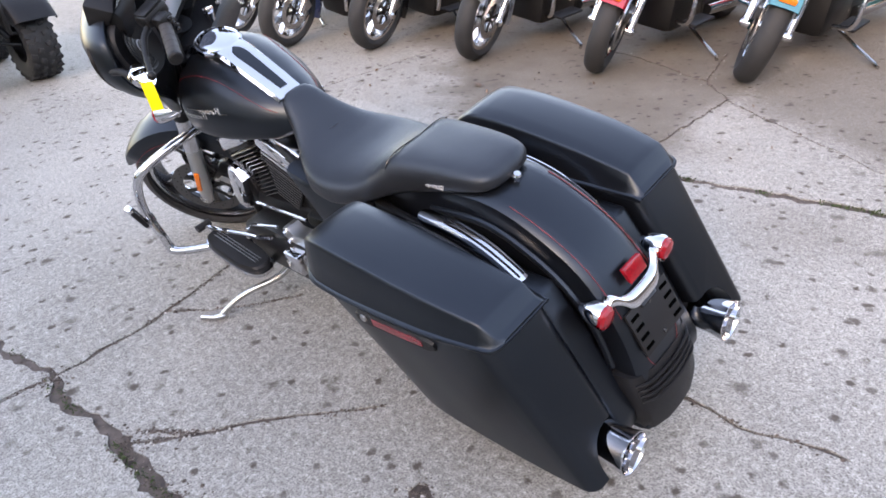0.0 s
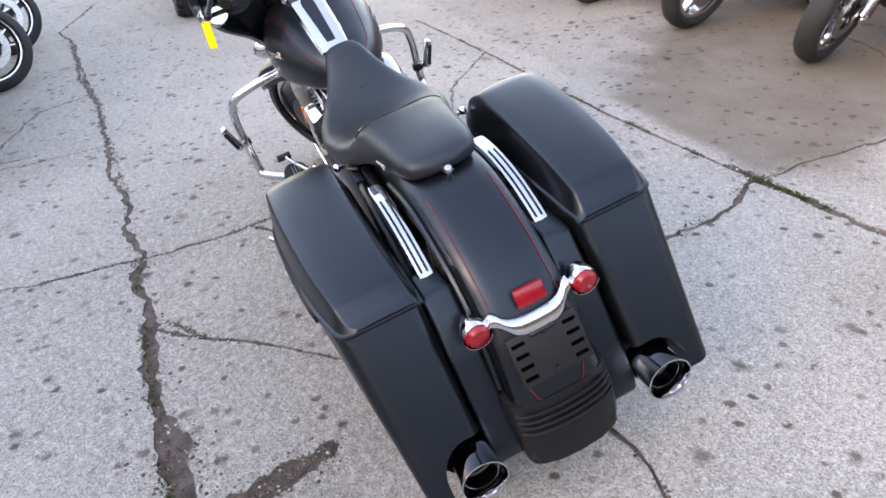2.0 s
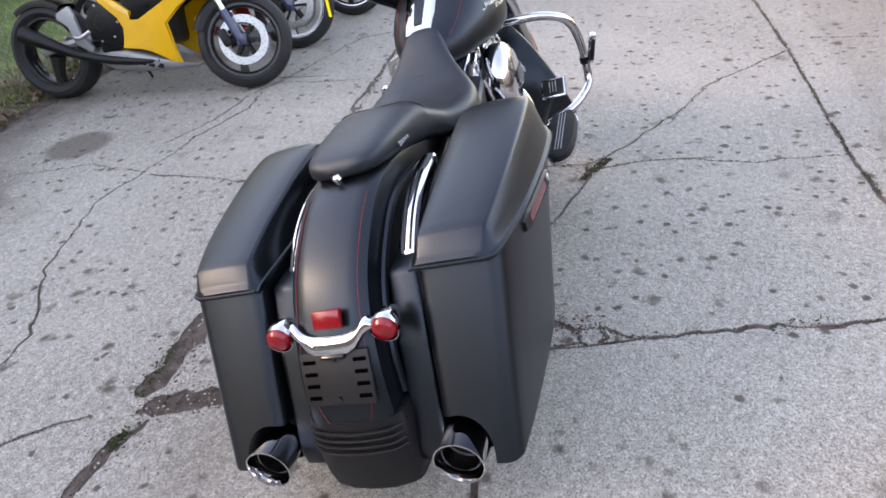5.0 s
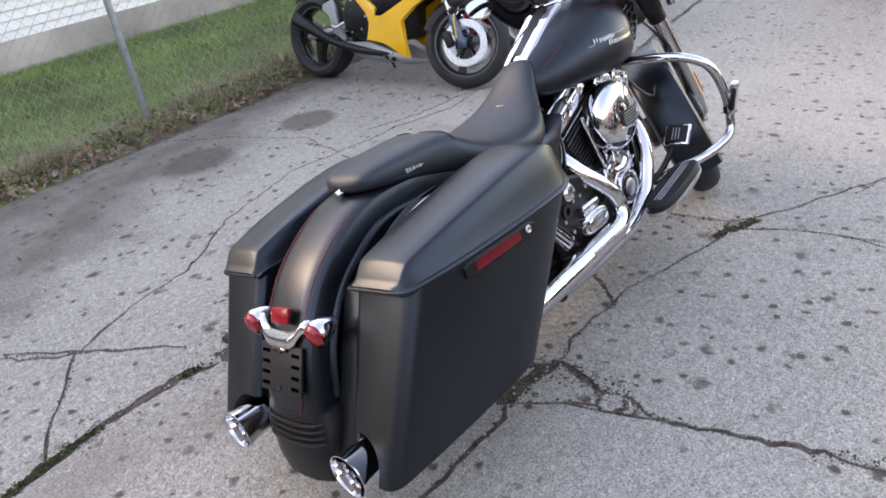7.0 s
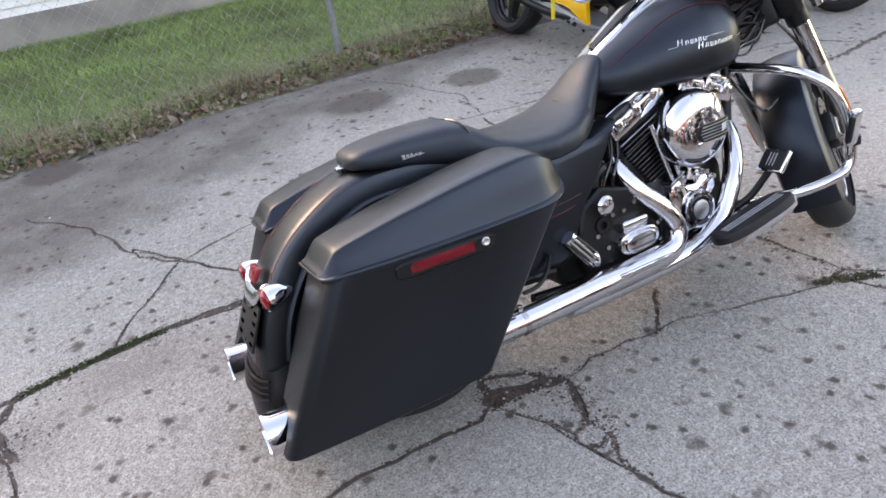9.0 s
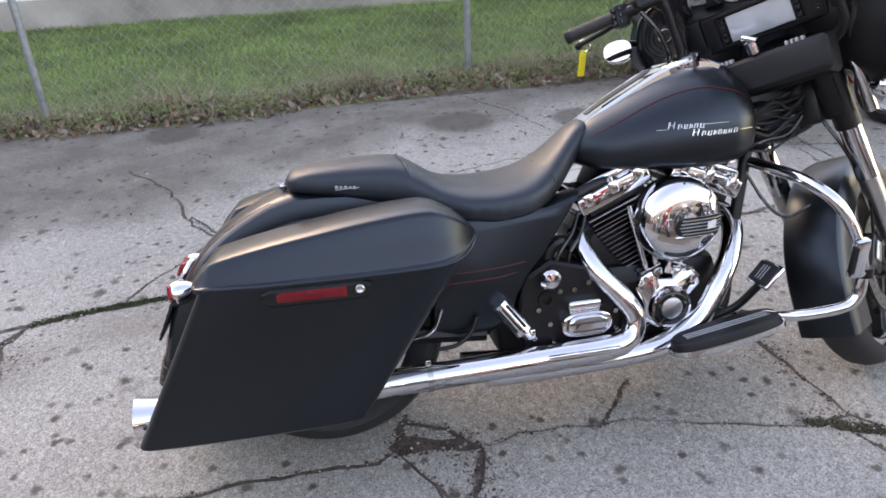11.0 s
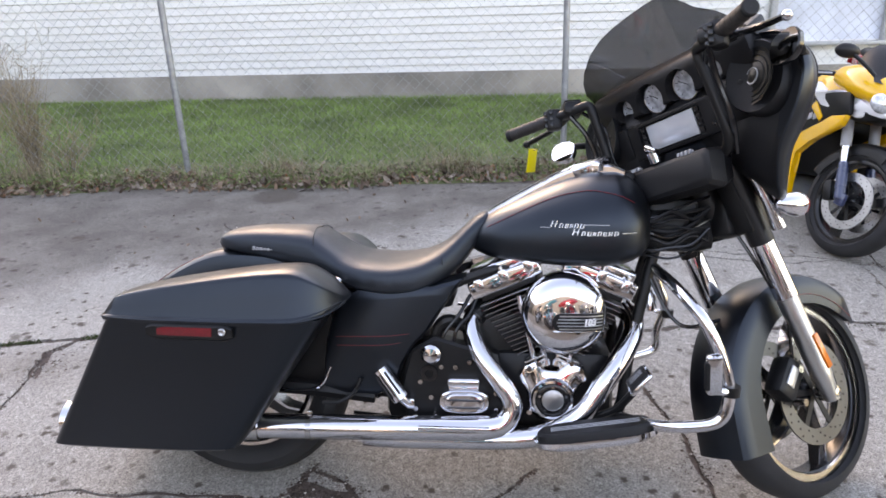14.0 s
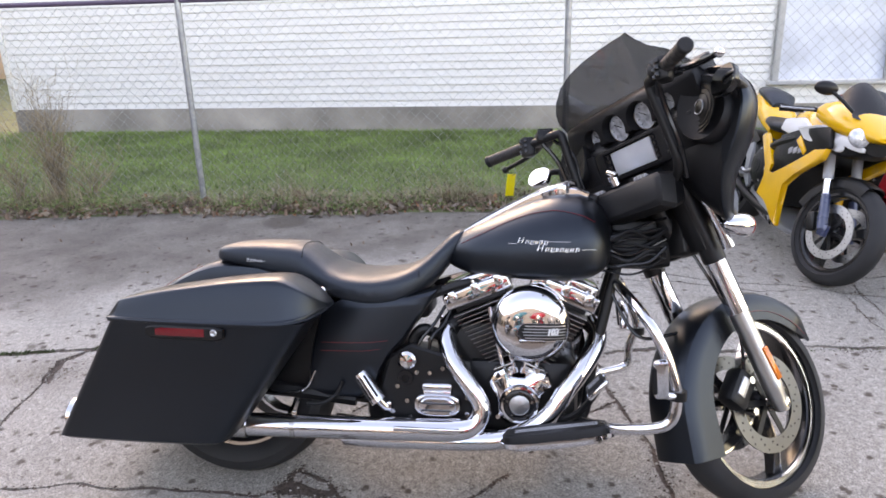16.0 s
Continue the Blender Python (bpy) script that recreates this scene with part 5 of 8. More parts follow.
def seat():
    root = new("seat")
    root.parent = BIKE
    root["label"] = "black vinyl two-up seat"
    rings = []
    for k in range(70):
        x = -0.058 + (0.755 + 0.058) * k / 69
        w, zb, zt = smooth_table(SEAT, x)
        ring = ring_xz(x, w, zb, zt, split=0.42, lo=3.2, up=3.4 if x < 0.26 else 2.7, n=40)
        if 0.33 < x < 0.62:
            for p in ring:  # dished where the rider sits
                f = math.sin(math.pi * (x - 0.33) / 0.29)
                if p.z > zb + 0.42 * (zt - zb):
                    p.z += 0.012 * f * (abs(p.y) / w) ** 2
        rings.append(ring)
    bm = nb()
    loft(bm, rings)
    part("cover", bm, M_SEAT, root, sharp=60)
    for x, f in ((0.605, 0.9), (0.232, 0.92)):
        w, zb, zt = smooth_table(SEAT, x)
        bm = nb()
        ring = ring_xz(x, w, zb, zt, 0.42, 3.2, 2.7 if x > 0.3 else 3.4, n=60)
        tube(bm, [p + Vector((0.02 * (abs(p.y) / w), 0, 0.0)) for p in ring[3:28]], 0.0016, n=5, sub=0)
        part("seam", bm, M_GLOSS, root)
    for s in (-1, 1):
        bm = nb()
        w, zb, zt = smooth_table(SEAT, 0.09)
        for k in range(5):
            box(bm, (0.070 + 0.011 * k, s * (0.1105 + 0.0011 * k), 0.737 - 0.0012 * k), (0.008, 0.004, 0.005 if k % 2 else 0.007), 0.0008, Matrix.Rotation(radians(-6), 4, "Y"))
        box(bm, (0.096, s * 0.1125, 0.731), (0.06, 0.004, 0.0016))
        part("maker_mark", bm, M_GREYMARK, root, "small grey stitched mark")
    bm = nb()
    lathe(bm, (-0.066, 0.0, 0.732), (-0.4, 0, 1), [(0.001, 0.012), (0.008, 0.011), (0.011, 0.006), (0.010, 0), (0.007, -0.01)], n=16)
    box(bm, (-0.045, 0, 0.736), (0.05, 0.022, 0.004), 0.001)
    part("seat_bolt", bm, M_CHROME, root)


seat()

# ---- tank ----
TANK = [(0.690, 0.028, 0.736, 0.772), (0.704, 0.052, 0.724, 0.794), (0.74, 0.088, 0.708, 0.822), (0.78, 0.117, 0.698, 0.845), (0.83, 0.140, 0.696, 0.868), (0.90, 0.165, 0.689, 0.900), (0.98, 0.184, 0.684, 0.930),
        (1.05, 0.192, 0.684, 0.947), (1.10, 0.190, 0.687, 0.948), (1.14, 0.178, 0.696, 0.936), (1.175, 0.150, 0.715, 0.908), (1.195, 0.115, 0.740, 0.876), (1.205, 0.07, 0.77, 0.845)]


def tank_ring(x, n=44):
    w, zb, zt = smooth_table(TANK, x)
    return ring_xz(x, w, zb, zt, split=0.36, lo=3.8, up=2.15, n=n)


def tank():
    root = new("fuel_tank")
    root.parent = BIKE
    root["label"] = "satin black teardrop fuel tank with red pinstripes"
    bm = nb()
    loft(bm, [tank_ring(0.690 + 0.515 * k / 52) for k in range(53)])
    part("shell", bm, M_PAINT, root, sharp=60)
    for s in (-1, 1):
        bm = nb()
        line = []
        for k in range(26):
            x = 0.745 + 0.40 * k / 25
            ring = tank_ring(x, 88)
            i = 8 + 4 * math.sin(math.pi * k / 25)
            a, c = int(i), int(i) + 1
            p = ring[a if s > 0 else (44 - a) % 88].lerp(ring[c if s > 0 else (44 - c) % 88], i - a)
            line.append(p + Vector((0, s * 0.0008, 0.0006)))
        tube(bm, line, 0.0009, n=5, sub=2)
        part("pinstripe", bm, M_STRIPE, root, "thin dark red pinstripe")
        # emblem: two rows of slanted metal shapes
        em = nb()
        rnd = random.Random(4)

        def plate_on(x, z, lx, lz, lean):
            ring = tank_ring(x, 120)
            side = [p for p in ring if p.y * s > 0]
            side.sort(key=lambda p: p.z)

            def skin(zz):
                for u, v in zip(side, side[1:]):
                    if u.z <= zz <= v.z:
                        return u.lerp(v, (zz - u.z) / max(1e-6, v.z - u.z))
                return side[-1]

            lo, hi = skin(z), skin(z + 0.02)
            tilt = math.atan2(abs(lo.y) - abs(hi.y), max(1e-4, hi.z - lo.z))
            a, c = smooth_table(TANK, x - 0.02)[0], smooth_table(TANK, x + 0.02)[0]
            yaw = math.atan2(c - a, 0.04)
            mm = Matrix.Rotation(s * yaw, 4, "Z") @ Matrix.Rotation(s * tilt, 4, "X") @ Matrix.Rotation(radians(lean), 4, "Y")
            box(em, (x, lo.y + s * 0.001, lo.z), (lx, 0.0035, lz), 0.0006, mm, 1)

        for row, (x0, z0, widths) in enumerate(((0.921, 0.809, (0.021, 0.013, 0.011, 0.009, 0.012, 0.014)), (0.978, 0.789, (0.022, 0.013, 0.013, 0.009, 0.013, 0.011, 0.013, 0.014)))):
            x = x0
            for k, wd in enumerate(widths):
                tall = 0.0130 if k else 0.0185
                lift = 0.004 if not k else 0.0
                plate_on(x + wd * 0.5, z0 + lift + (tall * 0.42 if k % 3 == 1 else -tall * 0.42 if k % 3 == 2 else 0.0), wd * 0.72, 0.0026, 0)
                plate_on(x + wd * 0.20, z0 + lift, 0.0040, tall, 16)
                plate_on(x + wd * 0.74, z0 + lift, 0.0034, tall * (0.80 if k % 2 else 1.0), 16)
                x += wd + 0.0022
        plate_on(0.908, 0.803, 0.030, 0.0022, 0)
        plate_on(1.040, 0.812, 0.070, 0.0020, 0)
        plate_on(1.128, 0.790, 0.045, 0.0022, 0)
        part("emblem", em, M_EMBLEM, root, "bright metal maker's emblem")
    # console strip
    cl = spline([(0.742, 0.014, 0.822), (0.80, 0.016, 0.857), (0.88, 0.018, 0.901), (0.96, 0.020, 0.941), (1.03, 0.022, 0.961), (1.09, 0.022, 0.965), (1.135, 0.022, 0.950)], 6)
    bm, rings = nb(), []
    for i, p in enumerate(cl):
        t = i / (len(cl) - 1)
        d = (cl[min(i + 1, len(cl) - 1)] - cl[max(i - 1, 0)]).normalized()
        nrm = Vector((-d.z, 0, d.x))
        hw = 0.048 + 0.014 * t
        rings.append([p + nrm * v + Vector((0, u, 0)) for u, v in ((-hw, -0.035), (-hw, -0.006), (-hw * 0.86, 0.001), (-hw * 0.4, 0.004), (hw * 0.4, 0.004), (hw * 0.86, 0.001), (hw, -0.006), (hw, -0.035))])
    loft(bm, rings)
    part("console", bm, M_CHROME, root, "long chrome tank console")
    bm, rings = nb(), []
    for i in range(3, 19):
        p = cl[i]
        t = (i - 3) / 15
        d = (cl[i + 1] - cl[i - 1]).normalized()
        nrm = Vector((-d.z, 0, d.x))
        hw = max(0.004, 0.0255 * (1 - max(0, (t - 0.8) / 0.2) ** 2) ** 0.5 * (0.62 + 0.38 * t))
        rings.append([p + nrm * v + Vector((0, u, 0)) for u, v in ((-hw, 0.002), (-hw * 0.8, 0.0062), (0, 0.0068), (hw * 0.8, 0.0062), (hw, 0.002))])
    loft(bm, rings)
    part("console_inset", bm, M_PAINT, root, "black tapered console inset")
    bm = nb()
    up = Vector((-0.34, 0, 1)).normalized()
    lathe(bm, Vector((1.032, 0.022, 0.956)), up, [(0.066, 0), (0.068, 0.006), (0.066, 0.0105), (0.060, 0.0140), (0.040, 0.0165), (0.018, 0.0174), (0.001, 0.0176)], n=40)
    part("filler_door", bm, M_CHROME, root, "round polished chrome filler door")
    bm = nb()
    lathe(bm, Vector((1.032, 0.022, 0.956)), up, [(0.070, -0.02), (0.073, 0.0), (0.073, 0.005), (0.067, 0.006)], n=40)
    part("filler_ring", bm, M_CHROME, root)
    bm = nb()
    box(bm, (1.138, 0.018, 0.918), (0.05, 0.11, 0.05), 0.012)
    part("console_front", bm, M_PLASTIC, root)


tank()

# ---- side covers, frame ----
for s in (-1, 1):
    bm, rings = nb(), []
    for y, ins in ((0.085, 0.0), (0.140, 0.0), (0.158, 0.005), (0.166, 0.018)):
        o = [(0.270, 0.335), (0.285, 0.47), (0.320, 0.600), (0.40, 0.635), (0.50, 0.640), (0.60, 0.640), (0.690, 0.665), (0.665, 0.628), (0.625, 0.570), (0.590, 0.515), (0.540, 0.460), (0.505, 0.400), (0.485, 0.335), (0.43, 0.310), (0.33, 0.315)]
        cx, cz = sum(p[0] for p in o) / len(o), sum(p[1] for p in o) / len(o)
        k = 1 - ins / 0.14
        rings.append([Vector((cx + (x - cx) * k, s * y, cz + (z - cz) * k)) for x, z in o])
    loft(bm, rings)
    sc = bp("side_cover", bm, M_PAINT, "satin black side cover with two red pinstripes")
    for z in (0.478, 0.452):
        bm = nb()
        tube(bm, [(0.32, s * 0.1662, z + 0.012), (0.45, s * 0.1665, z + 0.014), (0.53 if z > 0.46 else 0.505, s * 0.166, z + 0.022)], 0.0009, n=5, sub=4)
        bp("pinstripe", bm, M_STRIPE, "thin dark red pinstripe", sc)
frame_root = new("chassis")
frame_root.parent = BIKE
frame_root["label"] = "black tubular steel chassis"
for s in (-1, 1):
    bm = nb()
    tube(bm, [(1.235, s * 0.035, 0.78), (1.195, s * 0.06, 0.62), (1.150, s * 0.085, 0.42), (1.125, s * 0.10, 0.27), (1.05, s * 0.11, 0.205), (0.7, s * 0.11, 0.20), (0.35, s * 0.11, 0.23)], 0.0165, n=12)
    part("down_tube", bm, M_BLACK, frame_root)
    bm = nb()
    tube(bm, [(1.20, s * 0.04, 0.76), (0.9, s * 0.07, 0.70), (0.72, s * 0.11, 0.66), (0.6, s * 0.13, 0.60), (0.50, s * 0.13, 0.45), (0.42, s * 0.12, 0.30)], 0.015, n=10)
    part("upper_tube", bm, M_BLACK, frame_root)
for s in (-1, 1):
    bm = nb()
    prism(bm, [(0.12, 0.36), (0.17, 0.60), (0.34, 0.63), (0.36, 0.36), (0.30, 0.32), (0.16, 0.33)], s * 0.108, s * 0.132, 0.008)
    part("inner_guard", bm, M_BLACK, frame_root)
    bm = nb()
    tube(bm, [(0.06, s * 0.150, 0.335), (0.20, s * 0.165, 0.325), (0.27, s * 0.170, 0.345), (0.30, s * 0.165, 0.40)], 0.0055, n=8)
    part("bag_rail", bm, M_CHROME, frame_root)
bm = nb()
box(bm, (0.40, 0, 0.42), (0.34, 0.16, 0.26), 0.02)
box(bm, (0.40, 0, 0.60), (0.50, 0.18, 0.09), 0.02)
part("battery_box", bm, M_PLASTIC, frame_root)
bm = nb()
cyl(bm, (1.30, 0, 0.98), (1.42, 0, 0.76), 0.045, n=20)
box(bm, (1.27, 0, 0.80), (0.14, 0.10, 0.14), 0.02)
part("steering_neck", bm, M_BLACK, frame_root)
bm = nb()
tube(bm, [(0.28, -0.19, 0.30), (0.33, -0.19, 0.305), (0.37, -0.18, 0.33), (0.39, -0.175, 0.37)], 0.006, n=8)
part("brake_line", bm, M_BLACK, frame_root)
bm = nb()
tube(bm, [(0.2, 0.16, 0.34), (0.0, 0.15, 0.33), (-0.2, 0.14, 0.34)], 0.02, n=8)
part("swingarm", bm, M_BLACK, frame_root)
bm = nb()
tube(bm, [(0.42, -0.12, 0.30), (0.2, -0.13, 0.325), (0.0, -0.13, 0.33)], 0.025, n=8)
part("swingarm", bm, M_BLACK, frame_root)
for k, pts in enumerate((((0.70, -0.10, 0.60), (0.67, -0.13, 0.55), (0.62, -0.14, 0.48), (0.60, -0.14, 0.36)), ((0.73, -0.09, 0.62), (0.70, -0.12, 0.55), (0.66, -0.14, 0.50), (0.65, -0.13, 0.40)), ((1.20, -0.06, 0.66), (1.25, -0.10, 0.56), (1.30, -0.12, 0.52), (1.40, -0.08, 0.53)))):
    bm = nb()
    tube(bm, pts, 0.0055, n=7)
    part("hose", bm, M_GLOSS, frame_root)

# ---- engine ----
ENG = new("engine")
ENG.parent = BIKE
ENG["label"] = "air-cooled V-twin engine in black with chrome covers"


def ep(name, bm, material, label="", sharp=35):
    return part(name, bm, material, ENG, label, sharp)


bm = nb()
box(bm, (0.93, 0, 0.32), (0.36, 0.22, 0.24), 0.04)
box(bm, (0.62, 0, 0.33), (0.34, 0.24, 0.22), 0.03)
box(bm, (0.80, 0, 0.215), (0.55, 0.20, 0.05), 0.015)
ep("crankcase", bm, M_BLACK)
bm = nb()
box(bm, (0.775, 0.0, 0.455), (0.17, 0.17, 0.19), 0.02)
ep("oil_tank", bm, M_BLACK)
for sgn in (-1, 1):
    ax = Vector((sgn * 0.383, 0, 0.924))
    foot = Vector((0.93, 0.0, 0.33))
    rot = Matrix.Rotation(math.atan2(ax.x, ax.z), 4, "Y")
    bm = nb()
    cyl(bm, foot + ax * 0.08, foot + ax * 0.31, 0.050, 0.072, n=24)
    ep("cylinder", bm, M_BLACK)
    for k in range(13):
        bm = nb()
        t = 0.125 + 0.0142 * k
        hs = 0.056 + 0.040 * min(1.0, k / 10)
        box(bm, foot + ax * t, (hs * 2, 0.215 if k > 9 else 0.195, 0.0042), 0.0014, rot, 1)
        ep("cooling_fin", bm, M_BLACK if k < 12 else M_ALU)
        for side in (-1, 1):
            bm = nb()
            box(bm, foot + ax * t + rot @ Vector((0, side * (0.1085 if k > 9 else 0.0985), 0)), (hs * 1.9, 0.0016, 0.0018), 0, rot)
            ep("fin_edge", bm, M_FIN)
    bm = nb()
    o = foot + ax * 0.345
    box(bm, o, (0.214, 0.232, 0.050), 0.007, rot, 3)
    ep("rocker_cover", bm, M_CHROME, "chrome rocker cover")
    bm = nb()
    box(bm, o + ax * 0.036, (0.186, 0.206, 0.034), 0.009, rot, 3)
    ep("rocker_top", bm, M_CHROME)
    for dx in (-0.075, 0.0, 0.075):
        bm = nb()
        box(bm, o + rot @ Vector((dx, -0.112, 0.012)), (0.026, 0.022, 0.036), 0.006, rot)
        ep("rocker_boss", bm, M_CHROME)
        bm = nb()
        cyl(bm, o + rot @ Vector((dx, -0.112, 0.028)), o + rot @ Vector((dx, -0.112, 0.040)), 0.0085, n=10)
        ep("rocker_bolt", bm, M_DULLCHROME)
    bm = nb()
    box(bm, o - ax * 0.032, (0.165, 0.21, 0.016), 0.003, rot)
    ep("head_gasket", bm, M_BLACK)
    for off in (-0.016, 0.016):
        bm = nb()
        b0 = Vector((0.93 + sgn * 0.030 + off, -0.128, 0.405))
        t0 = foot + ax * 0.33 + Vector((off * 1.2 + (-sgn) * 0.045, -0.112, 0))
        cyl(bm, b0, b0.lerp(t0, 0.86), 0.0085, n=12)
        cyl(bm, b0, b0.lerp(t0, 0.07), 0.013, n=12)
        ep("pushrod_tube", bm, M_CHROME)
    bm = nb()
    box(bm, (0.93 + sgn * 0.045, -0.125, 0.393), (0.055, 0.045, 0.05), 0.006, rot)
    for dz in (0, 0.012, 0.024):
        box(bm, (0.93 + sgn * 0.047, -0.125, 0.405 + dz), (0.062, 0.052, 0.005), 0.001, rot)
    ep("lifter_block", bm, M_DULLCHROME)
# air cleaner
AIR = Vector((0.961, -0.105, 0.559))
DOME = [(0.094, 0.0), (0.113, 0.012), (0.118, 0.030), (0.117, 0.048), (0.112, 0.064), (0.101, 0.078), (0.084, 0.087), (0.059, 0.092), (0.027, 0.094), (0.001, 0.0945)]
bm = nb()
lathe(bm, AIR, (0, -1, 0), DOME, n=64)
ep("air_cleaner_cover", bm, M_CHROME, "round domed chrome air cleaner cover", 60)
bm = nb()
lathe(bm, AIR, (0, -1, 0), [(0.02, -0.01), (0.104, -0.01), (0.115, 0.004), (0.113, 0.012)], n=56)
ep("air_cleaner_backing", bm, M_BLACK)


def dome_height(r):
    return lerp_table([(q, h) for q, h in reversed(DOME[2:])], min(0.1179, r))[0]


def on_dome(x, z, lift):
    return AIR + Vector((x, -dome_height(math.hypot(x, z)) - lift, z))


def dome_strip(name, x0, x1, z0, z1, lift, material, parent=None, round_left=True, n=22):
    b2, rings = nb(), []
    zc, hz = (z0 + z1) / 2, (z1 - z0) / 2
    for k in range(n + 1):
        x = x0 + (x1 - x0) * k / n
        f = 1.0
        if round_left and x - x0 < hz:
            f = max(0.15, (1 - (1 - (x - x0) / hz) ** 2) ** 0.5)
        top = [on_dome(x, zc + hz * f * u, lift) for u in (-1, -0.5, 0, 0.5, 1)]
        rings.append(top + [p + Vector((0, 0.006 + lift, 0)) for p in reversed(top)])
    loft(b2, rings)
    return part(name, b2, material, parent or ENG)


inset = dome_strip("air_cleaner_inset", -0.034, 0.107, -0.036, 0.014, 0.0035, M_PLASTIC)
for k in range(5):
    dome_strip("inset_rib", -0.022 + 0.004 * abs(k - 2), 0.103, -0.0305 + 0.0090 * k, -0.0275 + 0.0090 * k, 0.0055, M_ALU if k in (0, 4) else M_GALV, inset, False)
dome_strip("inset_trim", -0.030, 0.108, -0.044, -0.037, 0.0045, M_CHROME, inset, False)
me = text_mesh("103", 0.026, 0.0014)
me.materials.append(M_WHITEPAINT)
ob = new("displacement_number", me)
ob.parent = inset
ob.matrix_local = Matrix.Translation(on_dome(0.066, -0.010, 0.0085)) @ Matrix.Rotation(radians(28), 4, "Z") @ Matrix.Rotation(radians(90), 4, "X")
# cam cover
bm, rings = nb(), []
o = [(0.860, 0.405), (0.885, 0.418), (0.905, 0.395), (0.945, 0.392), (0.975, 0.415), (1.010, 0.402), (1.022, 0.370), (0.998, 0.345), (0.985, 0.300), (0.965, 0.262), (0.93, 0.248), (0.893, 0.255), (0.872, 0.285), (0.866, 0.33), (0.845, 0.375)]
cx, cz = 0.93, 0.33
for y, k in ((-0.10, 1.0), (-0.140, 1.0), (-0.152, 0.95), (-0.158, 0.80)):
    rings.append([Vector((cx + (x - cx) * k * 1.10, y, cz + (z - cz) * k * 1.08)) for x, z in o])
loft(bm, rings)
ep("cam_cover", bm, M_CHROME, "polished chrome cam cover")
HUB = (0.933, -0.156, 0.318)
bm = nb()
lathe(bm, HUB, (0, -1, 0), [(0.060, -0.01), (0.060, 0.014), (0.056, 0.020), (0.049, 0.021), (0.047, 0.016)], n=40)
ep("timer_ring", bm, M_CHROME)
bm = nb()
lathe(bm, HUB, (0, -1, 0), [(0.0475, 0.012), (0.046, 0.020), (0.042, 0.022), (0.032, 0.022), (0.030, 0.019)], n=40)
ep("timer_seal", bm, M_GLOSS)
bm = nb()
lathe(bm, HUB, (0, -1, 0), [(0.031, 0.016), (0.030, 0.023), (0.027, 0.0245), (0.001, 0.0255)], n=36)
ep("timer_cover", bm, M_ALU)
for k in range(5):
    a = 2 * math.pi * k / 5 + math.pi / 2
    bm = nb()
    q = Vector(HUB) + Vector((0.039 * math.cos(a), -0.020, 0.039 * math.sin(a)))
    cyl(bm, q, q + Vector((0, -0.006, 0)), 0.0048, 0.0040, n=10)
    ep("timer_bolt", bm, M_CHROME)
for x, z in ((0.868, 0.402), (0.895, 0.418), (0.985, 0.420), (1.012, 0.398), (0.868, 0.275), (0.985, 0.285)):
    bm = nb()
    cyl(bm, (x, -0.150, z), (x, -0.163, z), 0.0085, 0.0070, n=12)
    ep("cover_bolt", bm, M_CHROME)
# gearbox covers
bm, rings = nb(), []
for y, k in ((-0.10, 1.0), (-0.150, 1.0), (-0.158, 0.94)):
    o = [(0.515, 0.25), (0.50, 0.34), (0.53, 0.45), (0.60, 0.49), (0.70, 0.46), (0.80, 0.36), (0.80, 0.26), (0.74, 0.235), (0.58, 0.235)]
    rings.append([Vector((0.65 + (x - 0.65) * k, y, 0.35 + (z - 0.35) * k)) for x, z in o])
loft(bm, rings)
ep("gearbox_cover", bm, M_BLACK)
def oval(cx, cz, hx, hz, y, k):
    return [Vector((cx + hx * k * math.copysign(abs(math.cos(a)) ** 0.6, math.cos(a)), y, cz + hz * k * math.copysign(abs(math.sin(a)) ** 0.75, math.sin(a)))) for a in (2 * math.pi * i / 32 for i in range(32))]


bm = nb()
loft(bm, [oval(0.686, 0.311, 0.072, 0.036, y, k) for y, k in ((-0.150, 1.0), (-0.180, 1.0), (-0.189, 0.95), (-0.192, 0.86), (-0.192, 0.80), (-0.198, 0.76), (-0.202, 0.66))])
ep("clutch_cover", bm, M_CHROME, "small chrome clutch release cover")
for dz in (-0.012, 0.010):
    bm = nb()
    tube(bm, [(0.640, -0.2015, 0.311 + dz), (0.686, -0.2030, 0.311 + dz), (0.732, -0.2015, 0.311 + dz)], 0.0030, n=6, sub=4)
    ep("cover_groove", bm, M_GLOSS)
bm = nb()
box(bm, (0.684, -0.168, 0.364), (0.094, 0.036, 0.026), 0.009, None, 3)
box(bm, (0.684, -0.165, 0.345), (0.086, 0.028, 0.020), 0.005)
ep("clutch_tab", bm, M_CHROME)
for x, z in ((0.545, 0.28), (0.56, 0.36), (0.62, 0.405), (0.59, 0.315), (0.70, 0.42), (0.775, 0.33), (0.775, 0.28), (0.60, 0.265), (0.66, 0.405), (0.74, 0.395)):
    bm = nb()
    cyl(bm, (x, -0.155, z), (x, -0.168, z), 0.009, 0.007, n=12)
    ep("gearbox_bolt", bm, M_DULLCHROME)
bm = nb()
lathe(bm, (0.592, -0.150, 0.445), (0, -1, 0), [(0.022, 0), (0.022, 0.02), (0.028, 0.022), (0.028, 0.032), (0.020, 0.040), (0.001, 0.043)], n=24)
ep("oil_cap", bm, M_CHROME)
bm = nb()
lathe(bm, (0.585, -0.150, 0.385), (0, -1, 0), [(0.012, 0.016), (0.024, 0.016), (0.026, 0.0)], n=20)
ep("oil_plug", bm, M_GLOSS)
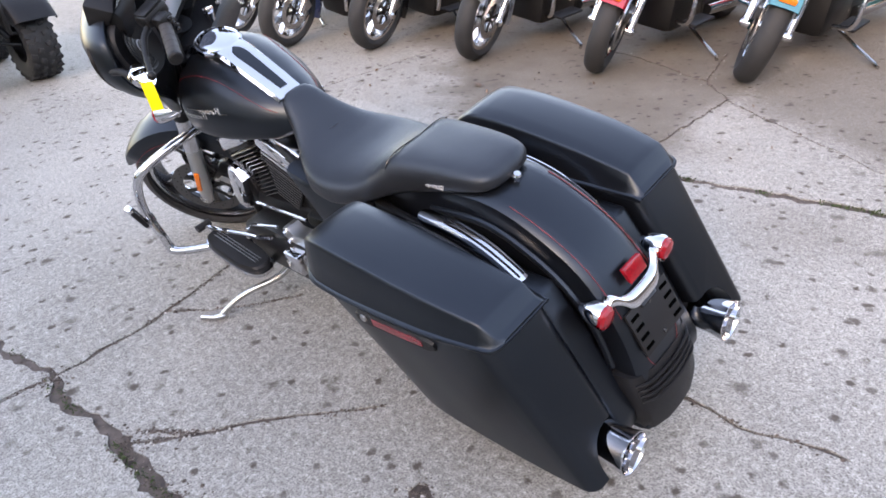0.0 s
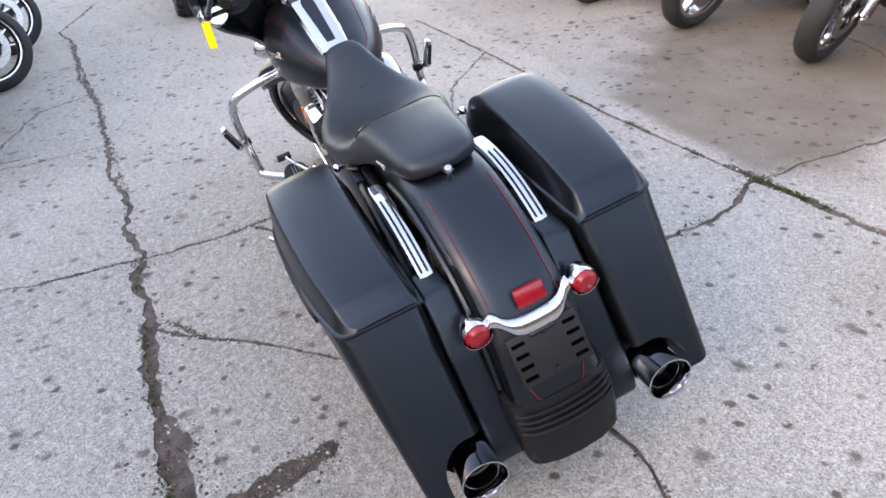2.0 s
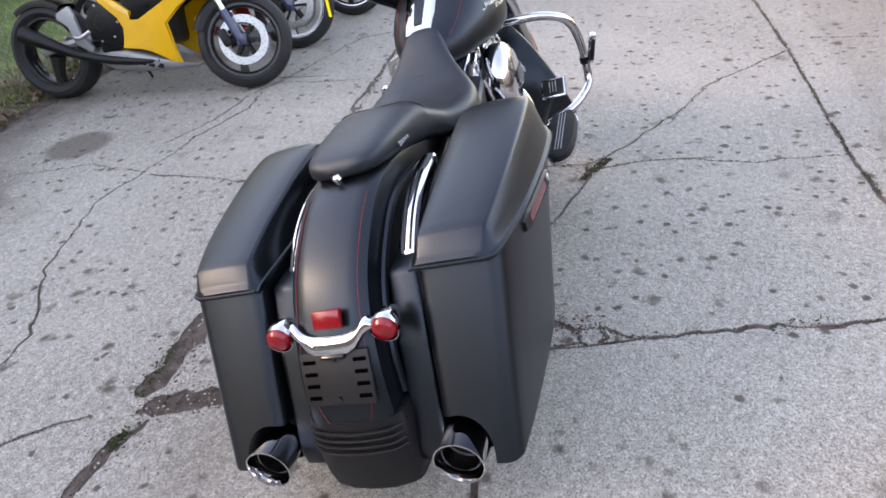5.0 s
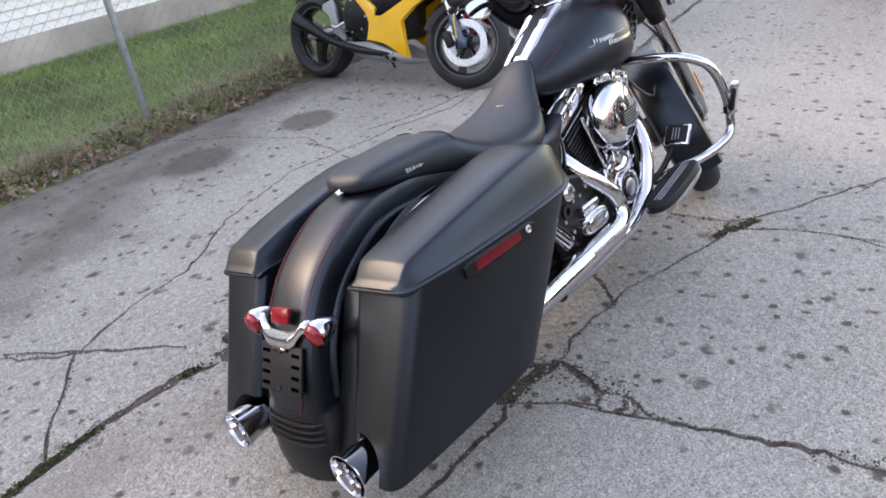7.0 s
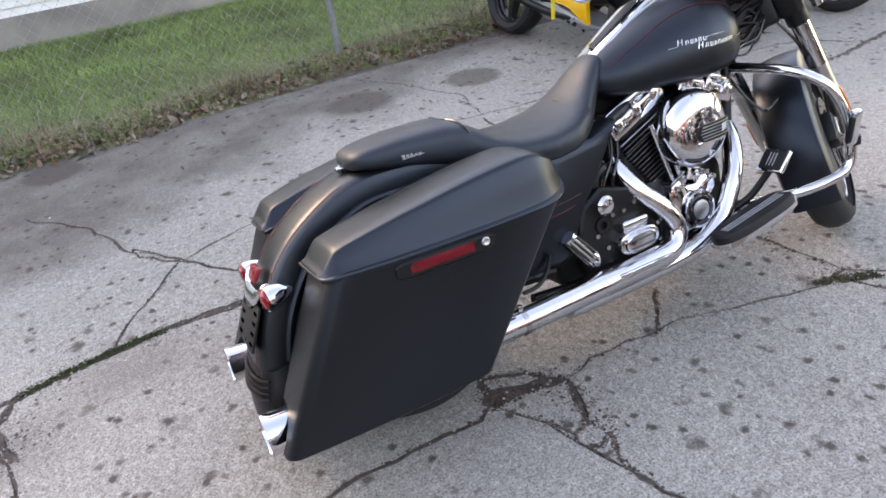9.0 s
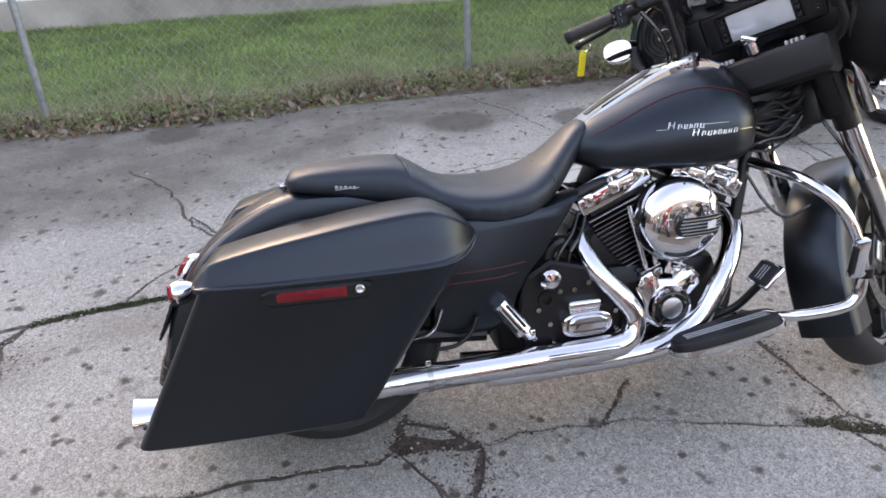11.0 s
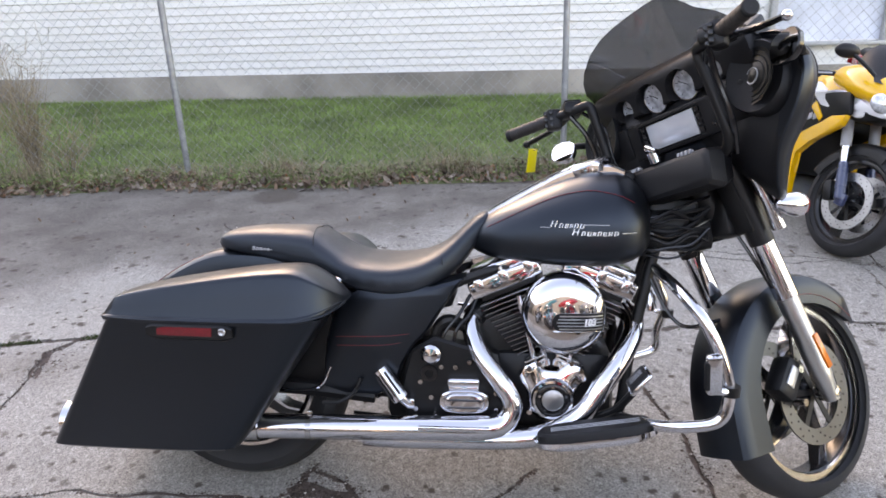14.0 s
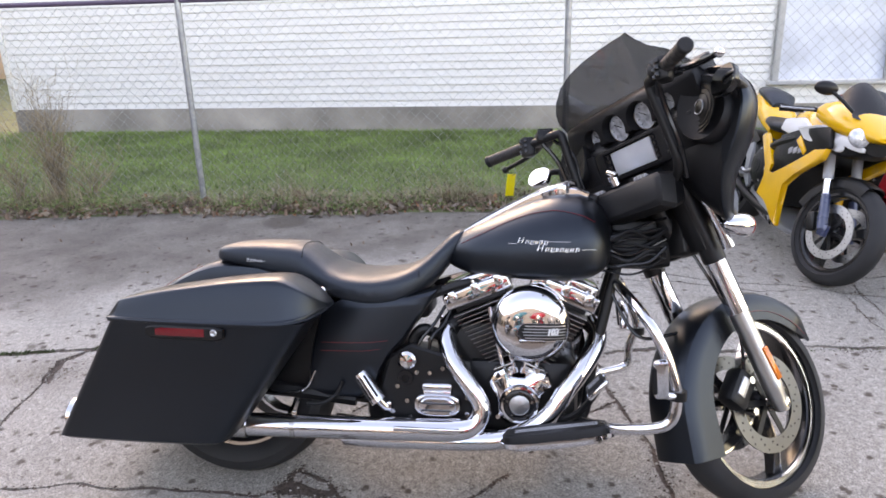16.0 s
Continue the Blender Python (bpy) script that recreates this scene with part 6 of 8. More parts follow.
# primary side
bm, rings = nb(), []
o = [(0.56, 0.27), (0.58, 0.235), (0.70, 0.225), (1.00, 0.225), (1.06, 0.25), (1.08, 0.31), (1.06, 0.37), (0.99, 0.40), (0.70, 0.40), (0.59, 0.385), (0.555, 0.33)]
for y, k in ((0.10, 1.0), (0.185, 1.0), (0.202, 0.95), (0.208, 0.85)):
    rings.append([Vector((0.82 + (x - 0.82) * k, y, 0.315 + (z - 0.315) * k)) for x, z in o])
loft(bm, rings)
ep("primary_cover", bm, M_BLACK)
bm = nb()
lathe(bm, (0.68, 0.20, 0.31), (0, 1, 0), [(0.065, 0), (0.062, 0.012), (0.05, 0.016), (0.001, 0.017)], n=30)
ep("derby_cover", bm, M_CHROME)
bm = nb()
box(bm, (0.725, 0.222, 0.345), (0.080, 0.055, 0.078), 0.010)
ep("starter_cover", bm, M_CHROME)
bm, rings = nb(), []
for y, k in ((0.155, 1.0), (0.196, 1.0), (0.204, 0.94)):
    o = [(0.790, 0.405), (0.785, 0.440), (0.755, 0.448), (0.73, 0.432), (0.66, 0.432), (0.63, 0.448), (0.605, 0.435), (0.605, 0.385), (0.64, 0.365), (0.75, 0.375)]
    rings.append([Vector((0.70 + (x - 0.70) * k, y, 0.41 + (z - 0.41) * k)) for x, z in o])
loft(bm, rings)
ep("inner_primary", bm, M_ALU)
for x, z in ((0.772, 0.428), (0.765, 0.395), (0.622, 0.42), (0.625, 0.395)):
    bm = nb()
    cyl(bm, (x, 0.20, z), (x, 0.214, z), 0.010, 0.008, n=12)
    ep("primary_bolt", bm, M_CHROME)
bm, rings = nb(), []
for y, k in ((0.085, 1.0), (0.135, 1.0), (0.150, 0.9), (0.156, 0.7)):
    o = [(1.035, 0.515), (1.060, 0.555), (1.100, 0.560), (1.125, 0.525), (1.150, 0.42), (1.145, 0.385), (1.105, 0.375), (1.080, 0.395)]
    rings.append([Vector((1.095 + (x - 1.095) * k, y, 0.47 + (z - 0.47) * k)) for x, z in o])
loft(bm, rings)
ep("horn_cover", bm, M_CHROME, "chrome teardrop horn cover")
bm = nb()
tube(bm, [(0.94, 0.175, 0.475), (0.64, 0.185, 0.505)], 0.0055, n=8, sub=0)
ep("clutch_cable", bm, M_CHROME)

# exhaust headers
PIPES = new("exhaust_header")
PIPES.parent = BIKE
PIPES["label"] = "chrome exhaust headers with heat shields"
bm = nb()
tube(bm, [(0.752, -0.040, 0.548), (0.722, -0.066, 0.540), (0.702, -0.100, 0.512), (0.728, -0.152, 0.445), (0.786, -0.184, 0.372), (0.820, -0.190, 0.308), (0.798, -0.197, 0.258), (0.735, -0.205, 0.243), (0.60, -0.208, 0.240), (0.40, -0.212, 0.238), (0.10, -0.215, 0.236)], lambda t: 0.0285 + 0.007 * min(1.0, max(0.0, (t - 0.45) * 4)), n=20)
part("rear_header", bm, M_CHROME, PIPES)
bm = nb()
tube(bm, [(1.145, -0.01, 0.545), (1.166, -0.045, 0.520), (1.160, -0.085, 0.485), (1.122, -0.135, 0.432), (1.075, -0.168, 0.372), (1.012, -0.182, 0.282), (0.93, -0.188, 0.230), (0.82, -0.196, 0.210), (0.55, -0.195, 0.203), (0.40, -0.2, 0.208)], lambda t: 0.0295, n=20)
part("front_header", bm, M_CHROME, PIPES)
bm = nb()
cyl(bm, (0.255, -0.214, 0.236), (0.240, -0.214, 0.236), 0.037, n=20)
box(bm, (0.247, -0.214, 0.275), (0.014, 0.012, 0.02), 0.002)
part("clamp", bm, M_DULLCHROME, PIPES)
bm = nb()
box(bm, (0.66, -0.235, 0.252), (0.20, 0.02, 0.014), 0.004)
part("shield_lip", bm, M_CHROME, PIPES)
bm = nb()
tube(bm, [(0.770, -0.03, 0.565), (0.735, -0.055, 0.555), (0.706, -0.086, 0.530)], 0.034, n=16)
tube(bm, [(0.69, -0.09, 0.50), (0.64, -0.12, 0.53), (0.61, -0.12, 0.51), (0.60, -0.12, 0.47)], 0.018, n=10)
part("port_flange", bm, M_BLACK, PIPES)

# foot controls
for s in (-1, 1):
    fb = new("floorboard")
    fb.parent = BIKE
    fb["label"] = "black rubber floorboard with a chrome edge"
    tilt = Matrix.Translation((1.04, s * 0.27, 0.268 if s < 0 else 0.30)) @ Matrix.Rotation(radians(-9), 4, "Y") @ Matrix.Rotation(s * radians(4), 4, "X")

    def outline(k, n=26):
        out = []
        for i in range(n):
            a = 2 * math.pi * i / n
            x, y = 0.155 * math.copysign(abs(math.cos(a)) ** 0.62, math.cos(a)), 0.056 * math.copysign(abs(math.sin(a)) ** 0.75, math.sin(a))
            if y * s < 0:
                y *= 0.9
            out.append((x * k, y * k))
        return out

    bm = nb()
    loft(bm, [[tilt @ Vector((x, y, z)) for x, y in outline(k)] for z, k in ((-0.024, 0.96), (-0.016, 1.045), (-0.002, 1.045))])
    part("pan", bm, M_CHROME, fb)
    bm = nb()
    loft(bm, [[tilt @ Vector((x, y, z)) for x, y in outline(k)] for z, k in ((-0.006, 0.985), (0.014, 0.985), (0.021, 0.93))])
    part("pad", bm, M_PAD, fb)
    for k in range(3):
        bm = nb()
        tube(bm, [tilt @ Vector((-0.115, s * (0.012 - 0.011 * k), 0.0205)), tilt @ Vector((0.12, s * (0.012 - 0.011 * k), 0.0205))], 0.0022, n=6, sub=0)
        part("pad_rib", bm, M_FIN if s > 0 else M_GREYMARK, fb)
    bm = nb()
    tube(bm, [(0.95, s * 0.12, 0.24), (0.96, s * 0.2, 0.24), (0.96, s * 0.25, 0.245)], 0.012, n=8)
    part("bracket", bm, M_BLACK, fb)
    bm = nb()
    tube(bm, [(1.12, s * 0.12, 0.25), (1.12, s * 0.2, 0.26), (1.12, s * 0.25, 0.27)], 0.012, n=8)
    part("bracket", bm, M_BLACK, fb)
pedal = new("brake_pedal")
pedal.parent = BIKE
pedal["label"] = "brake pedal with a ribbed rubber pad"
pmx = Matrix.Translation((1.152, -0.262, 0.412)) @ Matrix.Rotation(radians(-48), 4, "Y")
bm = nb()
box(bm, (0, 0, 0), (0.075, 0.092, 0.014), 0.006, None)
move(bm, pmx)
part("plate", bm, M_CHROME, pedal)
bm = nb()
box(bm, (0, 0, 0.008), (0.062, 0.078, 0.010), 0.005, None)
move(bm, pmx)
part("pad", bm, M_PAD, pedal)
for k in range(3):
    bm = nb()
    box(bm, (0, -0.011 + 0.011 * k, 0.0138), (0.042, 0.003, 0.002), 0.0005, None)
    move(bm, pmx)
    part("pad_rib", bm, M_GREYMARK, pedal)
bm = nb()
tube(bm, [(1.155, -0.255, 0.40), (1.135, -0.235, 0.36), (1.10, -0.21, 0.31), (1.05, -0.18, 0.275)], 0.011, n=8)
part("arm", bm, M_BLACK, pedal)
shift = new("shift_lever")
shift.parent = BIKE
shift["label"] = "heel and toe shift lever with chrome rod"
bm = nb()
tube(bm, [(1.19, 0.285, 0.375), (1.14, 0.26, 0.35), (1.05, 0.225, 0.34), (0.97, 0.215, 0.345), (0.86, 0.22, 0.385)], 0.008, n=8)
tube(bm, [(1.02, 0.215, 0.37), (0.93, 0.215, 0.41), (0.82, 0.20, 0.43)], 0.005, n=8)
part("lever", bm, M_CHROME, shift)
bm = nb()
cyl(bm, (1.192, 0.262, 0.374), (1.192, 0.315, 0.374), 0.0135, n=12)
part("toe_peg", bm, M_PAD, shift)
stand = new("side_stand")
stand.parent = BIKE
stand["label"] = "deployed chrome side stand"
inv = LEANED.inverted()
bm = nb()
tube(bm, [(0.93, 0.16, 0.20), (0.96, 0.22, 0.17), inv @ Vector((1.02, 0.36, 0.085)), inv @ Vector((1.06, 0.44, 0.03))], lambda t: 0.013 - 0.003 * t, n=12)
part("leg", bm, M_DULLCHROME, stand)
bm = nb()
tube(bm, [inv @ Vector((1.05, 0.43, 0.022)), inv @ Vector((1.085, 0.455, 0.012)), inv @ Vector((1.13, 0.485, 0.012))], 0.0115, n=10, sub=4)
part("foot", bm, M_DULLCHROME, stand)
peg = new("passenger_peg")
peg.parent = BIKE
peg["label"] = "folded chrome passenger peg"
bm = nb()
cyl(bm, (0.448, -0.185, 0.402), (0.508, -0.195, 0.320), 0.022, 0.025, n=18)
part("tube", bm, M_CHROME, peg)
for k in range(3):
    bm = nb()
    tube(bm, [(0.440 + 0.012 * k, -0.207, 0.385 + 0.008 * k), (0.484 + 0.012 * k, -0.217, 0.325 + 0.008 * k)], 0.0035, n=6, sub=0)
    part("groove", bm, M_PAD, peg)
bm = nb()
cyl(bm, (0.508, -0.190, 0.322), (0.525, -0.180, 0.298), 0.014, n=12)
box(bm, (0.53, -0.17, 0.30), (0.03, 0.03, 0.03), 0.005)
part("clevis", bm, M_CHROME, peg)

# engine guard with highway pegs
guard = new("engine_guard")
guard.parent = BIKE
guard["label"] = "chrome tubular engine guard"
for s in (-1, 1):
    bm = nb()
    wide = 0.030 if s > 0 else 0.0
    tube(bm, [(1.218, s * 0.02, 0.676), (1.224, s * 0.12, 0.672), (1.238, s * 0.25, 0.660), (1.264, s * (0.322 + wide), 0.630), (1.292, s * (0.352 + wide), 0.590), (1.322, s * (0.364 + wide), 0.525), (1.346, s * (0.366 + wide), 0.450), (1.350 - wide, s * (0.364 + wide), 0.395 - wide), (1.337 - 0.6 * wide, s * (0.362 + wide), 0.352 - 1.2 * wide), (1.295, s * (0.352 + wide), 0.328 - 1.2 * wide), (1.20, s * 0.305, 0.305 - 0.6 * wide), (1.13, s * 0.20, 0.280), (1.10, s * 0.13, 0.265)], 0.0155, n=16)
    part("hoop", bm, M_CHROME, guard)
    hp = new("highway_peg")
    hp.parent = guard
    bm = nb()
    cyl(bm, (1.353, s * (0.366 + wide), 0.415), (1.353, s * (0.367 + wide), 0.440), 0.023, n=16)
    part("clamp", bm, M_BLACK, hp)
    bm = nb()
    tube(bm, [(1.350, s * (0.372 + wide), 0.43), (1.328, s * (0.386 + wide), 0.430), (1.308, s * (0.392 + wide), 0.440)], 0.010, n=10)
    part("peg_arm", bm, M_CHROME, hp)
    bm = nb()
    lean = Matrix.Rotation(s * radians(-17), 4, "X") @ Matrix.Rotation(radians(-6), 4, "Y")
    box(bm, (1.302, s * (0.406 + wide), 0.480), (0.038, 0.026, 0.112), 0.009, lean)
    part("peg", bm, M_CHROME, hp)
    bm = nb()
    box(bm, (1.287, s * (0.410 + wide), 0.478), (0.018, 0.016, 0.084), 0.006, lean)
    part("rubber", bm, M_PAD, hp)

# ---- front end, turned to the left ----
AX = Vector((1.618, 0, 0.306))
wheel(BIKE, STEER @ Matrix.Translation(AX), "front_wheel", 0.308, 0.128, 0.246, 5, lip_w=0.017, sweep=-0.3, spoke_w=0.017)
for s in (-1, 1):
    brake_disc(BIKE, STEER @ Matrix.Translation(AX + Vector((0, s * 0.073, 0))), 0.148, steel=M_DISCDARK)
bm = nb()
fender_arc(bm, AX, 0.342, radians(35), radians(205.5), lambda t: 0.082 * (0.55 + 0.45 * min(1.0, t * 9)) if t < 0.11 else 0.082, lambda t: (0.075 + 0.05 * t) * min(1.0, 0.35 + t * 6), n=36, straight=radians(186))
ff = bp("front_fender", bm, M_PAINT, "satin black wrapped front fender", steer=True)
for s in (-1, 1):
    bm = nb()
    tube(bm, [AX + Vector((math.cos(a), 0, math.sin(a))) * (0.347 - 0.062 - 0.02 * k / 12) + Vector((0, s * 0.0832, 0)) for k, a in enumerate(radians(46 + 10 * j) for j in range(8))], 0.0011, n=5, sub=3)
    part("pinstripe", bm, M_STRIPE, ff, "thin dark red pinstripe")
RAKE = Vector((-math.sin(radians(24.8)), 0, math.cos(radians(24.8))))
for s in (-1, 1):
    fork = new("fork_leg")
    fork.parent = BIKE
    fork["label"] = "satin silver fork leg under a chrome slider cover"
    fork.matrix_local = STEER
    b0 = AX + Vector((-0.002, s * 0.125, -0.01))
    bm = nb()
    tube(bm, [b0 - RAKE * 0.01, b0 + RAKE * 0.05, b0 + RAKE * 0.10, b0 + RAKE * 0.20, b0 + RAKE * 0.33], lambda t: 0.020 + 0.009 * min(1.0, t * 3.0), n=22)
    part("lower_leg", bm, M_GREYLEG, fork)
    bm = nb()
    cyl(bm, b0 + RAKE * 0.31, b0 + RAKE * 0.48, 0.0315, n=24)
    part("slider_cover", bm, M_CHROME, fork)
    bm = nb()
    cyl(bm, b0 + RAKE * 0.475, b0 + RAKE * 0.76, 0.0345, n=24)
    part("upper_cover", bm, M_BLACK, fork)
    bm = nb()
    lathe(bm, AX + Vector((0, s * 0.11, 0)), (0, s, 0), [(0.026, -0.02), (0.026, 0.02), (0.020, 0.03), (0.012, 0.031), (0.012, 0.038), (0.001, 0.039)], n=20)
    part("axle_end", bm, M_DULLCHROME, fork)
    bm = nb()
    box(bm, b0 + RAKE * 0.140 + Vector((0.006, s * 0.030, 0)), (0.020, 0.010, 0.105), 0.004, Matrix.Rotation(radians(-27.5), 4, "Y"))
    part("side_reflector", bm, M_ORANGE, fork, "amber side reflector")
    cal = new("brake_caliper")
    cal.parent = BIKE
    cal.matrix_local = STEER
    cal["label"] = "black brake caliper with a silver badge"
    bm = nb()
    mc = Matrix.Rotation(radians(35), 4, "Y")
    box(bm, AX + Vector((-0.128, s * 0.080, 0.045)), (0.075, 0.062, 0.115), 0.016, mc)
    part("body", bm, M_BLACK, cal)
    bm = nb()
    box(bm, AX + Vector((-0.133, s * 0.113, 0.052)), (0.030, 0.006, 0.060), 0.003, mc)
    part("badge", bm, M_ALU, cal)
    for dz in (-0.05, 0.04):
        bm = nb()
        cyl(bm, AX + Vector((-0.10, s * 0.085, 0.03 + dz)), AX + Vector((-0.10, s * 0.118, 0.03 + dz)), 0.011, n=10)
        part("bolt", bm, M_DULLCHROME, cal)
    bm = nb()
    tube(bm, [AX + Vector((-0.11, s * 0.10, 0.10)), AX + Vector((-0.13, s * 0.115, 0.22)), AX + Vector((-0.20, s * 0.10, 0.36)), AX + Vector((-0.24, s * 0.06, 0.48))], 0.005, n=7)
    part("brake_hose", bm, M_GLOSS, cal)

# fairing
FAIR = new("fairing")
FAIR.parent = BIKE
FAIR["label"] = "satin black batwing fairing with dash, speakers and gauges"
FAIR.matrix_local = STEER_TOP


def fp(name, bm, material, label="", sharp=35, parent=None):
    return part(name, bm, material, parent or FAIR, label, sharp)


# rear edge of the batwing: half outline in y, z with its x
HALF = spline([(1.300, 0.0, 1.236), (1.296, 0.14, 1.234), (1.285, 0.26, 1.222), (1.272, 0.345, 1.200), (1.266, 0.384, 1.160), (1.272, 0.402, 1.090), (1.272, 0.372, 1.005), (1.274, 0.310, 0.918), (1.303, 0.268, 0.842), (1.345, 0.232, 0.808), (1.400, 0.185, 0.814), (1.440, 0.142, 0.852), (1.455, 0.10, 0.887), (1.460, 0.0, 0.897)], 5)
EDGE = HALF + [Vector((p.x, -p.y, p.z)) for p in reversed(HALF[1:-1])]


def edge_ring(k, dx, kz=None):
    c = Vector((0, 0, 1.07))
    kz = k if kz is None else kz
    out = []
    for p in EDGE:
        low = max(0.0, (0.95 - p.z) / 0.14)
        kk = k + (1 - k) * 0.35 * low if k < 1 else k
        out.append(Vector((p.x + dx * (1 - 0.45 * low), p.y * kk, c.z + (p.z - c.z) * (kz + (1 - kz) * 0.5 * low))))
    return out


bm = nb()
loft(bm, [edge_ring(0.965, 0.004), edge_ring(0.985, -0.006), edge_ring(1.0, -0.004), edge_ring(1.008, 0.008), edge_ring(1.006, 0.024), edge_ring(0.975, 0.055), edge_ring(0.91, 0.092), edge_ring(0.80, 0.130), edge_ring(0.64, 0.165), edge_ring(0.42, 0.190), edge_ring(0.18, 0.200)])
fp("outer_shell", bm, M_PAINT, "satin black outer fairing shell", 50)
bm = nb()
loft(bm, [edge_ring(0.99, 0.010), edge_ring(0.962, 0.004), edge_ring(0.93, 0.006), edge_ring(0.86, 0.006), edge_ring(0.70, -0.008), edge_ring(0.5, -0.01), edge_ring(0.2, 0.0)])
inner = fp("inner_fairing", bm, M_PLASTIC, "textured black inner fairing", 50)
for s in (-1, 1):
    # speaker pod, speaker
    sp = new("speaker")
    sp.parent = FAIR
    o, d = Vector((1.256, s * 0.285, 1.100)), Vector((-1, -s * 0.22, 0.10)).normalized()
    bm = nb()
    u, w = axes_for(d)
    rings = []
    for h, k in ((-0.075, 1.12), (-0.01, 1.06), (0.008, 1.03), (0.014, 0.98), (0.012, 0.93)):
        rings.append([o + d * h + k * (0.075 * math.cos(a) * Vector((0.2, s, 0)).normalized() + 0.092 * math.sin(a) * Vector((0.08, 0, 1)).normalized()) for a in (2 * math.pi * i / 44 for i in range(44))])
    loft(bm, rings)
    part("ring", bm, M_PLASTIC, sp)
    bm = nb()
    lathe(bm, o, d, [(0.072, 0.016), (0.066, 0.0135), (0.05, 0.0135), (0.030, 0.0135), (0.022, 0.016), (0.014, 0.019), (0.001, 0.020)], n=40)
    part("cone", bm, M_BLACK, sp)
    for rr in (0.022, 0.036, 0.05, 0.062):
        bm = nb()
        lathe(bm, o, d, [(rr, 0.0145), (rr + 0.0012, 0.0165), (rr + 0.0024, 0.0145)], n=36)
        part("grille_ring", bm, M_BLACK, sp)
    bm = nb()
    lathe(bm, o, d, [(0.020, 0.0155), (0.0212, 0.0185), (0.0200, 0.0195), (0.018, 0.0190)], n=30)
    part("tweeter_ring", bm, M_GALV, sp)
# dash panel with deep round wells
DASH = Matrix.Translation((1.236, 0, 1.160)) @ Matrix.Rotation(radians(-20), 4, "Y")
bm = nb()
prism(bm, [(0.0, -0.052), (0.0, 0.050), (0.012, 0.074), (0.10, 0.098), (0.12, -0.06)], -0.29, 0.29, 0.010)
for v in bm.verts:
    if abs(v.co.y) > 0.2:
        v.co.z = v.co.z - 0.10 * (abs(v.co.y) - 0.2) if v.co.z > 0 else v.co.z + 0.25 * (abs(v.co.y) - 0.2)
move(bm, DASH)
dash = fp("dash", bm, M_PLASTIC)
WELLS = ((-0.160, 0.034), (-0.050, 0.047), (0.066, 0.047), (0.172, 0.034))
gd = (DASH.to_3x3() @ Vector((-1, 0, 0))).normalized()
c = nb()
for y, r in WELLS:
    cyl(c, DASH @ Vector((0.034, y, -0.003)), DASH @ Vector((-0.05, y, -0.003)), r, r * 1.12, n=40)
cut(dash, c)
for y, r in WELLS:
    g = new("gauge")
    g.parent = FAIR
    o = DASH @ Vector((0.0, y, -0.003))
    bm = nb()
    lathe(bm, o, gd, [(r * 0.98, -0.034), (r * 0.90, -0.027), (r * 0.86, -0.0275), (r * 0.85, -0.034)], n=40)
    part("bezel", bm, M_CHROME, g)
    bm = nb()
    lathe(bm, o, gd, [(r * 0.87, -0.0325), (r * 0.4, -0.0325), (0.0005, -0.0325)], n=36)
    part("face", bm, M_FACE, g, "pale gauge face")
    bm = nb()
    box(bm, DASH @ Vector((0.0315, y + r * 0.18, r * 0.1)), (0.001, r * 0.7, 0.002), 0, DASH.to_3x3().to_4x4() @ Matrix.Rotation(0.6, 4, "X"))
    part("needle", bm, M_GLOSS, g)
    for k in range(9):
        a = radians(-40 + 260 * k / 8)
        bm = nb()
        box(bm, DASH @ Vector((0.0318, y + r * 0.70 * math.cos(a), -0.003 + r * 0.70 * math.sin(a))), (0.0006, r * 0.16, 0.0016), 0, DASH.to_3x3().to_4x4() @ Matrix.Rotation(a, 4, "X"))
        part("scale_mark", bm, M_GLOSS, g)
nav = new("display")
nav.parent = FAIR
nav["label"] = "rectangular display in a black surround"
NAV = Matrix.Translation((1.243, 0.0, 1.055)) @ Matrix.Rotation(radians(-17), 4, "Y")
bm = nb()
prism(bm, [(0.0, -0.058), (0.0, 0.048), (0.09, 0.048), (0.09, -0.058)], -0.165, 0.165, 0.008)
move(bm, NAV)
sur = part("surround", bm, M_PLASTIC, nav)
c = nb()
box(c, (0.0, 0.006, -0.005), (0.022, 0.232, 0.084), 0.004)
move(c, NAV)
cut(sur, c)
bm = nb()
box(bm, (0.008, 0.006, -0.005), (0.006, 0.176, 0.074), 0.002)
move(bm, NAV)
part("glass", bm, M_SCREEN, nav, "pale glossy display glass")
for s in (-1, 1):
    for k in range(4):
        bm = nb()
        box(bm, (0.006, 0.006 + s * 0.102, -0.033 + 0.019 * k), (0.008, 0.014, 0.014), 0.002)
        move(bm, NAV)
        part("button", bm, M_GLOSS, nav)
for s in (-1, 1):
    bm = nb()
    prism(bm, [(0.004, -0.050), (0.004, 0.050), (0.08, 0.05), (0.08, -0.04)], s * 0.169, s * 0.255, 0.008)
    move(bm, NAV)
    fp("side_pocket", bm, M_PLASTIC)
bm = nb()
lathe(bm, NAV @ Vector((0.0, -0.145, -0.030)), NAV.to_3x3() @ Vector((-1, 0, 0)), [(0.009, 0.0), (0.009, 0.003), (0.004, 0.003), (0.001, 0.001)], n=16)
fp("socket", bm, M_GLOSS)
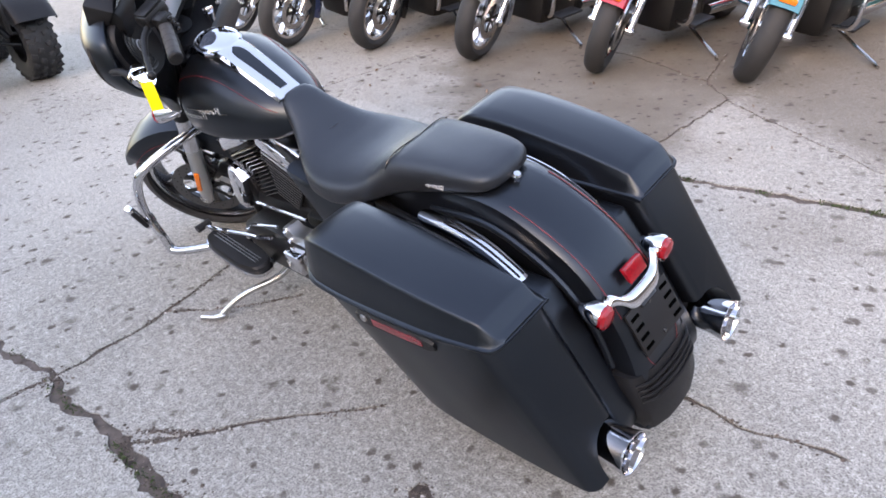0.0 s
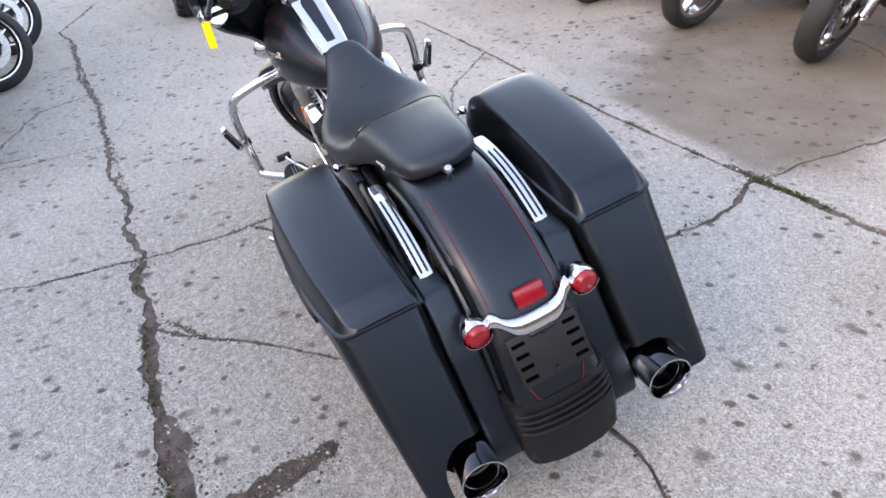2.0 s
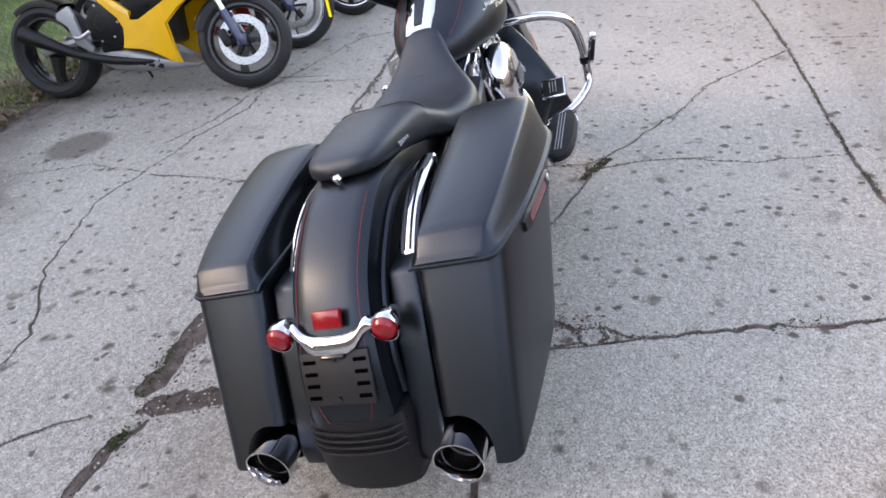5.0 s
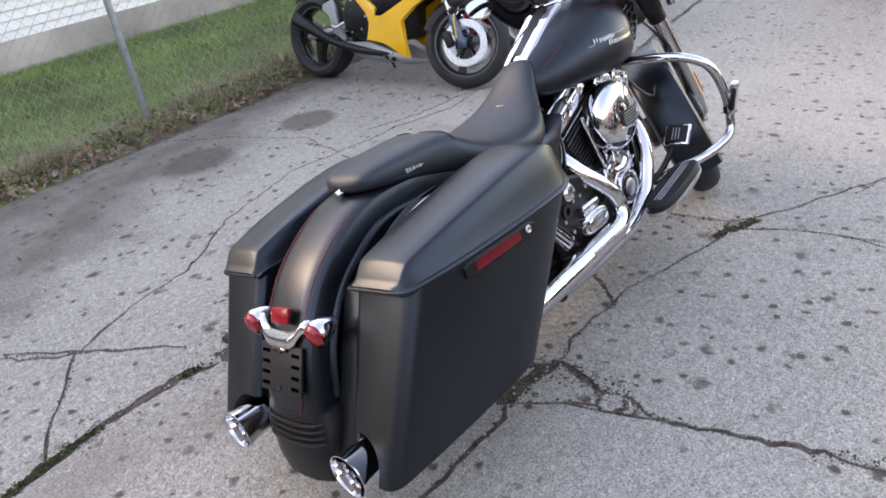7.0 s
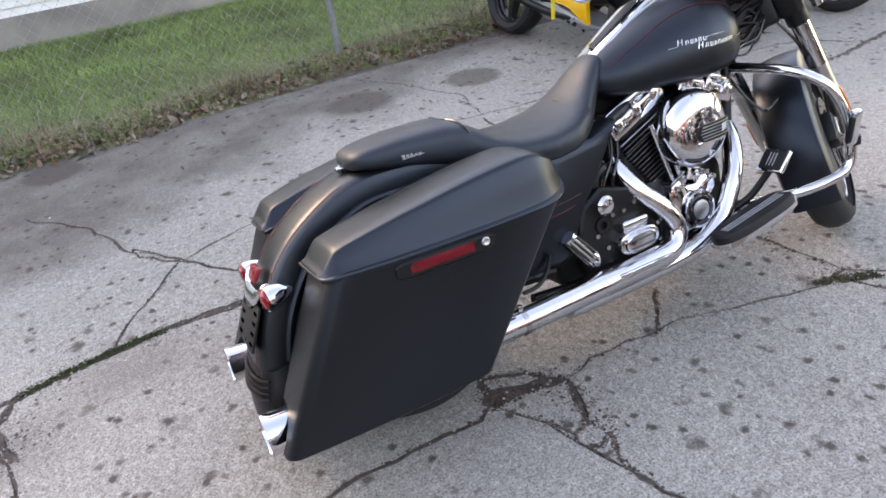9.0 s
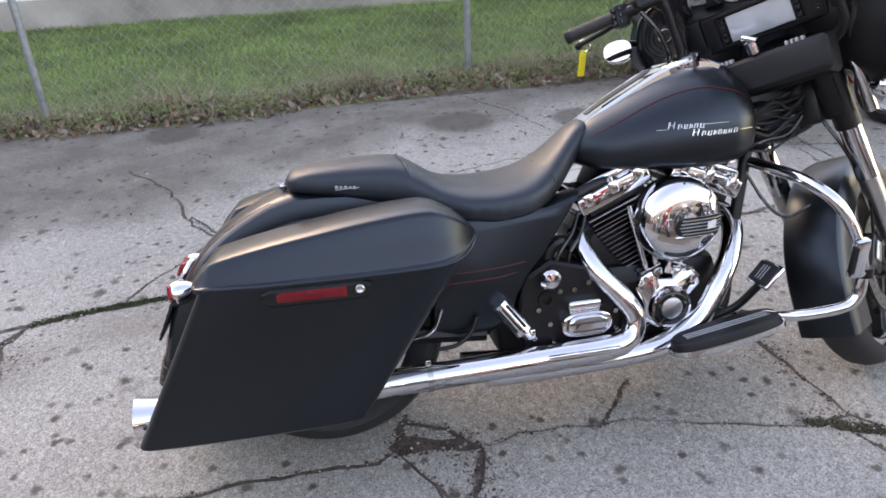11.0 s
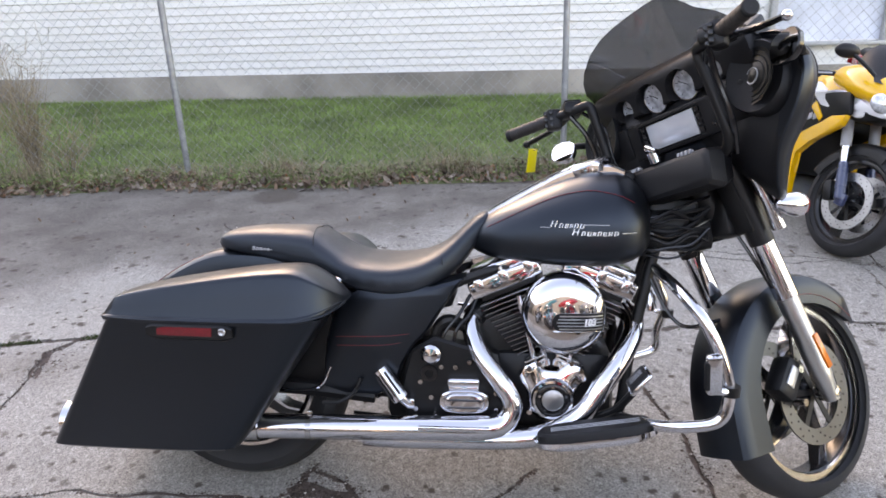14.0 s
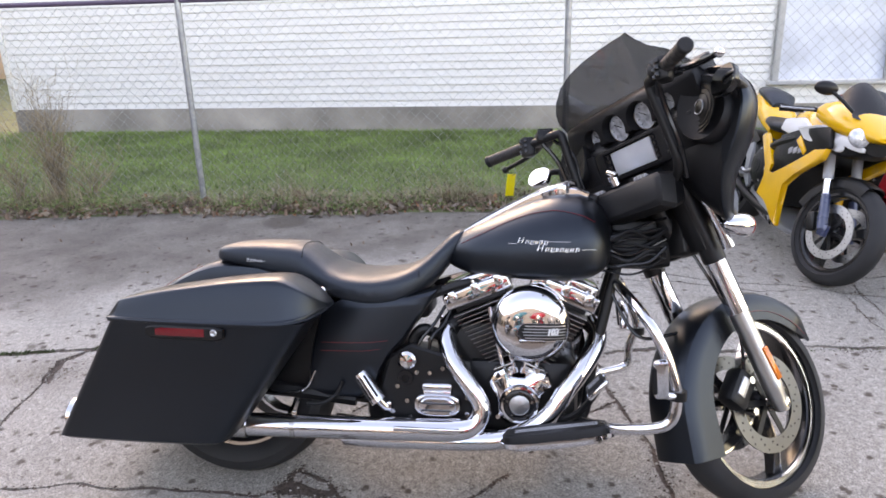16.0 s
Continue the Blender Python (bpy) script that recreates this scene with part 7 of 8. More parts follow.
# lower dash box, ignition, nacelle
bm, rings = nb(), []
for x, y0, y1, z0, z1 in ((1.165, -0.168, 0.110, 0.862, 0.935), (1.172, -0.180, 0.120, 0.852, 0.946), (1.22, -0.184, 0.126, 0.846, 0.952), (1.275, -0.160, 0.120, 0.868, 0.955)):
    rings.append([Vector((x, y0, z0 + 0.01)), Vector((x, y0 + 0.012, z0)), Vector((x, y1 - 0.012, z0)), Vector((x, y1, z0 + 0.01)), Vector((x, y1, z1 - 0.01)), Vector((x, y1 - 0.012, z1)), Vector((x, y0 + 0.012, z1)), Vector((x, y0, z1 - 0.01))])
loft(bm, rings)
fp("lower_dash", bm, M_PLASTIC, sharp=25)
for k in range(4):
    for y in (-0.120 + 0.013 * k, 0.070 + 0.013 * k):
        bm = nb()
        box(bm, (1.176, y, 0.950), (0.016, 0.008, 0.012), 0.002)
        fp("switch", bm, M_GREYMARK)
bm = nb()
cyl(bm, (1.178, 0.006, 0.955), (1.165, 0.006, 0.984), 0.017, n=18)
fp("ignition_switch", bm, M_CHROME, "chrome ignition switch knob")
bm = nb()
box(bm, (1.163, 0.006, 0.990), (0.018, 0.044, 0.016), 0.005, Matrix.Rotation(0.5, 4, "X"))
fp("ignition_key", bm, M_CHROME)
for s in (-1, 1):
    bm = nb()
    prism(bm, [(1.375, 0.74), (1.30, 0.90), (1.34, 0.955), (1.43, 0.93), (1.465, 0.75)], s * 0.060, s * 0.120, 0.012)
    fp("nacelle_side", bm, M_BLACK)
bm = nb()
box(bm, (1.385, 0, 0.82), (0.08, 0.13, 0.16), 0.02)
fp("nacelle", bm, M_BLACK)
bm, rings = nb(), []
for x, w, z0, z1 in ((1.10, 0.050, 0.735, 0.82), (1.16, 0.066, 0.722, 0.84), (1.25, 0.070, 0.715, 0.85), (1.33, 0.062, 0.712, 0.84), (1.38, 0.045, 0.722, 0.80)):
    rings.append(ring_xz(x, w, z0, z1, 0.5, 3.2, 3.0, n=24, y0=0.0))
loft(bm, rings)
bp("neck_cover", bm, M_BLACK, "black cover round the steering head")
rnd = random.Random(31)
for k in range(13):
    z = 0.722 + 0.0095 * k
    bm = nb()
    y = -0.070 - 0.006 * (k % 4)
    tube(bm, [(1.13, y + 0.02, z + rnd.uniform(-0.01, 0.03)), (1.19, y - rnd.uniform(0.0, 0.03), z + rnd.uniform(-0.02, 0.01)), (1.25, y - rnd.uniform(0.0, 0.035), z + rnd.uniform(-0.02, 0.015)), (1.31, y - rnd.uniform(0.0, 0.02), z + rnd.uniform(-0.01, 0.03)), (1.36, y + 0.01, z + rnd.uniform(0.0, 0.05))], rnd.choice((0.0035, 0.005, 0.007)), n=7, sub=4)
    bp("cable", bm, M_PLASTIC if k % 3 else M_GLOSS)
bm = nb()
lathe(bm, (1.285, -0.238, 0.976), (-1, -0.1, 0.1), [(0.018, -0.03), (0.018, 0.004), (0.013, 0.008), (0.001, 0.006)], n=18)
fp("adjuster_knob", bm, M_DULLCHROME)
for s in (-1, 1):
    lamp = new("front_signal")
    lamp.parent = FAIR
    bm = nb()
    tube(bm, [(1.305, s * 0.170, 0.935), (1.335, s * 0.174, 0.880), (1.375, s * 0.174, 0.815), (1.415, s * 0.168, 0.745)], lambda t: 0.010 + 0.008 * t, n=12)
    part("bracket", bm, M_CHROME, lamp)
    bm = nb()
    tube(bm, [(1.315, s * 0.165, 0.925), (1.31, s * 0.19, 0.935), (1.31, s * 0.21, 0.938)], 0.0075, n=8)
    part("bolt", bm, M_CHROME, lamp)
    bm = nb()
    cyl(bm, (1.400, s * 0.15, 0.800), (1.410, s * 0.20, 0.800), 0.011, n=10)
    part("arm", bm, M_CHROME, lamp)
    bm = nb()
    lathe(bm, (1.435, s * 0.215, 0.798), (1, 0, 0), [(0.001, -0.082), (0.012, -0.078), (0.024, -0.055), (0.032, -0.02), (0.033, 0.0), (0.031, 0.004)], n=26)
    part("housing", bm, M_CHROME, lamp)
    bm = nb()
    lathe(bm, (1.435, s * 0.215, 0.798), (1, 0, 0), [(0.031, 0.003), (0.029, 0.012), (0.018, 0.02), (0.001, 0.022)], n=26)
    part("lens", bm, M_RED, lamp)
# windshield: flared smoked screen with a pointed middle
TOP = [(0.0, 1.246, 1.447), (0.03, 1.233, 1.440), (0.06, 1.206, 1.421), (0.10, 1.172, 1.394), (0.14, 1.146, 1.364), (0.18, 1.133, 1.329), (0.22, 1.140, 1.294), (0.262, 1.165, 1.270), (0.285, 1.195, 1.243)]
bm = nb()
NV = 12


def screen_point(y, v):
    x1, z1 = lerp_table(TOP, abs(y))
    yb = y * 1.05
    x0, z0 = 1.335 - 0.9 * yb * yb, 1.215 - 0.12 * yb * yb
    w = v + 0.12 * math.sin(math.pi * v)
    return Vector((x0 + (x1 - x0) * v ** 0.9, yb + (y - yb) * v, z0 + (z1 - z0) * w))


outer = [[screen_point(-0.285 + 0.57 * i / 44, j / NV) for i in range(45)] for j in range(NV + 1)]
grid = [[bm.verts.new(p) for p in row] for row in outer + [[p + Vector((0.004, 0, 0)) for p in row] for row in reversed(outer)]]
for a, c in zip(grid, grid[1:] + grid[:1]):
    for i in range(44):
        bm.faces.new((a[i], a[i + 1], c[i + 1], c[i]))
fp("windshield", bm, M_SMOKE, "low smoked windshield with a pointed top", 60)
# handlebar
BAR = new("handlebar")
BAR.parent = BIKE
BAR["label"] = "black handlebar with grips, levers and switches"
BAR.matrix_local = STEER_TOP


def hp_(name, bm, material, label="", parent=None):
    return part(name, bm, material, parent or BAR, label)


bm = nb()
side = [(1.035, 0.43, 1.158), (1.075, 0.345, 1.170), (1.118, 0.250, 1.181), (1.131, 0.222, 1.184), (1.138, 0.212, 1.181), (1.144, 0.209, 1.170), (1.148, 0.209, 1.155), (1.195, 0.214, 1.02), (1.215, 0.210, 0.965), (1.235, 0.17, 0.935), (1.24, 0.08, 0.925)]
tube(bm, [(x, -y, z) for x, y, z in side] + [(1.24, 0, 0.925)] + side[::-1], 0.0145, n=14, sub=3)
hp_("bar", bm, M_BLACK)
for s in (-1, 1):
    bm = nb()
    ga, gb = Vector((1.078, s * 0.340, 1.171)), Vector((1.017, s * 0.463, 1.156))
    tube(bm, [ga, ga.lerp(gb, 0.5), gb], 0.0185, n=18, sub=3)
    grip = hp_("grip", bm, M_GRIPRUB)
    gdir = (gb - ga).normalized()
    for k in range(4):
        bm = nb()
        lathe(bm, ga.lerp(gb, 0.2 + 0.2 * k), gdir, [(0.0185, -0.004), (0.0193, -0.003), (0.0193, 0.003), (0.0185, 0.004)], n=18)
        part("rib", bm, M_GRIPRUB, grip)
    bm = nb()
    lathe(bm, gb, gdir, [(0.0190, -0.006), (0.0205, 0.0), (0.0200, 0.008), (0.016, 0.011), (0.001, 0.0112)], n=20)
    hp_("grip_end", bm, M_PAD)
    turn = Matrix.Rotation(-s * 0.45, 4, "Z")
    box_ = nb()
    box(box_, (1.085, s * 0.322, 1.168), (0.050, 0.042, 0.068), 0.013, turn)
    sw = hp_("switch_box", box_, M_BLACK)
    bm = nb()
    box(bm, (1.128, s * 0.285, 1.190), (0.062, 0.085, 0.040), 0.012, turn)
    hp_("master_cylinder", bm, M_BLACK)
    bm = nb()
    box(bm, (1.128, s * 0.285, 1.2115), (0.050, 0.070, 0.006), 0.002, turn)
    hp_("reservoir_cap", bm, M_GLOSS if s < 0 else M_BLACK)
    for k in range(3):
        for j in range(2):
            bm = nb()
            box(bm, (1.058 + 0.008 * j, s * (0.326 - 0.018 * j), 1.148 + 0.019 * k), (0.012, 0.013, 0.012), 0.003, turn)
            part("switch_button", bm, M_GLOSS, sw)
    bm = nb()
    tube(bm, [(1.135, s * 0.315, 1.178), (1.142, s * 0.36, 1.172), (1.128, s * 0.42, 1.158), (1.100, s * 0.485, 1.142)], lambda t: 0.0105 - 0.003 * t, n=10)
    hp_("lever", bm, M_BLACK if s > 0 else M_GLOSS)
    bm = nb()
    ball(bm, (1.097, s * 0.492, 1.140), 0.0125, u=14, v=10)
    hp_("lever_ball", bm, M_CHROME if s < 0 else M_BLACK)
    bm = nb()
    tube(bm, [(1.11, s * 0.27, 1.165), (1.15, s * 0.25, 1.10), (1.195, s * 0.243, 1.0), (1.25, s * 0.20, 0.93)], 0.008, n=8)
    hp_("cable", bm, M_GLOSS)
    bm = nb()
    tube(bm, [(1.13, s * 0.245, 1.175), (1.175, s * 0.20, 1.11), (1.21, s * 0.205, 1.0), (1.26, s * 0.17, 0.93)], 0.006, n=8)
    hp_("cable", bm, M_GLOSS)
    mir = new("mirror")
    mir.parent = BIKE
    mir.matrix_local = STEER_TOP
    mir["label"] = "teardrop mirror on a short stalk"
    mo = Matrix.Translation((1.185, 0.415, 1.100) if s > 0 else (1.195, -0.405, 1.120)) @ Matrix.Rotation(s * radians(20 if s > 0 else 8), 4, "Z") @ Matrix.Rotation(radians(24 if s > 0 else 6), 4, "Y") @ Matrix.Scale(0.82, 4)

    def teardrop(k, x):
        out = []
        for i in range(28):
            a = 2 * math.pi * i / 28
            w = 0.058 * (1.0 if math.cos(a) * s > 0 else 0.9)
            out.append(mo @ Vector((x, w * k * math.copysign(abs(math.cos(a)) ** 0.8, math.cos(a)), 0.048 * k * math.copysign(abs(math.sin(a)) ** 0.8, math.sin(a)) + 0.12 * k * s * w * math.cos(a))))
        return out

    bm = nb()
    loft(bm, [teardrop(0.97, 0.0), teardrop(1.0, 0.004), teardrop(0.92, 0.022), teardrop(0.6, 0.036)])
    part("housing", bm, M_CHROME if s > 0 else M_GLOSS, mir)
    bm = nb()
    loft(bm, [teardrop(0.94, -0.0015), teardrop(0.94, 0.002)])
    part("glass", bm, M_MIRROR, mir, "mirror glass")
    bm = nb()
    tube(bm, [(1.205, s * 0.44, 1.10), (1.235, s * 0.415, 1.12), (1.285, s * 0.395, 1.12)], 0.011, n=10)
    part("stem", bm, M_BLACK, mir)
# key tag on the left lever
tg = Vector((0.885, 0.333, 1.003))
tdir = (Vector((0.881, 0.345, 0.925)) - tg).normalized()
bm = nb()
box(bm, (0, 0, -0.040), (0.036, 0.003, 0.080), 0.001)
tm = Matrix.Translation(tg) @ Matrix.Rotation(radians(38), 4, "Z") @ Matrix.Rotation(radians(9), 4, "X")
move(bm, tm)
TAG = part("key_tag", bm, M_TAG)
TAG.matrix_world = LEANED
tagged(TAG, "yellow plastic key tag hanging from the clutch lever", "tag")
bm = nb()
lathe(bm, tm @ Vector((0, 0, 0.014)), (0.7, 0.7, 0), [(0.018, 0), (0.0195, 0.0012), (0.021, 0), (0.0195, -0.0012), (0.018, 0)], n=24)
part("ring", bm, M_DULLCHROME, TAG)


# ---- parked sport bikes ----
def sport_bike(x, y, heading, paint, panel, belly, rim_mat, label, lean=-13, turned=4.0, lipped=False):
    """rear axle over the origin, x ahead; front contact 1.40 ahead"""
    root = thing("sport_motorcycle", pose(x, y, 0, 0, 0, heading) @ pose(0, 0, 0, lean) @ Matrix.Scale(0.96, 4), label, "motorcycle", "parked sport motorcycles")

    def p(name, bm, m, lab="", parent=None, sharp=35):
        return part(name, bm, m, parent or root, lab, sharp)

    neck = Vector((1.30, 0, 0.50))
    turn = Matrix.Translation(neck) @ Matrix.Rotation(radians(turned), 4, Vector((-0.41, 0, 0.91))) @ Matrix.Translation(-neck)
    fw = turn @ Matrix.Translation((1.40, 0, 0.298))
    wheel(root, fw, "front_wheel", 0.298, 0.12, 0.222, 3, lip_w=0.008, spoke_mat=rim_mat, lip=lipped, sweep=0.1, spoke_w=0.028)
    wheel(root, pose(0, 0, 0.315), "rear_wheel", 0.315, 0.185, 0.222, 3, lip_w=0.008, spoke_mat=rim_mat, lip=lipped, sweep=0.1, spoke_w=0.03)
    for s in (-1, 1):
        brake_disc(root, fw @ Matrix.Translation((0, s * 0.064, 0)), 0.155)
        fork = new("fork_leg")
        fork.parent = root
        fork.matrix_local = turn
        rk = Vector((-0.41, 0, 0.91))
        b0 = Vector((1.385, s * 0.105, 0.298))
        bm = nb()
        cyl(bm, b0, b0 + rk * 0.20, 0.030, 0.026, n=16)
        box(bm, b0 + Vector((0.01, 0, 0)), (0.06, 0.03, 0.07), 0.01)
        part("foot", bm, M_BLUEPAINT, fork)
        bm = nb()
        cyl(bm, b0 + rk * 0.18, b0 + rk * 0.30, 0.0215, n=16)
        part("stanchion", bm, M_CHROME, fork)
        bm = nb()
        cyl(bm, b0 + rk * 0.29, b0 + rk * 0.66, 0.028, n=16)
        part("upper_tube", bm, M_GREYMARK, fork)
        bm = nb()
        box(bm, (1.29, s * 0.09, 0.315), (0.055, 0.05, 0.11), 0.012, Matrix.Rotation(radians(-25), 4, "Y"))
        p("brake_caliper", move(bm, turn), M_BLACK)
    bm = nb()
    fender_arc(bm, Vector((1.40, 0, 0.298)), 0.322, radians(70), radians(165), 0.068, 0.07, n=16)
    p("front_fender", move(bm, turn), M_BLACK)
    # engine and frame
    bm = nb()
    box(bm, (0.72, 0, 0.46), (0.42, 0.36, 0.30), 0.04)
    box(bm, (0.55, 0, 0.40), (0.24, 0.28, 0.26), 0.04)
    p("engine", bm, M_BLACK)
    for s in (-1, 1):
        bm = nb()
        lathe(bm, (0.53, s * 0.15, 0.48), (0, s, 0), [(0.125, 0), (0.120, 0.03), (0.105, 0.04), (0.05, 0.045), (0.045, 0.050), (0.001, 0.052)], n=30)
        p("engine_cover", bm, M_PLASTIC)
        bm = nb()
        prism(bm, [(0.20, 0.56), (0.30, 0.60), (0.33, 0.54), (0.34, 0.42), (0.42, 0.33), (0.40, 0.30), (0.29, 0.36), (0.27, 0.48), (0.19, 0.52)], s * 0.150, s * 0.172, 0.006)
        p("heel_guard", bm, M_GREYPAINT)
        for k in range(7):
            a = 2 * math.pi * k / 7
            bm = nb()
            cyl(bm, (0.53 + 0.112 * math.cos(a), s * 0.18, 0.48 + 0.112 * math.sin(a)), (0.53 + 0.112 * math.cos(a), s * 0.190, 0.48 + 0.112 * math.sin(a)), 0.008, n=8)
            p("cover_bolt", bm, M_ALU)
        bm = nb()
        tube(bm, [(1.18, s * 0.08, 0.80), (0.95, s * 0.15, 0.74), (0.65, s * 0.16, 0.64), (0.45, s * 0.14, 0.50), (0.42, s * 0.13, 0.38)], 0.03, n=10)
        p("frame_spar", bm, M_BLACK)
        bm = nb()
        tube(bm, [(0.44, s * 0.12, 0.40), (0.2, s * 0.13, 0.36), (0.0, s * 0.13, 0.32)], 0.026, n=8)
        p("swingarm", bm, M_GREYPAINT)
        bm = nb()
        tube(bm, [(0.42, s * 0.16, 0.44), (0.34, s * 0.18, 0.40), (0.30, s * 0.20, 0.41)], 0.012, n=8)
        box(bm, (0.30, s * 0.235, 0.41), (0.025, 0.08, 0.02), 0.006)
        p("footrest", bm, M_ALU)
    # belly pan
    bm, rings = nb(), []
    for xx, w, zb, zt in ((0.25, 0.05, 0.29, 0.335), (0.34, 0.11, 0.225, 0.31), (0.48, 0.14, 0.17, 0.31), (0.64, 0.155, 0.15, 0.315), (0.84, 0.15, 0.148, 0.255), (0.98, 0.11, 0.152, 0.205), (1.06, 0.05, 0.162, 0.18)):
        rings.append(ring_xz(xx, w, zb, zt, 0.6, 2.6, 5, n=24))
    loft(bm, rings)
    p("belly_pan", bm, belly, "grey belly fairing with dark lettering bars")
    for s in (-1, 1):
        for k in range(6):
            bm = nb()
            box(bm, (0.56 + 0.058 * k, s * (0.1535 - 0.0022 * k), 0.252 - 0.0125 * k), (0.042, 0.008, 0.028), 0.002, Matrix.Rotation(radians(12), 4, "Y"))
            p("lettering_bar", bm, M_PLASTIC)
    # side fairings
    for s in (-1, 1):
        bm = nb()
        prism(bm, [(0.46, 0.665), (0.53, 0.62), (0.655, 0.515), (0.69, 0.44), (0.68, 0.38), (0.635, 0.31), (0.78, 0.315), (0.85, 0.295), (0.95, 0.225), (1.04, 0.20), (0.985, 0.34), (0.965, 0.455), (1.09, 0.545), (1.34, 0.68), (1.36, 0.745), (1.22, 0.715), (0.96, 0.565), (0.80, 0.475), (0.725, 0.475), (0.75, 0.535), (0.52, 0.70)], s * 0.158, s * 0.195, 0.010)
        p("lower_fairing", bm, paint)
        bm = nb()
        prism(bm, [(0.72, 0.53), (0.74, 0.47), (0.82, 0.47), (1.10, 0.62), (1.36, 0.75), (1.30, 0.86), (1.05, 0.82), (0.72, 0.72), (0.68, 0.62)], s * 0.150, s * 0.180, 0.012)
        p("side_panel", bm, panel)
        bm = nb()
        prism(bm, [(0.92, 0.80), (1.06, 0.745), (1.36, 0.735), (1.47, 0.80), (1.40, 0.875), (1.20, 0.85)], s * 0.150, s * 0.196, 0.012)
        for v in bm.verts:
            v.co.y *= 1.0 - 0.55 * max(0.0, v.co.x - 1.22) / 0.25
        p("nose_side", bm, M_WHITEPAINT)
        for k in range(3):
            bm = nb()
            box(bm, (0.92 + 0.06 * k, s * 0.184, 0.655 + 0.012 * k), (0.05, 0.004, 0.035), 0.002, Matrix.Rotation(radians(-25), 4, "Y"))
            p("panel_mark", bm, M_GREYMARK)
        bm = nb()
        prism(bm, [(1.00, 0.76), (1.12, 0.69), (1.10, 0.66), (0.96, 0.72)], s * 0.182, s * 0.187, 0.001)
        p("panel_stripe", bm, paint)
    # nose
    bm, rings = nb(), []
    for xx, w, zb, zt in ((1.10, 0.19, 0.84, 1.00), (1.20, 0.205, 0.82, 1.015), (1.32, 0.19, 0.81, 0.995), (1.42, 0.155, 0.81, 0.95), (1.50, 0.10, 0.825, 0.895), (1.545, 0.04, 0.84, 0.862)):
        rings.append(ring_xz(xx, w, zb, zt, 0.45, 2.4, 2.2, n=28))
    loft(bm, rings)
    p("nose_fairing", bm, paint)
    bm, rings = nb(), []
    for xx, w, zb, zt in ((1.10, 0.15, 0.72, 0.86), (1.25, 0.16, 0.70, 0.85), (1.40, 0.12, 0.72, 0.83), (1.50, 0.06, 0.76, 0.83)):
        rings.append(ring_xz(xx, w, zb, zt, 0.5, 2.4, 2.4, n=24))
    loft(bm, rings)
    p("chin", bm, M_PLASTIC)
    for s in (-1, 1):
        head = new("headlight")
        head.parent = root
        hm = Matrix.Translation((1.462, s * 0.088, 0.838)) @ Matrix.Rotation(s * radians(-32), 4, "Z") @ Matrix.Rotation(radians(-28), 4, "Y")
        bm = nb()
        ball(bm, (0, 0, 0), (0.040, 0.092, 0.055))
        part("lens", move(bm, hm), M_CLEAR, head, "clear headlight lens")
        for dy in (-0.028, 0.030):
            bm = nb()
            lathe(bm, (0.024, dy, 0), (1, 0, 0), [(0.026, -0.004), (0.026, 0.008), (0.022, 0.010), (0.010, 0.002), (0.001, 0.001)], n=18)
            part("reflector", move(bm, hm), M_CHROME, head)
        bm = nb()
        prism(bm, [(1.36, 0.83), (1.50, 0.79), (1.49, 0.765), (1.30, 0.775)], s * 0.10, s * 0.155, 0.008)
        for v in bm.verts:
            v.co.y *= 1.0 - 0.8 * max(0.0, v.co.x - 1.34) / 0.25
        p("nose_trim", bm, M_WHITEPAINT if paint is M_YELLOW else paint)
        mir = new("mirror")
        mir.parent = root
        bm = nb()
        ball(bm, (1.33, s * 0.285, 1.055), (0.03, 0.065, 0.038))
        part("shell", bm, M_BLACK, mir)
        bm = nb()
        tube(bm, [(1.42, s * 0.15, 0.96), (1.38, s * 0.21, 1.01), (1.34, s * 0.26, 1.045)], 0.010, n=8)
        part("stalk", bm, M_BLACK, mir)
        bm = nb()
        tube(bm, [(1.10, s * 0.13, 0.92), (1.06, s * 0.20, 0.92), (1.00, s * 0.36, 0.895)], 0.014, n=10)
        p("handlebar", bm, M_BLACK)
        bm = nb()
        tube(bm, [(1.05, s * 0.24, 0.91), (1.00, s * 0.36, 0.895)], 0.019, n=10, sub=0)
        p("grip", bm, M_PAD)
        bm = nb()
        tube(bm, [(1.11, s * 0.21, 0.925), (1.10, s * 0.29, 0.915), (1.06, s * 0.38, 0.905)], 0.006, n=6)
        p("lever", bm, M_ALU)
    bm, rings = nb(), []
    for k in range(9):
        t = k / 8
        xx = 1.15 + 0.28 * t
        w = 0.125 + 0.02 * math.sin(math.pi * t)
        zt = 1.115 - 0.19 * t ** 1.3
        rings.append([Vector((xx, w * math.cos(a), 0.93 + (zt - 0.93) * math.sin(a))) for a in (math.pi * j / 12 for j in range(13))])
    loft(bm, rings, cap=False, closed=False)
    p("windscreen", bm, M_SMOKE if paint is not M_YELLOW else M_PLASTIC)
    bm, rings = nb(), []
    for xx, w, zb, zt in ((0.52, 0.06, 0.72, 0.78), (0.58, 0.10, 0.68, 0.84), (0.72, 0.14, 0.66, 0.92), (0.88, 0.16, 0.66, 0.945), (1.00, 0.15, 0.68, 0.93), (1.08, 0.10, 0.72, 0.88)):
        rings.append(ring_xz(xx, w, zb, zt, 0.4, 2.4, 2.3, n=28))
    loft(bm, rings)
    p("fuel_tank", bm, paint)
    for s in (-1, 1):
        bm = nb()
        prism(bm, [(0.62, 0.74), (0.95, 0.72), (1.02, 0.82), (0.90, 0.86), (0.66, 0.82)], s * 0.10, s * 0.166, 0.02)
        p("tank_side", bm, M_WHITEPAINT)
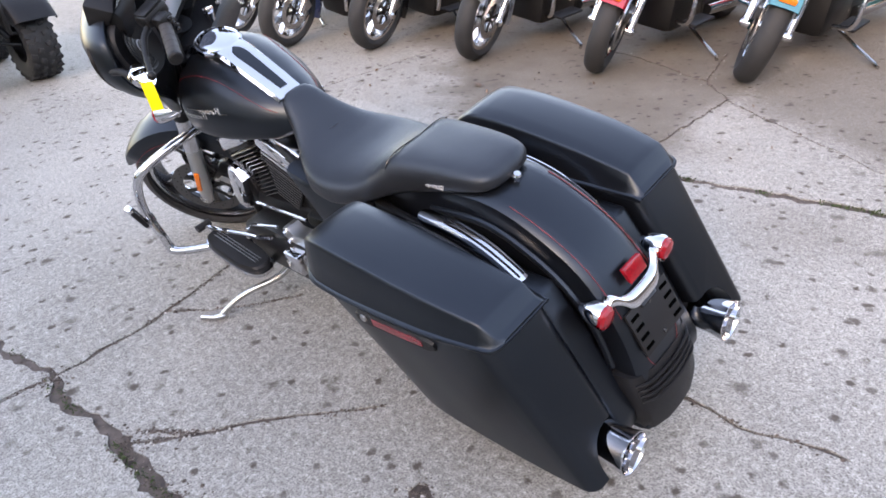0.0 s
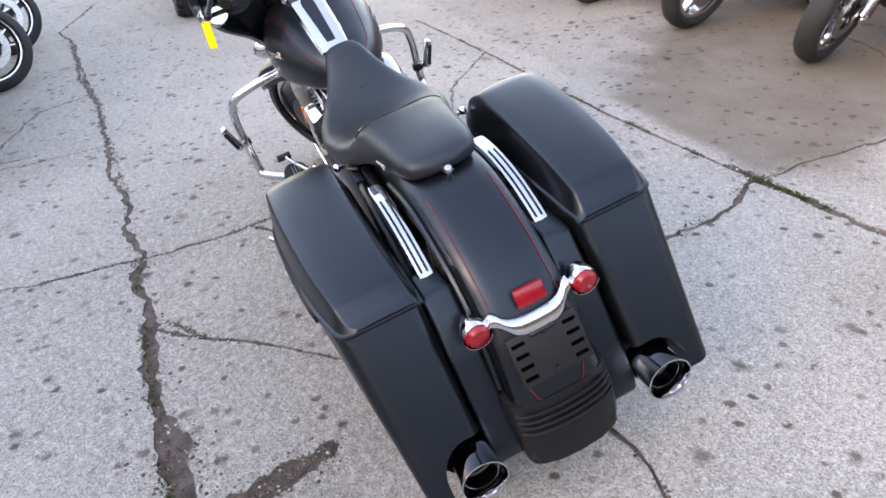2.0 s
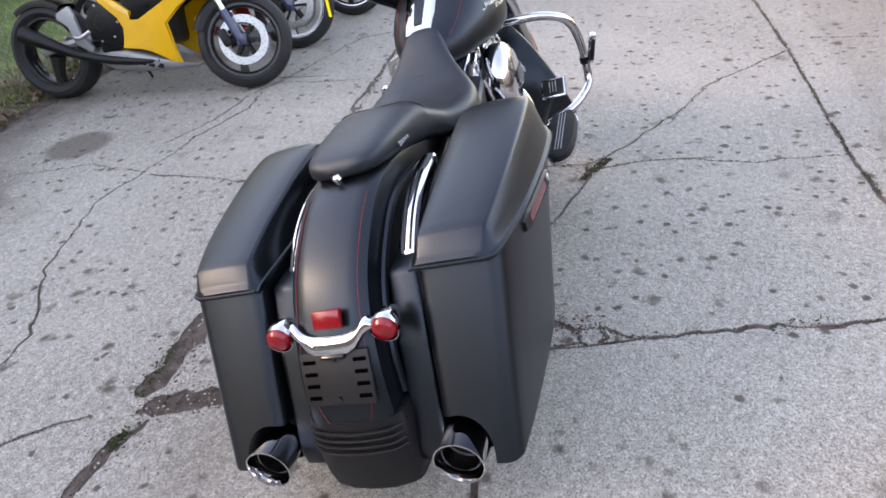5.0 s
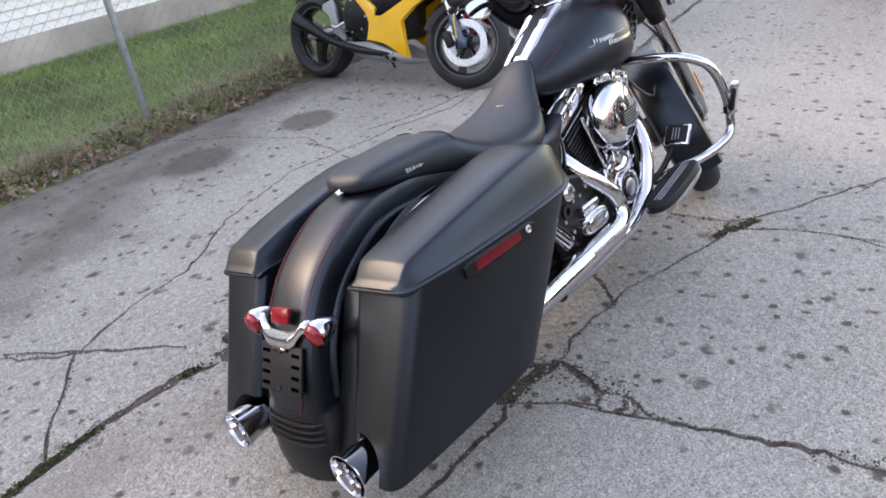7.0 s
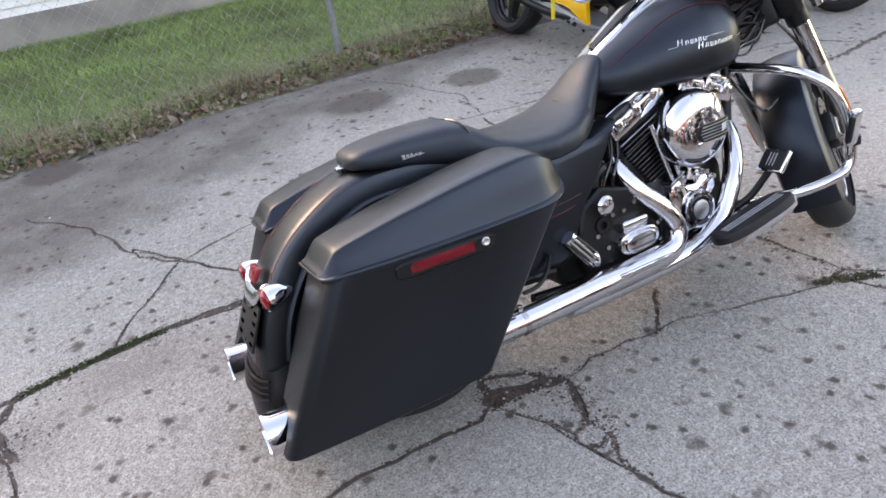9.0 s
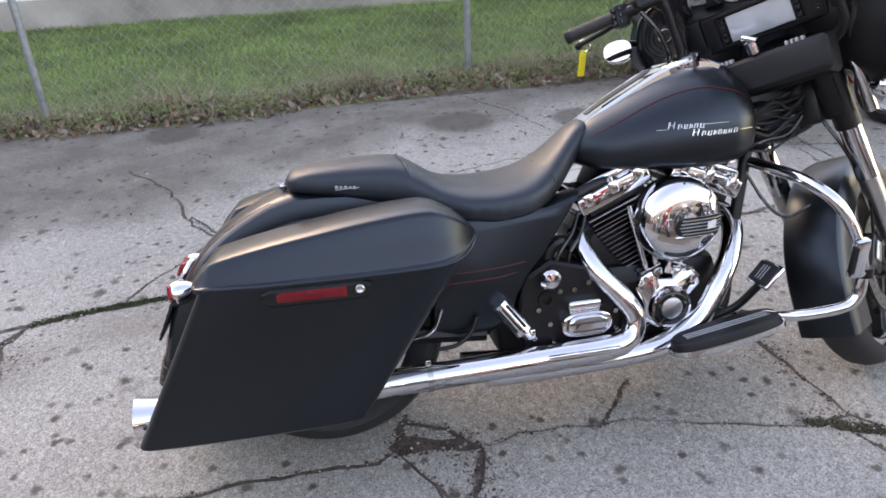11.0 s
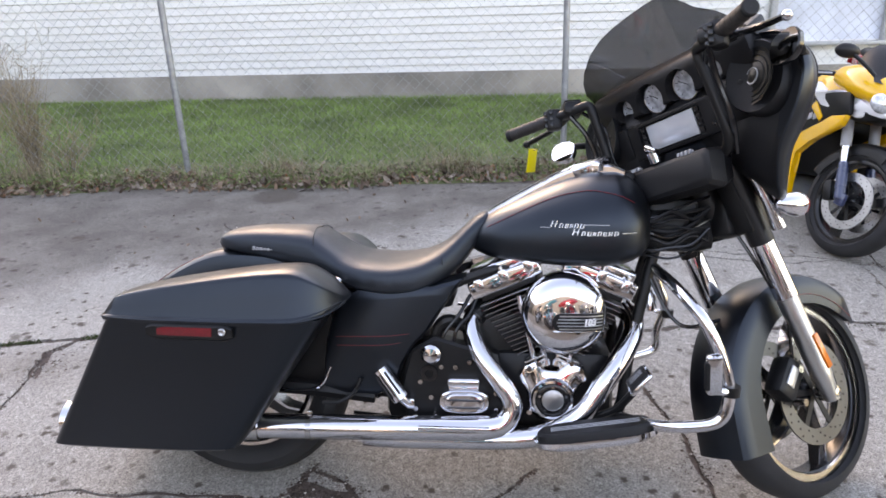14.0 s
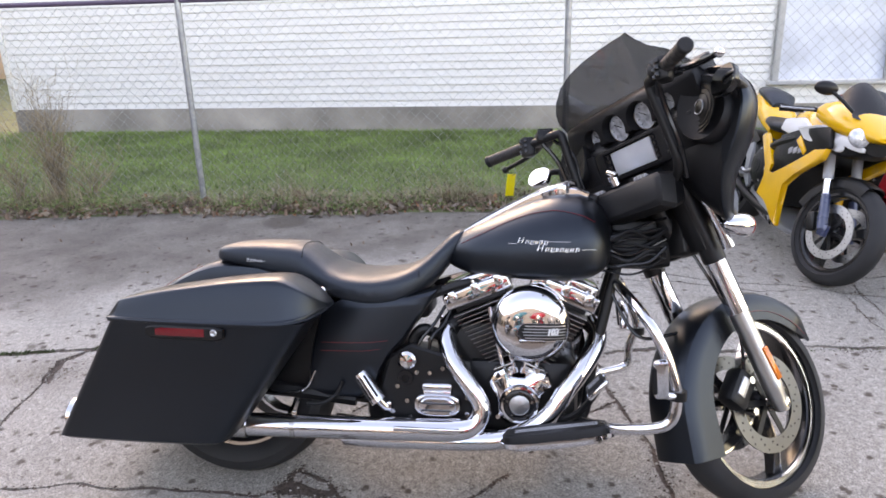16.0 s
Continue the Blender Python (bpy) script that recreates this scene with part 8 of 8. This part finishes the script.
    bm, rings = nb(), []
    for xx, w, zb, zt in ((0.20, 0.08, 0.74, 0.80), (0.28, 0.13, 0.72, 0.79), (0.42, 0.15, 0.70, 0.775), (0.54, 0.10, 0.70, 0.80)):
        rings.append(ring_xz(xx, w, zb, zt, 0.5, 2.6, 2.6, n=22))
    loft(bm, rings)
    p("rider_seat", bm, M_SEAT)
    bm, rings = nb(), []
    for xx, w, zb, zt in ((-0.24, 0.03, 0.86, 0.90), (-0.15, 0.09, 0.80, 0.93), (0.02, 0.13, 0.74, 0.915), (0.20, 0.13, 0.68, 0.84), (0.32, 0.10, 0.64, 0.76)):
        rings.append(ring_xz(xx, w, zb, zt, 0.5, 2.4, 2.4, n=24))
    loft(bm, rings)
    p("tail", bm, paint)
    bm, rings = nb(), []
    for xx, w, zb, zt in ((-0.16, 0.05, 0.90, 0.95), (-0.08, 0.10, 0.89, 0.965), (0.08, 0.11, 0.86, 0.95), (0.18, 0.07, 0.82, 0.88)):
        rings.append(ring_xz(xx, w, zb, zt, 0.5, 2.4, 2.2, n=22))
    loft(bm, rings)
    p("pillion_seat", bm, M_SEAT)
    bm = nb()
    box(bm, (-0.25, 0, 0.86), (0.03, 0.10, 0.045), 0.01)
    p("tail_light", bm, M_RED)
    bm = nb()
    tube(bm, [(0.85, -0.12, 0.22), (0.55, -0.15, 0.24), (0.30, -0.19, 0.30), (0.12, -0.21, 0.38), (-0.05, -0.215, 0.45)], lambda t: 0.028 + 0.028 * max(0.0, (t - 0.5) * 2), n=14)
    p("exhaust", bm, M_BLACK)
    bm = nb()
    fender_arc(bm, Vector((0, 0, 0.315)), 0.345, radians(60), radians(125), 0.09, 0.05, n=10)
    p("rear_hugger", bm, M_BLACK)
    bm = nb()
    inv2 = pose(0, 0, 0, lean).inverted()
    tube(bm, [(0.55, 0.12, 0.27), inv2 @ Vector((0.50, 0.25, 0.10)), inv2 @ Vector((0.47, 0.32, 0.008))], 0.010, n=8)
    p("side_stand", bm, M_BLACK)
    return root


sport_bike(2.43, 3.25, -86.0, M_YELLOW, M_PLASTIC, M_GREYPAINT, M_WHEEL, "yellow, white and black sport motorcycle on its side stand", lean=-11, turned=20.0)
sport_bike(3.02, 3.24, -78.0, M_REDPAINT, M_BLACK, M_REDPAINT, M_WHITEPAINT, "red sport motorcycle with pale wheels on its side stand", lipped=True)
sport_bike(3.80, 3.10, -77.0, M_BLUEPAINT, M_GREYPAINT, M_BLUEPAINT, M_BLACK, "dark blue sport motorcycle with polished rims on its side stand", lipped=True)
sport_bike(4.85, 3.12, -77.0, M_WHITEPAINT, M_BLUEPAINT, M_WHITEPAINT, M_BLACK, "white and blue sport motorcycle on its side stand", lipped=True)


# ---- row of parked cruisers ----
def cruiser(x, y, heading, paint, label, wires=False, fairing=True, steer=20.0, lean=-10):
    """front contact over the origin, x ahead"""
    root = thing("cruiser_motorcycle", pose(x, y, 0, 0, 0, heading) @ pose(0, 0, 0, lean), label, "motorcycle", "row of parked cruisers")
    hd = Vector((0.0, 0, 0.31))
    st = Matrix.Translation(hd) @ Matrix.Rotation(radians(steer), 4, Vector((-0.47, 0, 0.88))) @ Matrix.Translation(-hd)

    def p(name, bm, m, lab="", turned=False, sharp=35):
        ob = part(name, bm, m, root, lab, sharp)
        if turned:
            ob.matrix_local = st
        return ob

    wheel(root, st @ Matrix.Translation((0, 0, 0.315)), "front_wheel", 0.315, 0.13, 0.225, 9, rim_mat=M_CHROME, spoke_mat=M_DULLCHROME, wires=wires, sweep=0.0, spoke_w=0.010)
    wheel(root, pose(-1.62, 0, 0.315), "rear_wheel", 0.315, 0.16, 0.21, 9, rim_mat=M_CHROME, spoke_mat=M_DULLCHROME, wires=wires, sweep=0.0, spoke_w=0.010)
    for s in (-1, 1):
        brake_disc(root, st @ Matrix.Translation((0, s * 0.068, 0.315)), 0.145)
    bm = nb()
    fender_arc(bm, Vector((0, 0, 0.315)), 0.348, radians(38), radians(205), 0.085, 0.10, n=22)
    p("front_fender", bm, paint, "", True)
    bm = nb()
    for s in (-1, 1):
        tube(bm, [Vector((0, 0, 0.315)) + Vector((math.cos(a), 0, math.sin(a))) * 0.262 + Vector((0, s * 0.088, 0)) for a in (radians(38 + 12 * k) for k in range(7))], 0.008, n=6, sub=3)
    tube(bm, [Vector((0.20, -0.075, 0.53)), Vector((0.232, -0.05, 0.535)), Vector((0.245, 0, 0.538)), Vector((0.232, 0.05, 0.535)), Vector((0.20, 0.075, 0.53))], 0.009, n=6)
    p("fender_trim", bm, M_CHROME, "chrome fender trim", True)
    bm = nb()
    box(bm, (0.25, 0, 0.565), (0.03, 0.10, 0.035), 0.012)
    p("fender_lamp", bm, M_ORANGE, "", True)
    rk = Vector((-0.47, 0, 0.88))
    for s in (-1, 1):
        b0 = Vector((-0.012, s * 0.118, 0.30))
        bm = nb()
        cyl(bm, b0, b0 + rk * 0.40, 0.026, 0.030, n=16)
        lathe(bm, b0, (0, s, 0), [(0.028, -0.02), (0.028, 0.02), (0.015, 0.034), (0.001, 0.035)], n=16)
        p("fork_leg", bm, M_CHROME, "", True)
        bm = nb()
        box(bm, Vector((-0.12, s * 0.08, 0.36)), (0.07, 0.06, 0.11), 0.014, Matrix.Rotation(radians(30), 4, "Y"))
        p("brake_caliper", bm, M_ALU, "", True)
        bm = nb()
        cyl(bm, b0 + rk * 0.39, b0 + rk * 0.75, 0.036, n=16)
        p("fork_cover", bm, paint if not fairing else M_BLACK, "", True)
        bm = nb()
        tube(bm, [(-0.42, s * 0.03, 0.70), (-0.40, s * 0.2, 0.68), (-0.34, s * 0.34, 0.56), (-0.31, s * 0.37, 0.44), (-0.34, s * 0.34, 0.33), (-0.45, s * 0.22, 0.28)], 0.0155, n=12)
        p("engine_guard", bm, M_CHROME)
        bm = nb()
        box(bm, (-0.62, s * 0.28, 0.27), (0.28, 0.11, 0.02), 0.009)
        p("floorboard", bm, M_PAD)
        bm = nb()
        prism(bm, [(-1.95, 0.33), (-1.98, 0.62), (-1.36, 0.66), (-1.42, 0.34)], s * 0.19, s * 0.38, 0.03, 3)
        p("saddlebag", bm, paint)
        bm = nb()
        tube(bm, [(-0.9, s * 0.2, 0.26), (-1.4, s * 0.24, 0.25), (-2.02, s * 0.25, 0.26)], 0.04, n=12)
        p("exhaust", bm, M_CHROME)
        bm = nb()
        lathe(bm, (-0.09, s * 0.17, 0.82), (1, 0, 0), [(0.001, -0.06), (0.03, -0.04), (0.036, 0.0), (0.03, 0.012), (0.001, 0.02)], n=18)
        p("front_signal", bm, M_CHROME, "", True)
    bm = nb()
    box(bm, (-0.70, 0, 0.33), (0.46, 0.34, 0.32), 0.05)
    box(bm, (-1.05, 0, 0.34), (0.40, 0.34, 0.30), 0.04)
    box(bm, (-0.85, 0, 0.62), (0.50, 0.20, 0.30), 0.04)
    p("crankcase", bm, M_BLACK)
    for sg in (-1, 1):
        ax = Vector((sg * 0.383, 0, 0.924))
        rot = Matrix.Rotation(math.atan2(ax.x, ax.z), 4, "Y")
        bm = nb()
        for k in range(11):
            box(bm, Vector((-0.70, 0, 0.33)) + ax * (0.12 + 0.016 * k), (0.16, 0.2, 0.006), 0, rot)
        cyl(bm, Vector((-0.70, 0, 0.33)) + ax * 0.08, Vector((-0.70, 0, 0.33)) + ax * 0.30, 0.058, n=14)
        p("cylinder", bm, M_DULLCHROME)
        bm = nb()
        box(bm, Vector((-0.70, 0, 0.33)) + ax * 0.34, (0.18, 0.22, 0.07), 0.02, rot)
        p("rocker_cover", bm, M_CHROME)
    bm = nb()
    lathe(bm, (-0.67, -0.11, 0.56), (0, -1, 0), [(0.09, 0), (0.105, 0.02), (0.10, 0.06), (0.06, 0.085), (0.001, 0.09)], n=30)
    p("air_cleaner", bm, M_CHROME)
    bm, rings = nb(), []
    for xx, w, zb, zt in ((-0.95, 0.03, 0.74, 0.79), (-0.88, 0.11, 0.70, 0.85), (-0.70, 0.17, 0.69, 0.93), (-0.55, 0.19, 0.69, 0.96), (-0.45, 0.12, 0.75, 0.90)):
        rings.append(ring_xz(xx, w, zb, zt, 0.4, 2.5, 2.2, n=26))
    loft(bm, rings)
    p("fuel_tank", bm, paint)
    bm, rings = nb(), []
    for xx, w, zb, zt in ((-1.72, 0.08, 0.72, 0.78), (-1.5, 0.14, 0.68, 0.80), (-1.32, 0.15, 0.65, 0.75), (-1.15, 0.18, 0.61, 0.71), (-0.98, 0.10, 0.66, 0.80), (-0.90, 0.05, 0.78, 0.83)):
        rings.append(ring_xz(xx, w, zb, zt, 0.45, 3, 2.8, n=24))
    loft(bm, rings)
    p("seat", bm, M_SEAT)
    bm = nb()
    fender_arc(bm, Vector((-1.62, 0, 0.315)), 0.36, radians(50), radians(200), 0.10, 0.12, n=18)
    p("rear_fender", bm, paint)
    if fairing:
        bm, rings = nb(), []
        for k in range(13):
            u = -1 + k / 6
            a = abs(u)
            xo = -0.16 - 0.27 * a ** 2.3
            lo, hi = 0.90 + 0.15 * a, 1.24 - 0.07 * a * a
            rings.append([Vector((xo + 0.06 * math.sin(math.pi * t), 0.43 * u, lo + (hi - lo) * t)) for t in (0, 0.2, 0.4, 0.6, 0.8, 1.0)] + [Vector((xo - 0.04, 0.41 * u, lo + (hi - lo) * t)) for t in (1.0, 0.5, 0.0)])
        loft(bm, rings)
        p("fairing", bm, paint, "", True, 50)
    bm = nb()
    lathe(bm, (-0.12, 0, 1.0), (1, 0, 0), [(0.001, -0.10), (0.07, -0.08), (0.095, -0.02), (0.098, 0.02), (0.09, 0.035), (0.05, 0.05), (0.001, 0.055)], n=28)
    p("headlight", bm, M_CHROME, "", True)
    bm = nb()
    tube(bm, [(-0.66, -0.42, 1.12), (-0.56, -0.27, 1.14), (-0.47, -0.12, 1.02), (-0.46, 0, 1.0), (-0.47, 0.12, 1.02), (-0.56, 0.27, 1.14), (-0.66, 0.42, 1.12)], 0.014, n=10)
    p("handlebar", bm, M_CHROME, "", True)
    bm = nb()
    iv = pose(0, 0, 0, lean).inverted()
    tube(bm, [(-0.72, 0.14, 0.22), iv @ Vector((-0.62, 0.36, 0.09)), iv @ Vector((-0.56, 0.50, 0.012))], 0.012, n=8)
    tube(bm, [iv @ Vector((-0.57, 0.49, 0.012)), iv @ Vector((-0.50, 0.53, 0.012))], 0.012, n=8, sub=0)
    p("side_stand", bm, M_DULLCHROME)
    return root


cruiser(5.07, -2.20, 92, M_GLOSS, "black cruiser with wire wheels parked in a row", wires=True, fairing=False, steer=24)
cruiser(4.26, -2.16, 90, M_BLUEPAINT, "dark blue bagger parked in a row", steer=12)
cruiser(3.47, -2.44, 91, M_GLOSS, "black bagger with chrome trim parked in a row", steer=12)
cruiser(2.48, -2.56, 90, M_GREYPAINT, "dark silver bagger with chrome trim parked in a row", steer=14)
cruiser(1.51, -2.67, 90, M_REDPAINT, "red bagger with an amber fender lamp parked in a row", steer=20)
cruiser(0.63, -2.88, 90, M_TEAL, "teal bagger with chrome engine guard parked in a row", wires=True, steer=24)
cruiser(-0.55, -3.00, 90, M_GLOSS, "black bagger parked at the end of the row", steer=18)


# ---- four-wheeler ----
def quad_bike():
    root = thing("quad_bike", pose(6.12, -0.06, 0, 0, 0, 181), "black four-wheeled quad bike with knobbly tyres", "quad bike")
    for dx, dy in ((0.60, 0.48), (0.60, -0.48), (-0.58, 0.46), (-0.58, -0.46)):
        wr = new("wheel")
        wr.parent = root
        wr.location = (dx, dy, 0.305)
        bm = nb()
        w = 0.125
        lathe(bm, (0, 0, 0), (0, 1, 0), [(0.15, -w * 0.8), (0.22, -w), (0.27, -w * 0.9), (0.285, -w * 0.5), (0.287, 0), (0.285, w * 0.5), (0.27, w * 0.9), (0.22, w), (0.15, w * 0.8)], n=40)
        part("tyre", bm, M_RUBBER, wr)
        bm = nb()
        for k in range(22):
            for j, (yy, tw) in enumerate(((-0.095, 0.05), (-0.035, 0.04), (0.035, 0.04), (0.095, 0.05))):
                a = 2 * math.pi * (k + 0.5 * (j % 2)) / 22
                rr = 0.288 if abs(yy) < 0.05 else 0.278
                box(bm, (rr * math.cos(a), yy, rr * math.sin(a)), (0.042, tw, 0.038), 0.004, Matrix.Rotation(-a, 4, "Y") @ Matrix.Rotation(0.35 * (1 if yy > 0 else -1), 4, "X"), 1)
        ob = part("tread", bm, M_RUBBER, wr)
        ob["kind"] = "stuff"
        bm = nb()
        lathe(bm, (0, 0, 0), (0, math.copysign(1, dy), 0), [(0.155, 0.09), (0.14, 0.07), (0.12, 0.02), (0.05, 0.03), (0.04, 0.06), (0.001, 0.065)], n=24)
        part("rim", bm, M_BLACK, wr)
        for dz in (0.0, 0.09):
            bm = nb()
            tube(bm, [(dx, dy * 0.85, 0.29 + dz), (dx * 0.8, dy * 0.3, 0.36 + dz)], 0.014, n=8, sub=0)
            part("control_arm", bm, M_BLACK, root)
        bm = nb()
        cyl(bm, (dx, dy * 0.7, 0.36), (dx * 0.75, dy * 0.4, 0.66), 0.028, n=12)
        part("suspension", bm, M_BLACK, root)
        bm = nb()
        fender_arc(bm, Vector((dx, dy, 0.305)), 0.40, radians(30), radians(150), 0.16, 0.06, n=14)
        part("mudguard", bm, M_PLASTIC, root)
    bm, rings = nb(), []
    for xx, w, zb, zt in ((-0.85, 0.20, 0.55, 0.66), (-0.6, 0.26, 0.45, 0.78), (-0.2, 0.20, 0.36, 0.84), (0.1, 0.18, 0.34, 0.82), (0.4, 0.22, 0.40, 0.86), (0.8, 0.24, 0.48, 0.76), (0.95, 0.12, 0.52, 0.66)):
        rings.append(ring_xz(xx, w, zb, zt, 0.5, 3, 3, n=26))
    loft(bm, rings)
    part("body", bm, M_PLASTIC, root)
    bm = nb()
    box(bm, (-0.28, 0, 0.86), (0.62, 0.26, 0.10), 0.03)
    part("seat", bm, M_SEAT, root)
    bm = nb()
    tube(bm, [(0.22, -0.40, 1.02), (0.32, -0.15, 1.02), (0.34, 0, 1.0), (0.32, 0.15, 1.02), (0.22, 0.40, 1.02)], 0.013, n=8)
    cyl(bm, (0.50, 0, 0.70), (0.33, 0, 1.0), 0.02, n=10)
    part("handlebar", bm, M_BLACK, root)
    bm = nb()
    tube(bm, [(0.98, -0.25, 0.45), (1.06, -0.22, 0.60), (1.02, -0.2, 0.75), (1.02, 0.2, 0.75), (1.06, 0.22, 0.60), (0.98, 0.25, 0.45)], 0.016, n=8)
    part("front_rack", bm, M_BLACK, root)
    return root


quad_bike()

# added unseen wall beyond the tail, keeps low sky out of rear-face reflections
TAIL_BLOCKER = thing("backdrop_wall", pose(-14.0, -2.0, 0), "plain dark brick-coloured wall out of view, added to darken reflections", "building", kind="structure")
bm = nb()
box(bm, (-1.5, 0, 2.6), (3.0, 26, 5.2), 0.02)
part("wall", bm, mat("dull_brown_wall", (0.13, 0.105, 0.09), 0.8, var=0.3, scale=1.5), TAIL_BLOCKER)
# dealer building across the lot
SHOP = thing("dealer_building", pose(2.0, -13.0, 0), "long pale metal-clad dealer building across the lot", "building", kind="structure")
bm = nb()
box(bm, (0, -2.0, 2.2), (40, 4.0, 4.4), 0.02)
part("wall", bm, mat("pale_metal_cladding", (0.19, 0.18, 0.165), 0.6, var=0.15, scale=2), SHOP)
for k in range(9):
    bm = nb()
    box(bm, (-12 + 3 * k, 0.03, 1.4), (1.7, 0.06, 1.9), 0.01)
    part("shop_window", bm, M_SHOPGLASS, SHOP, "dark shop window")
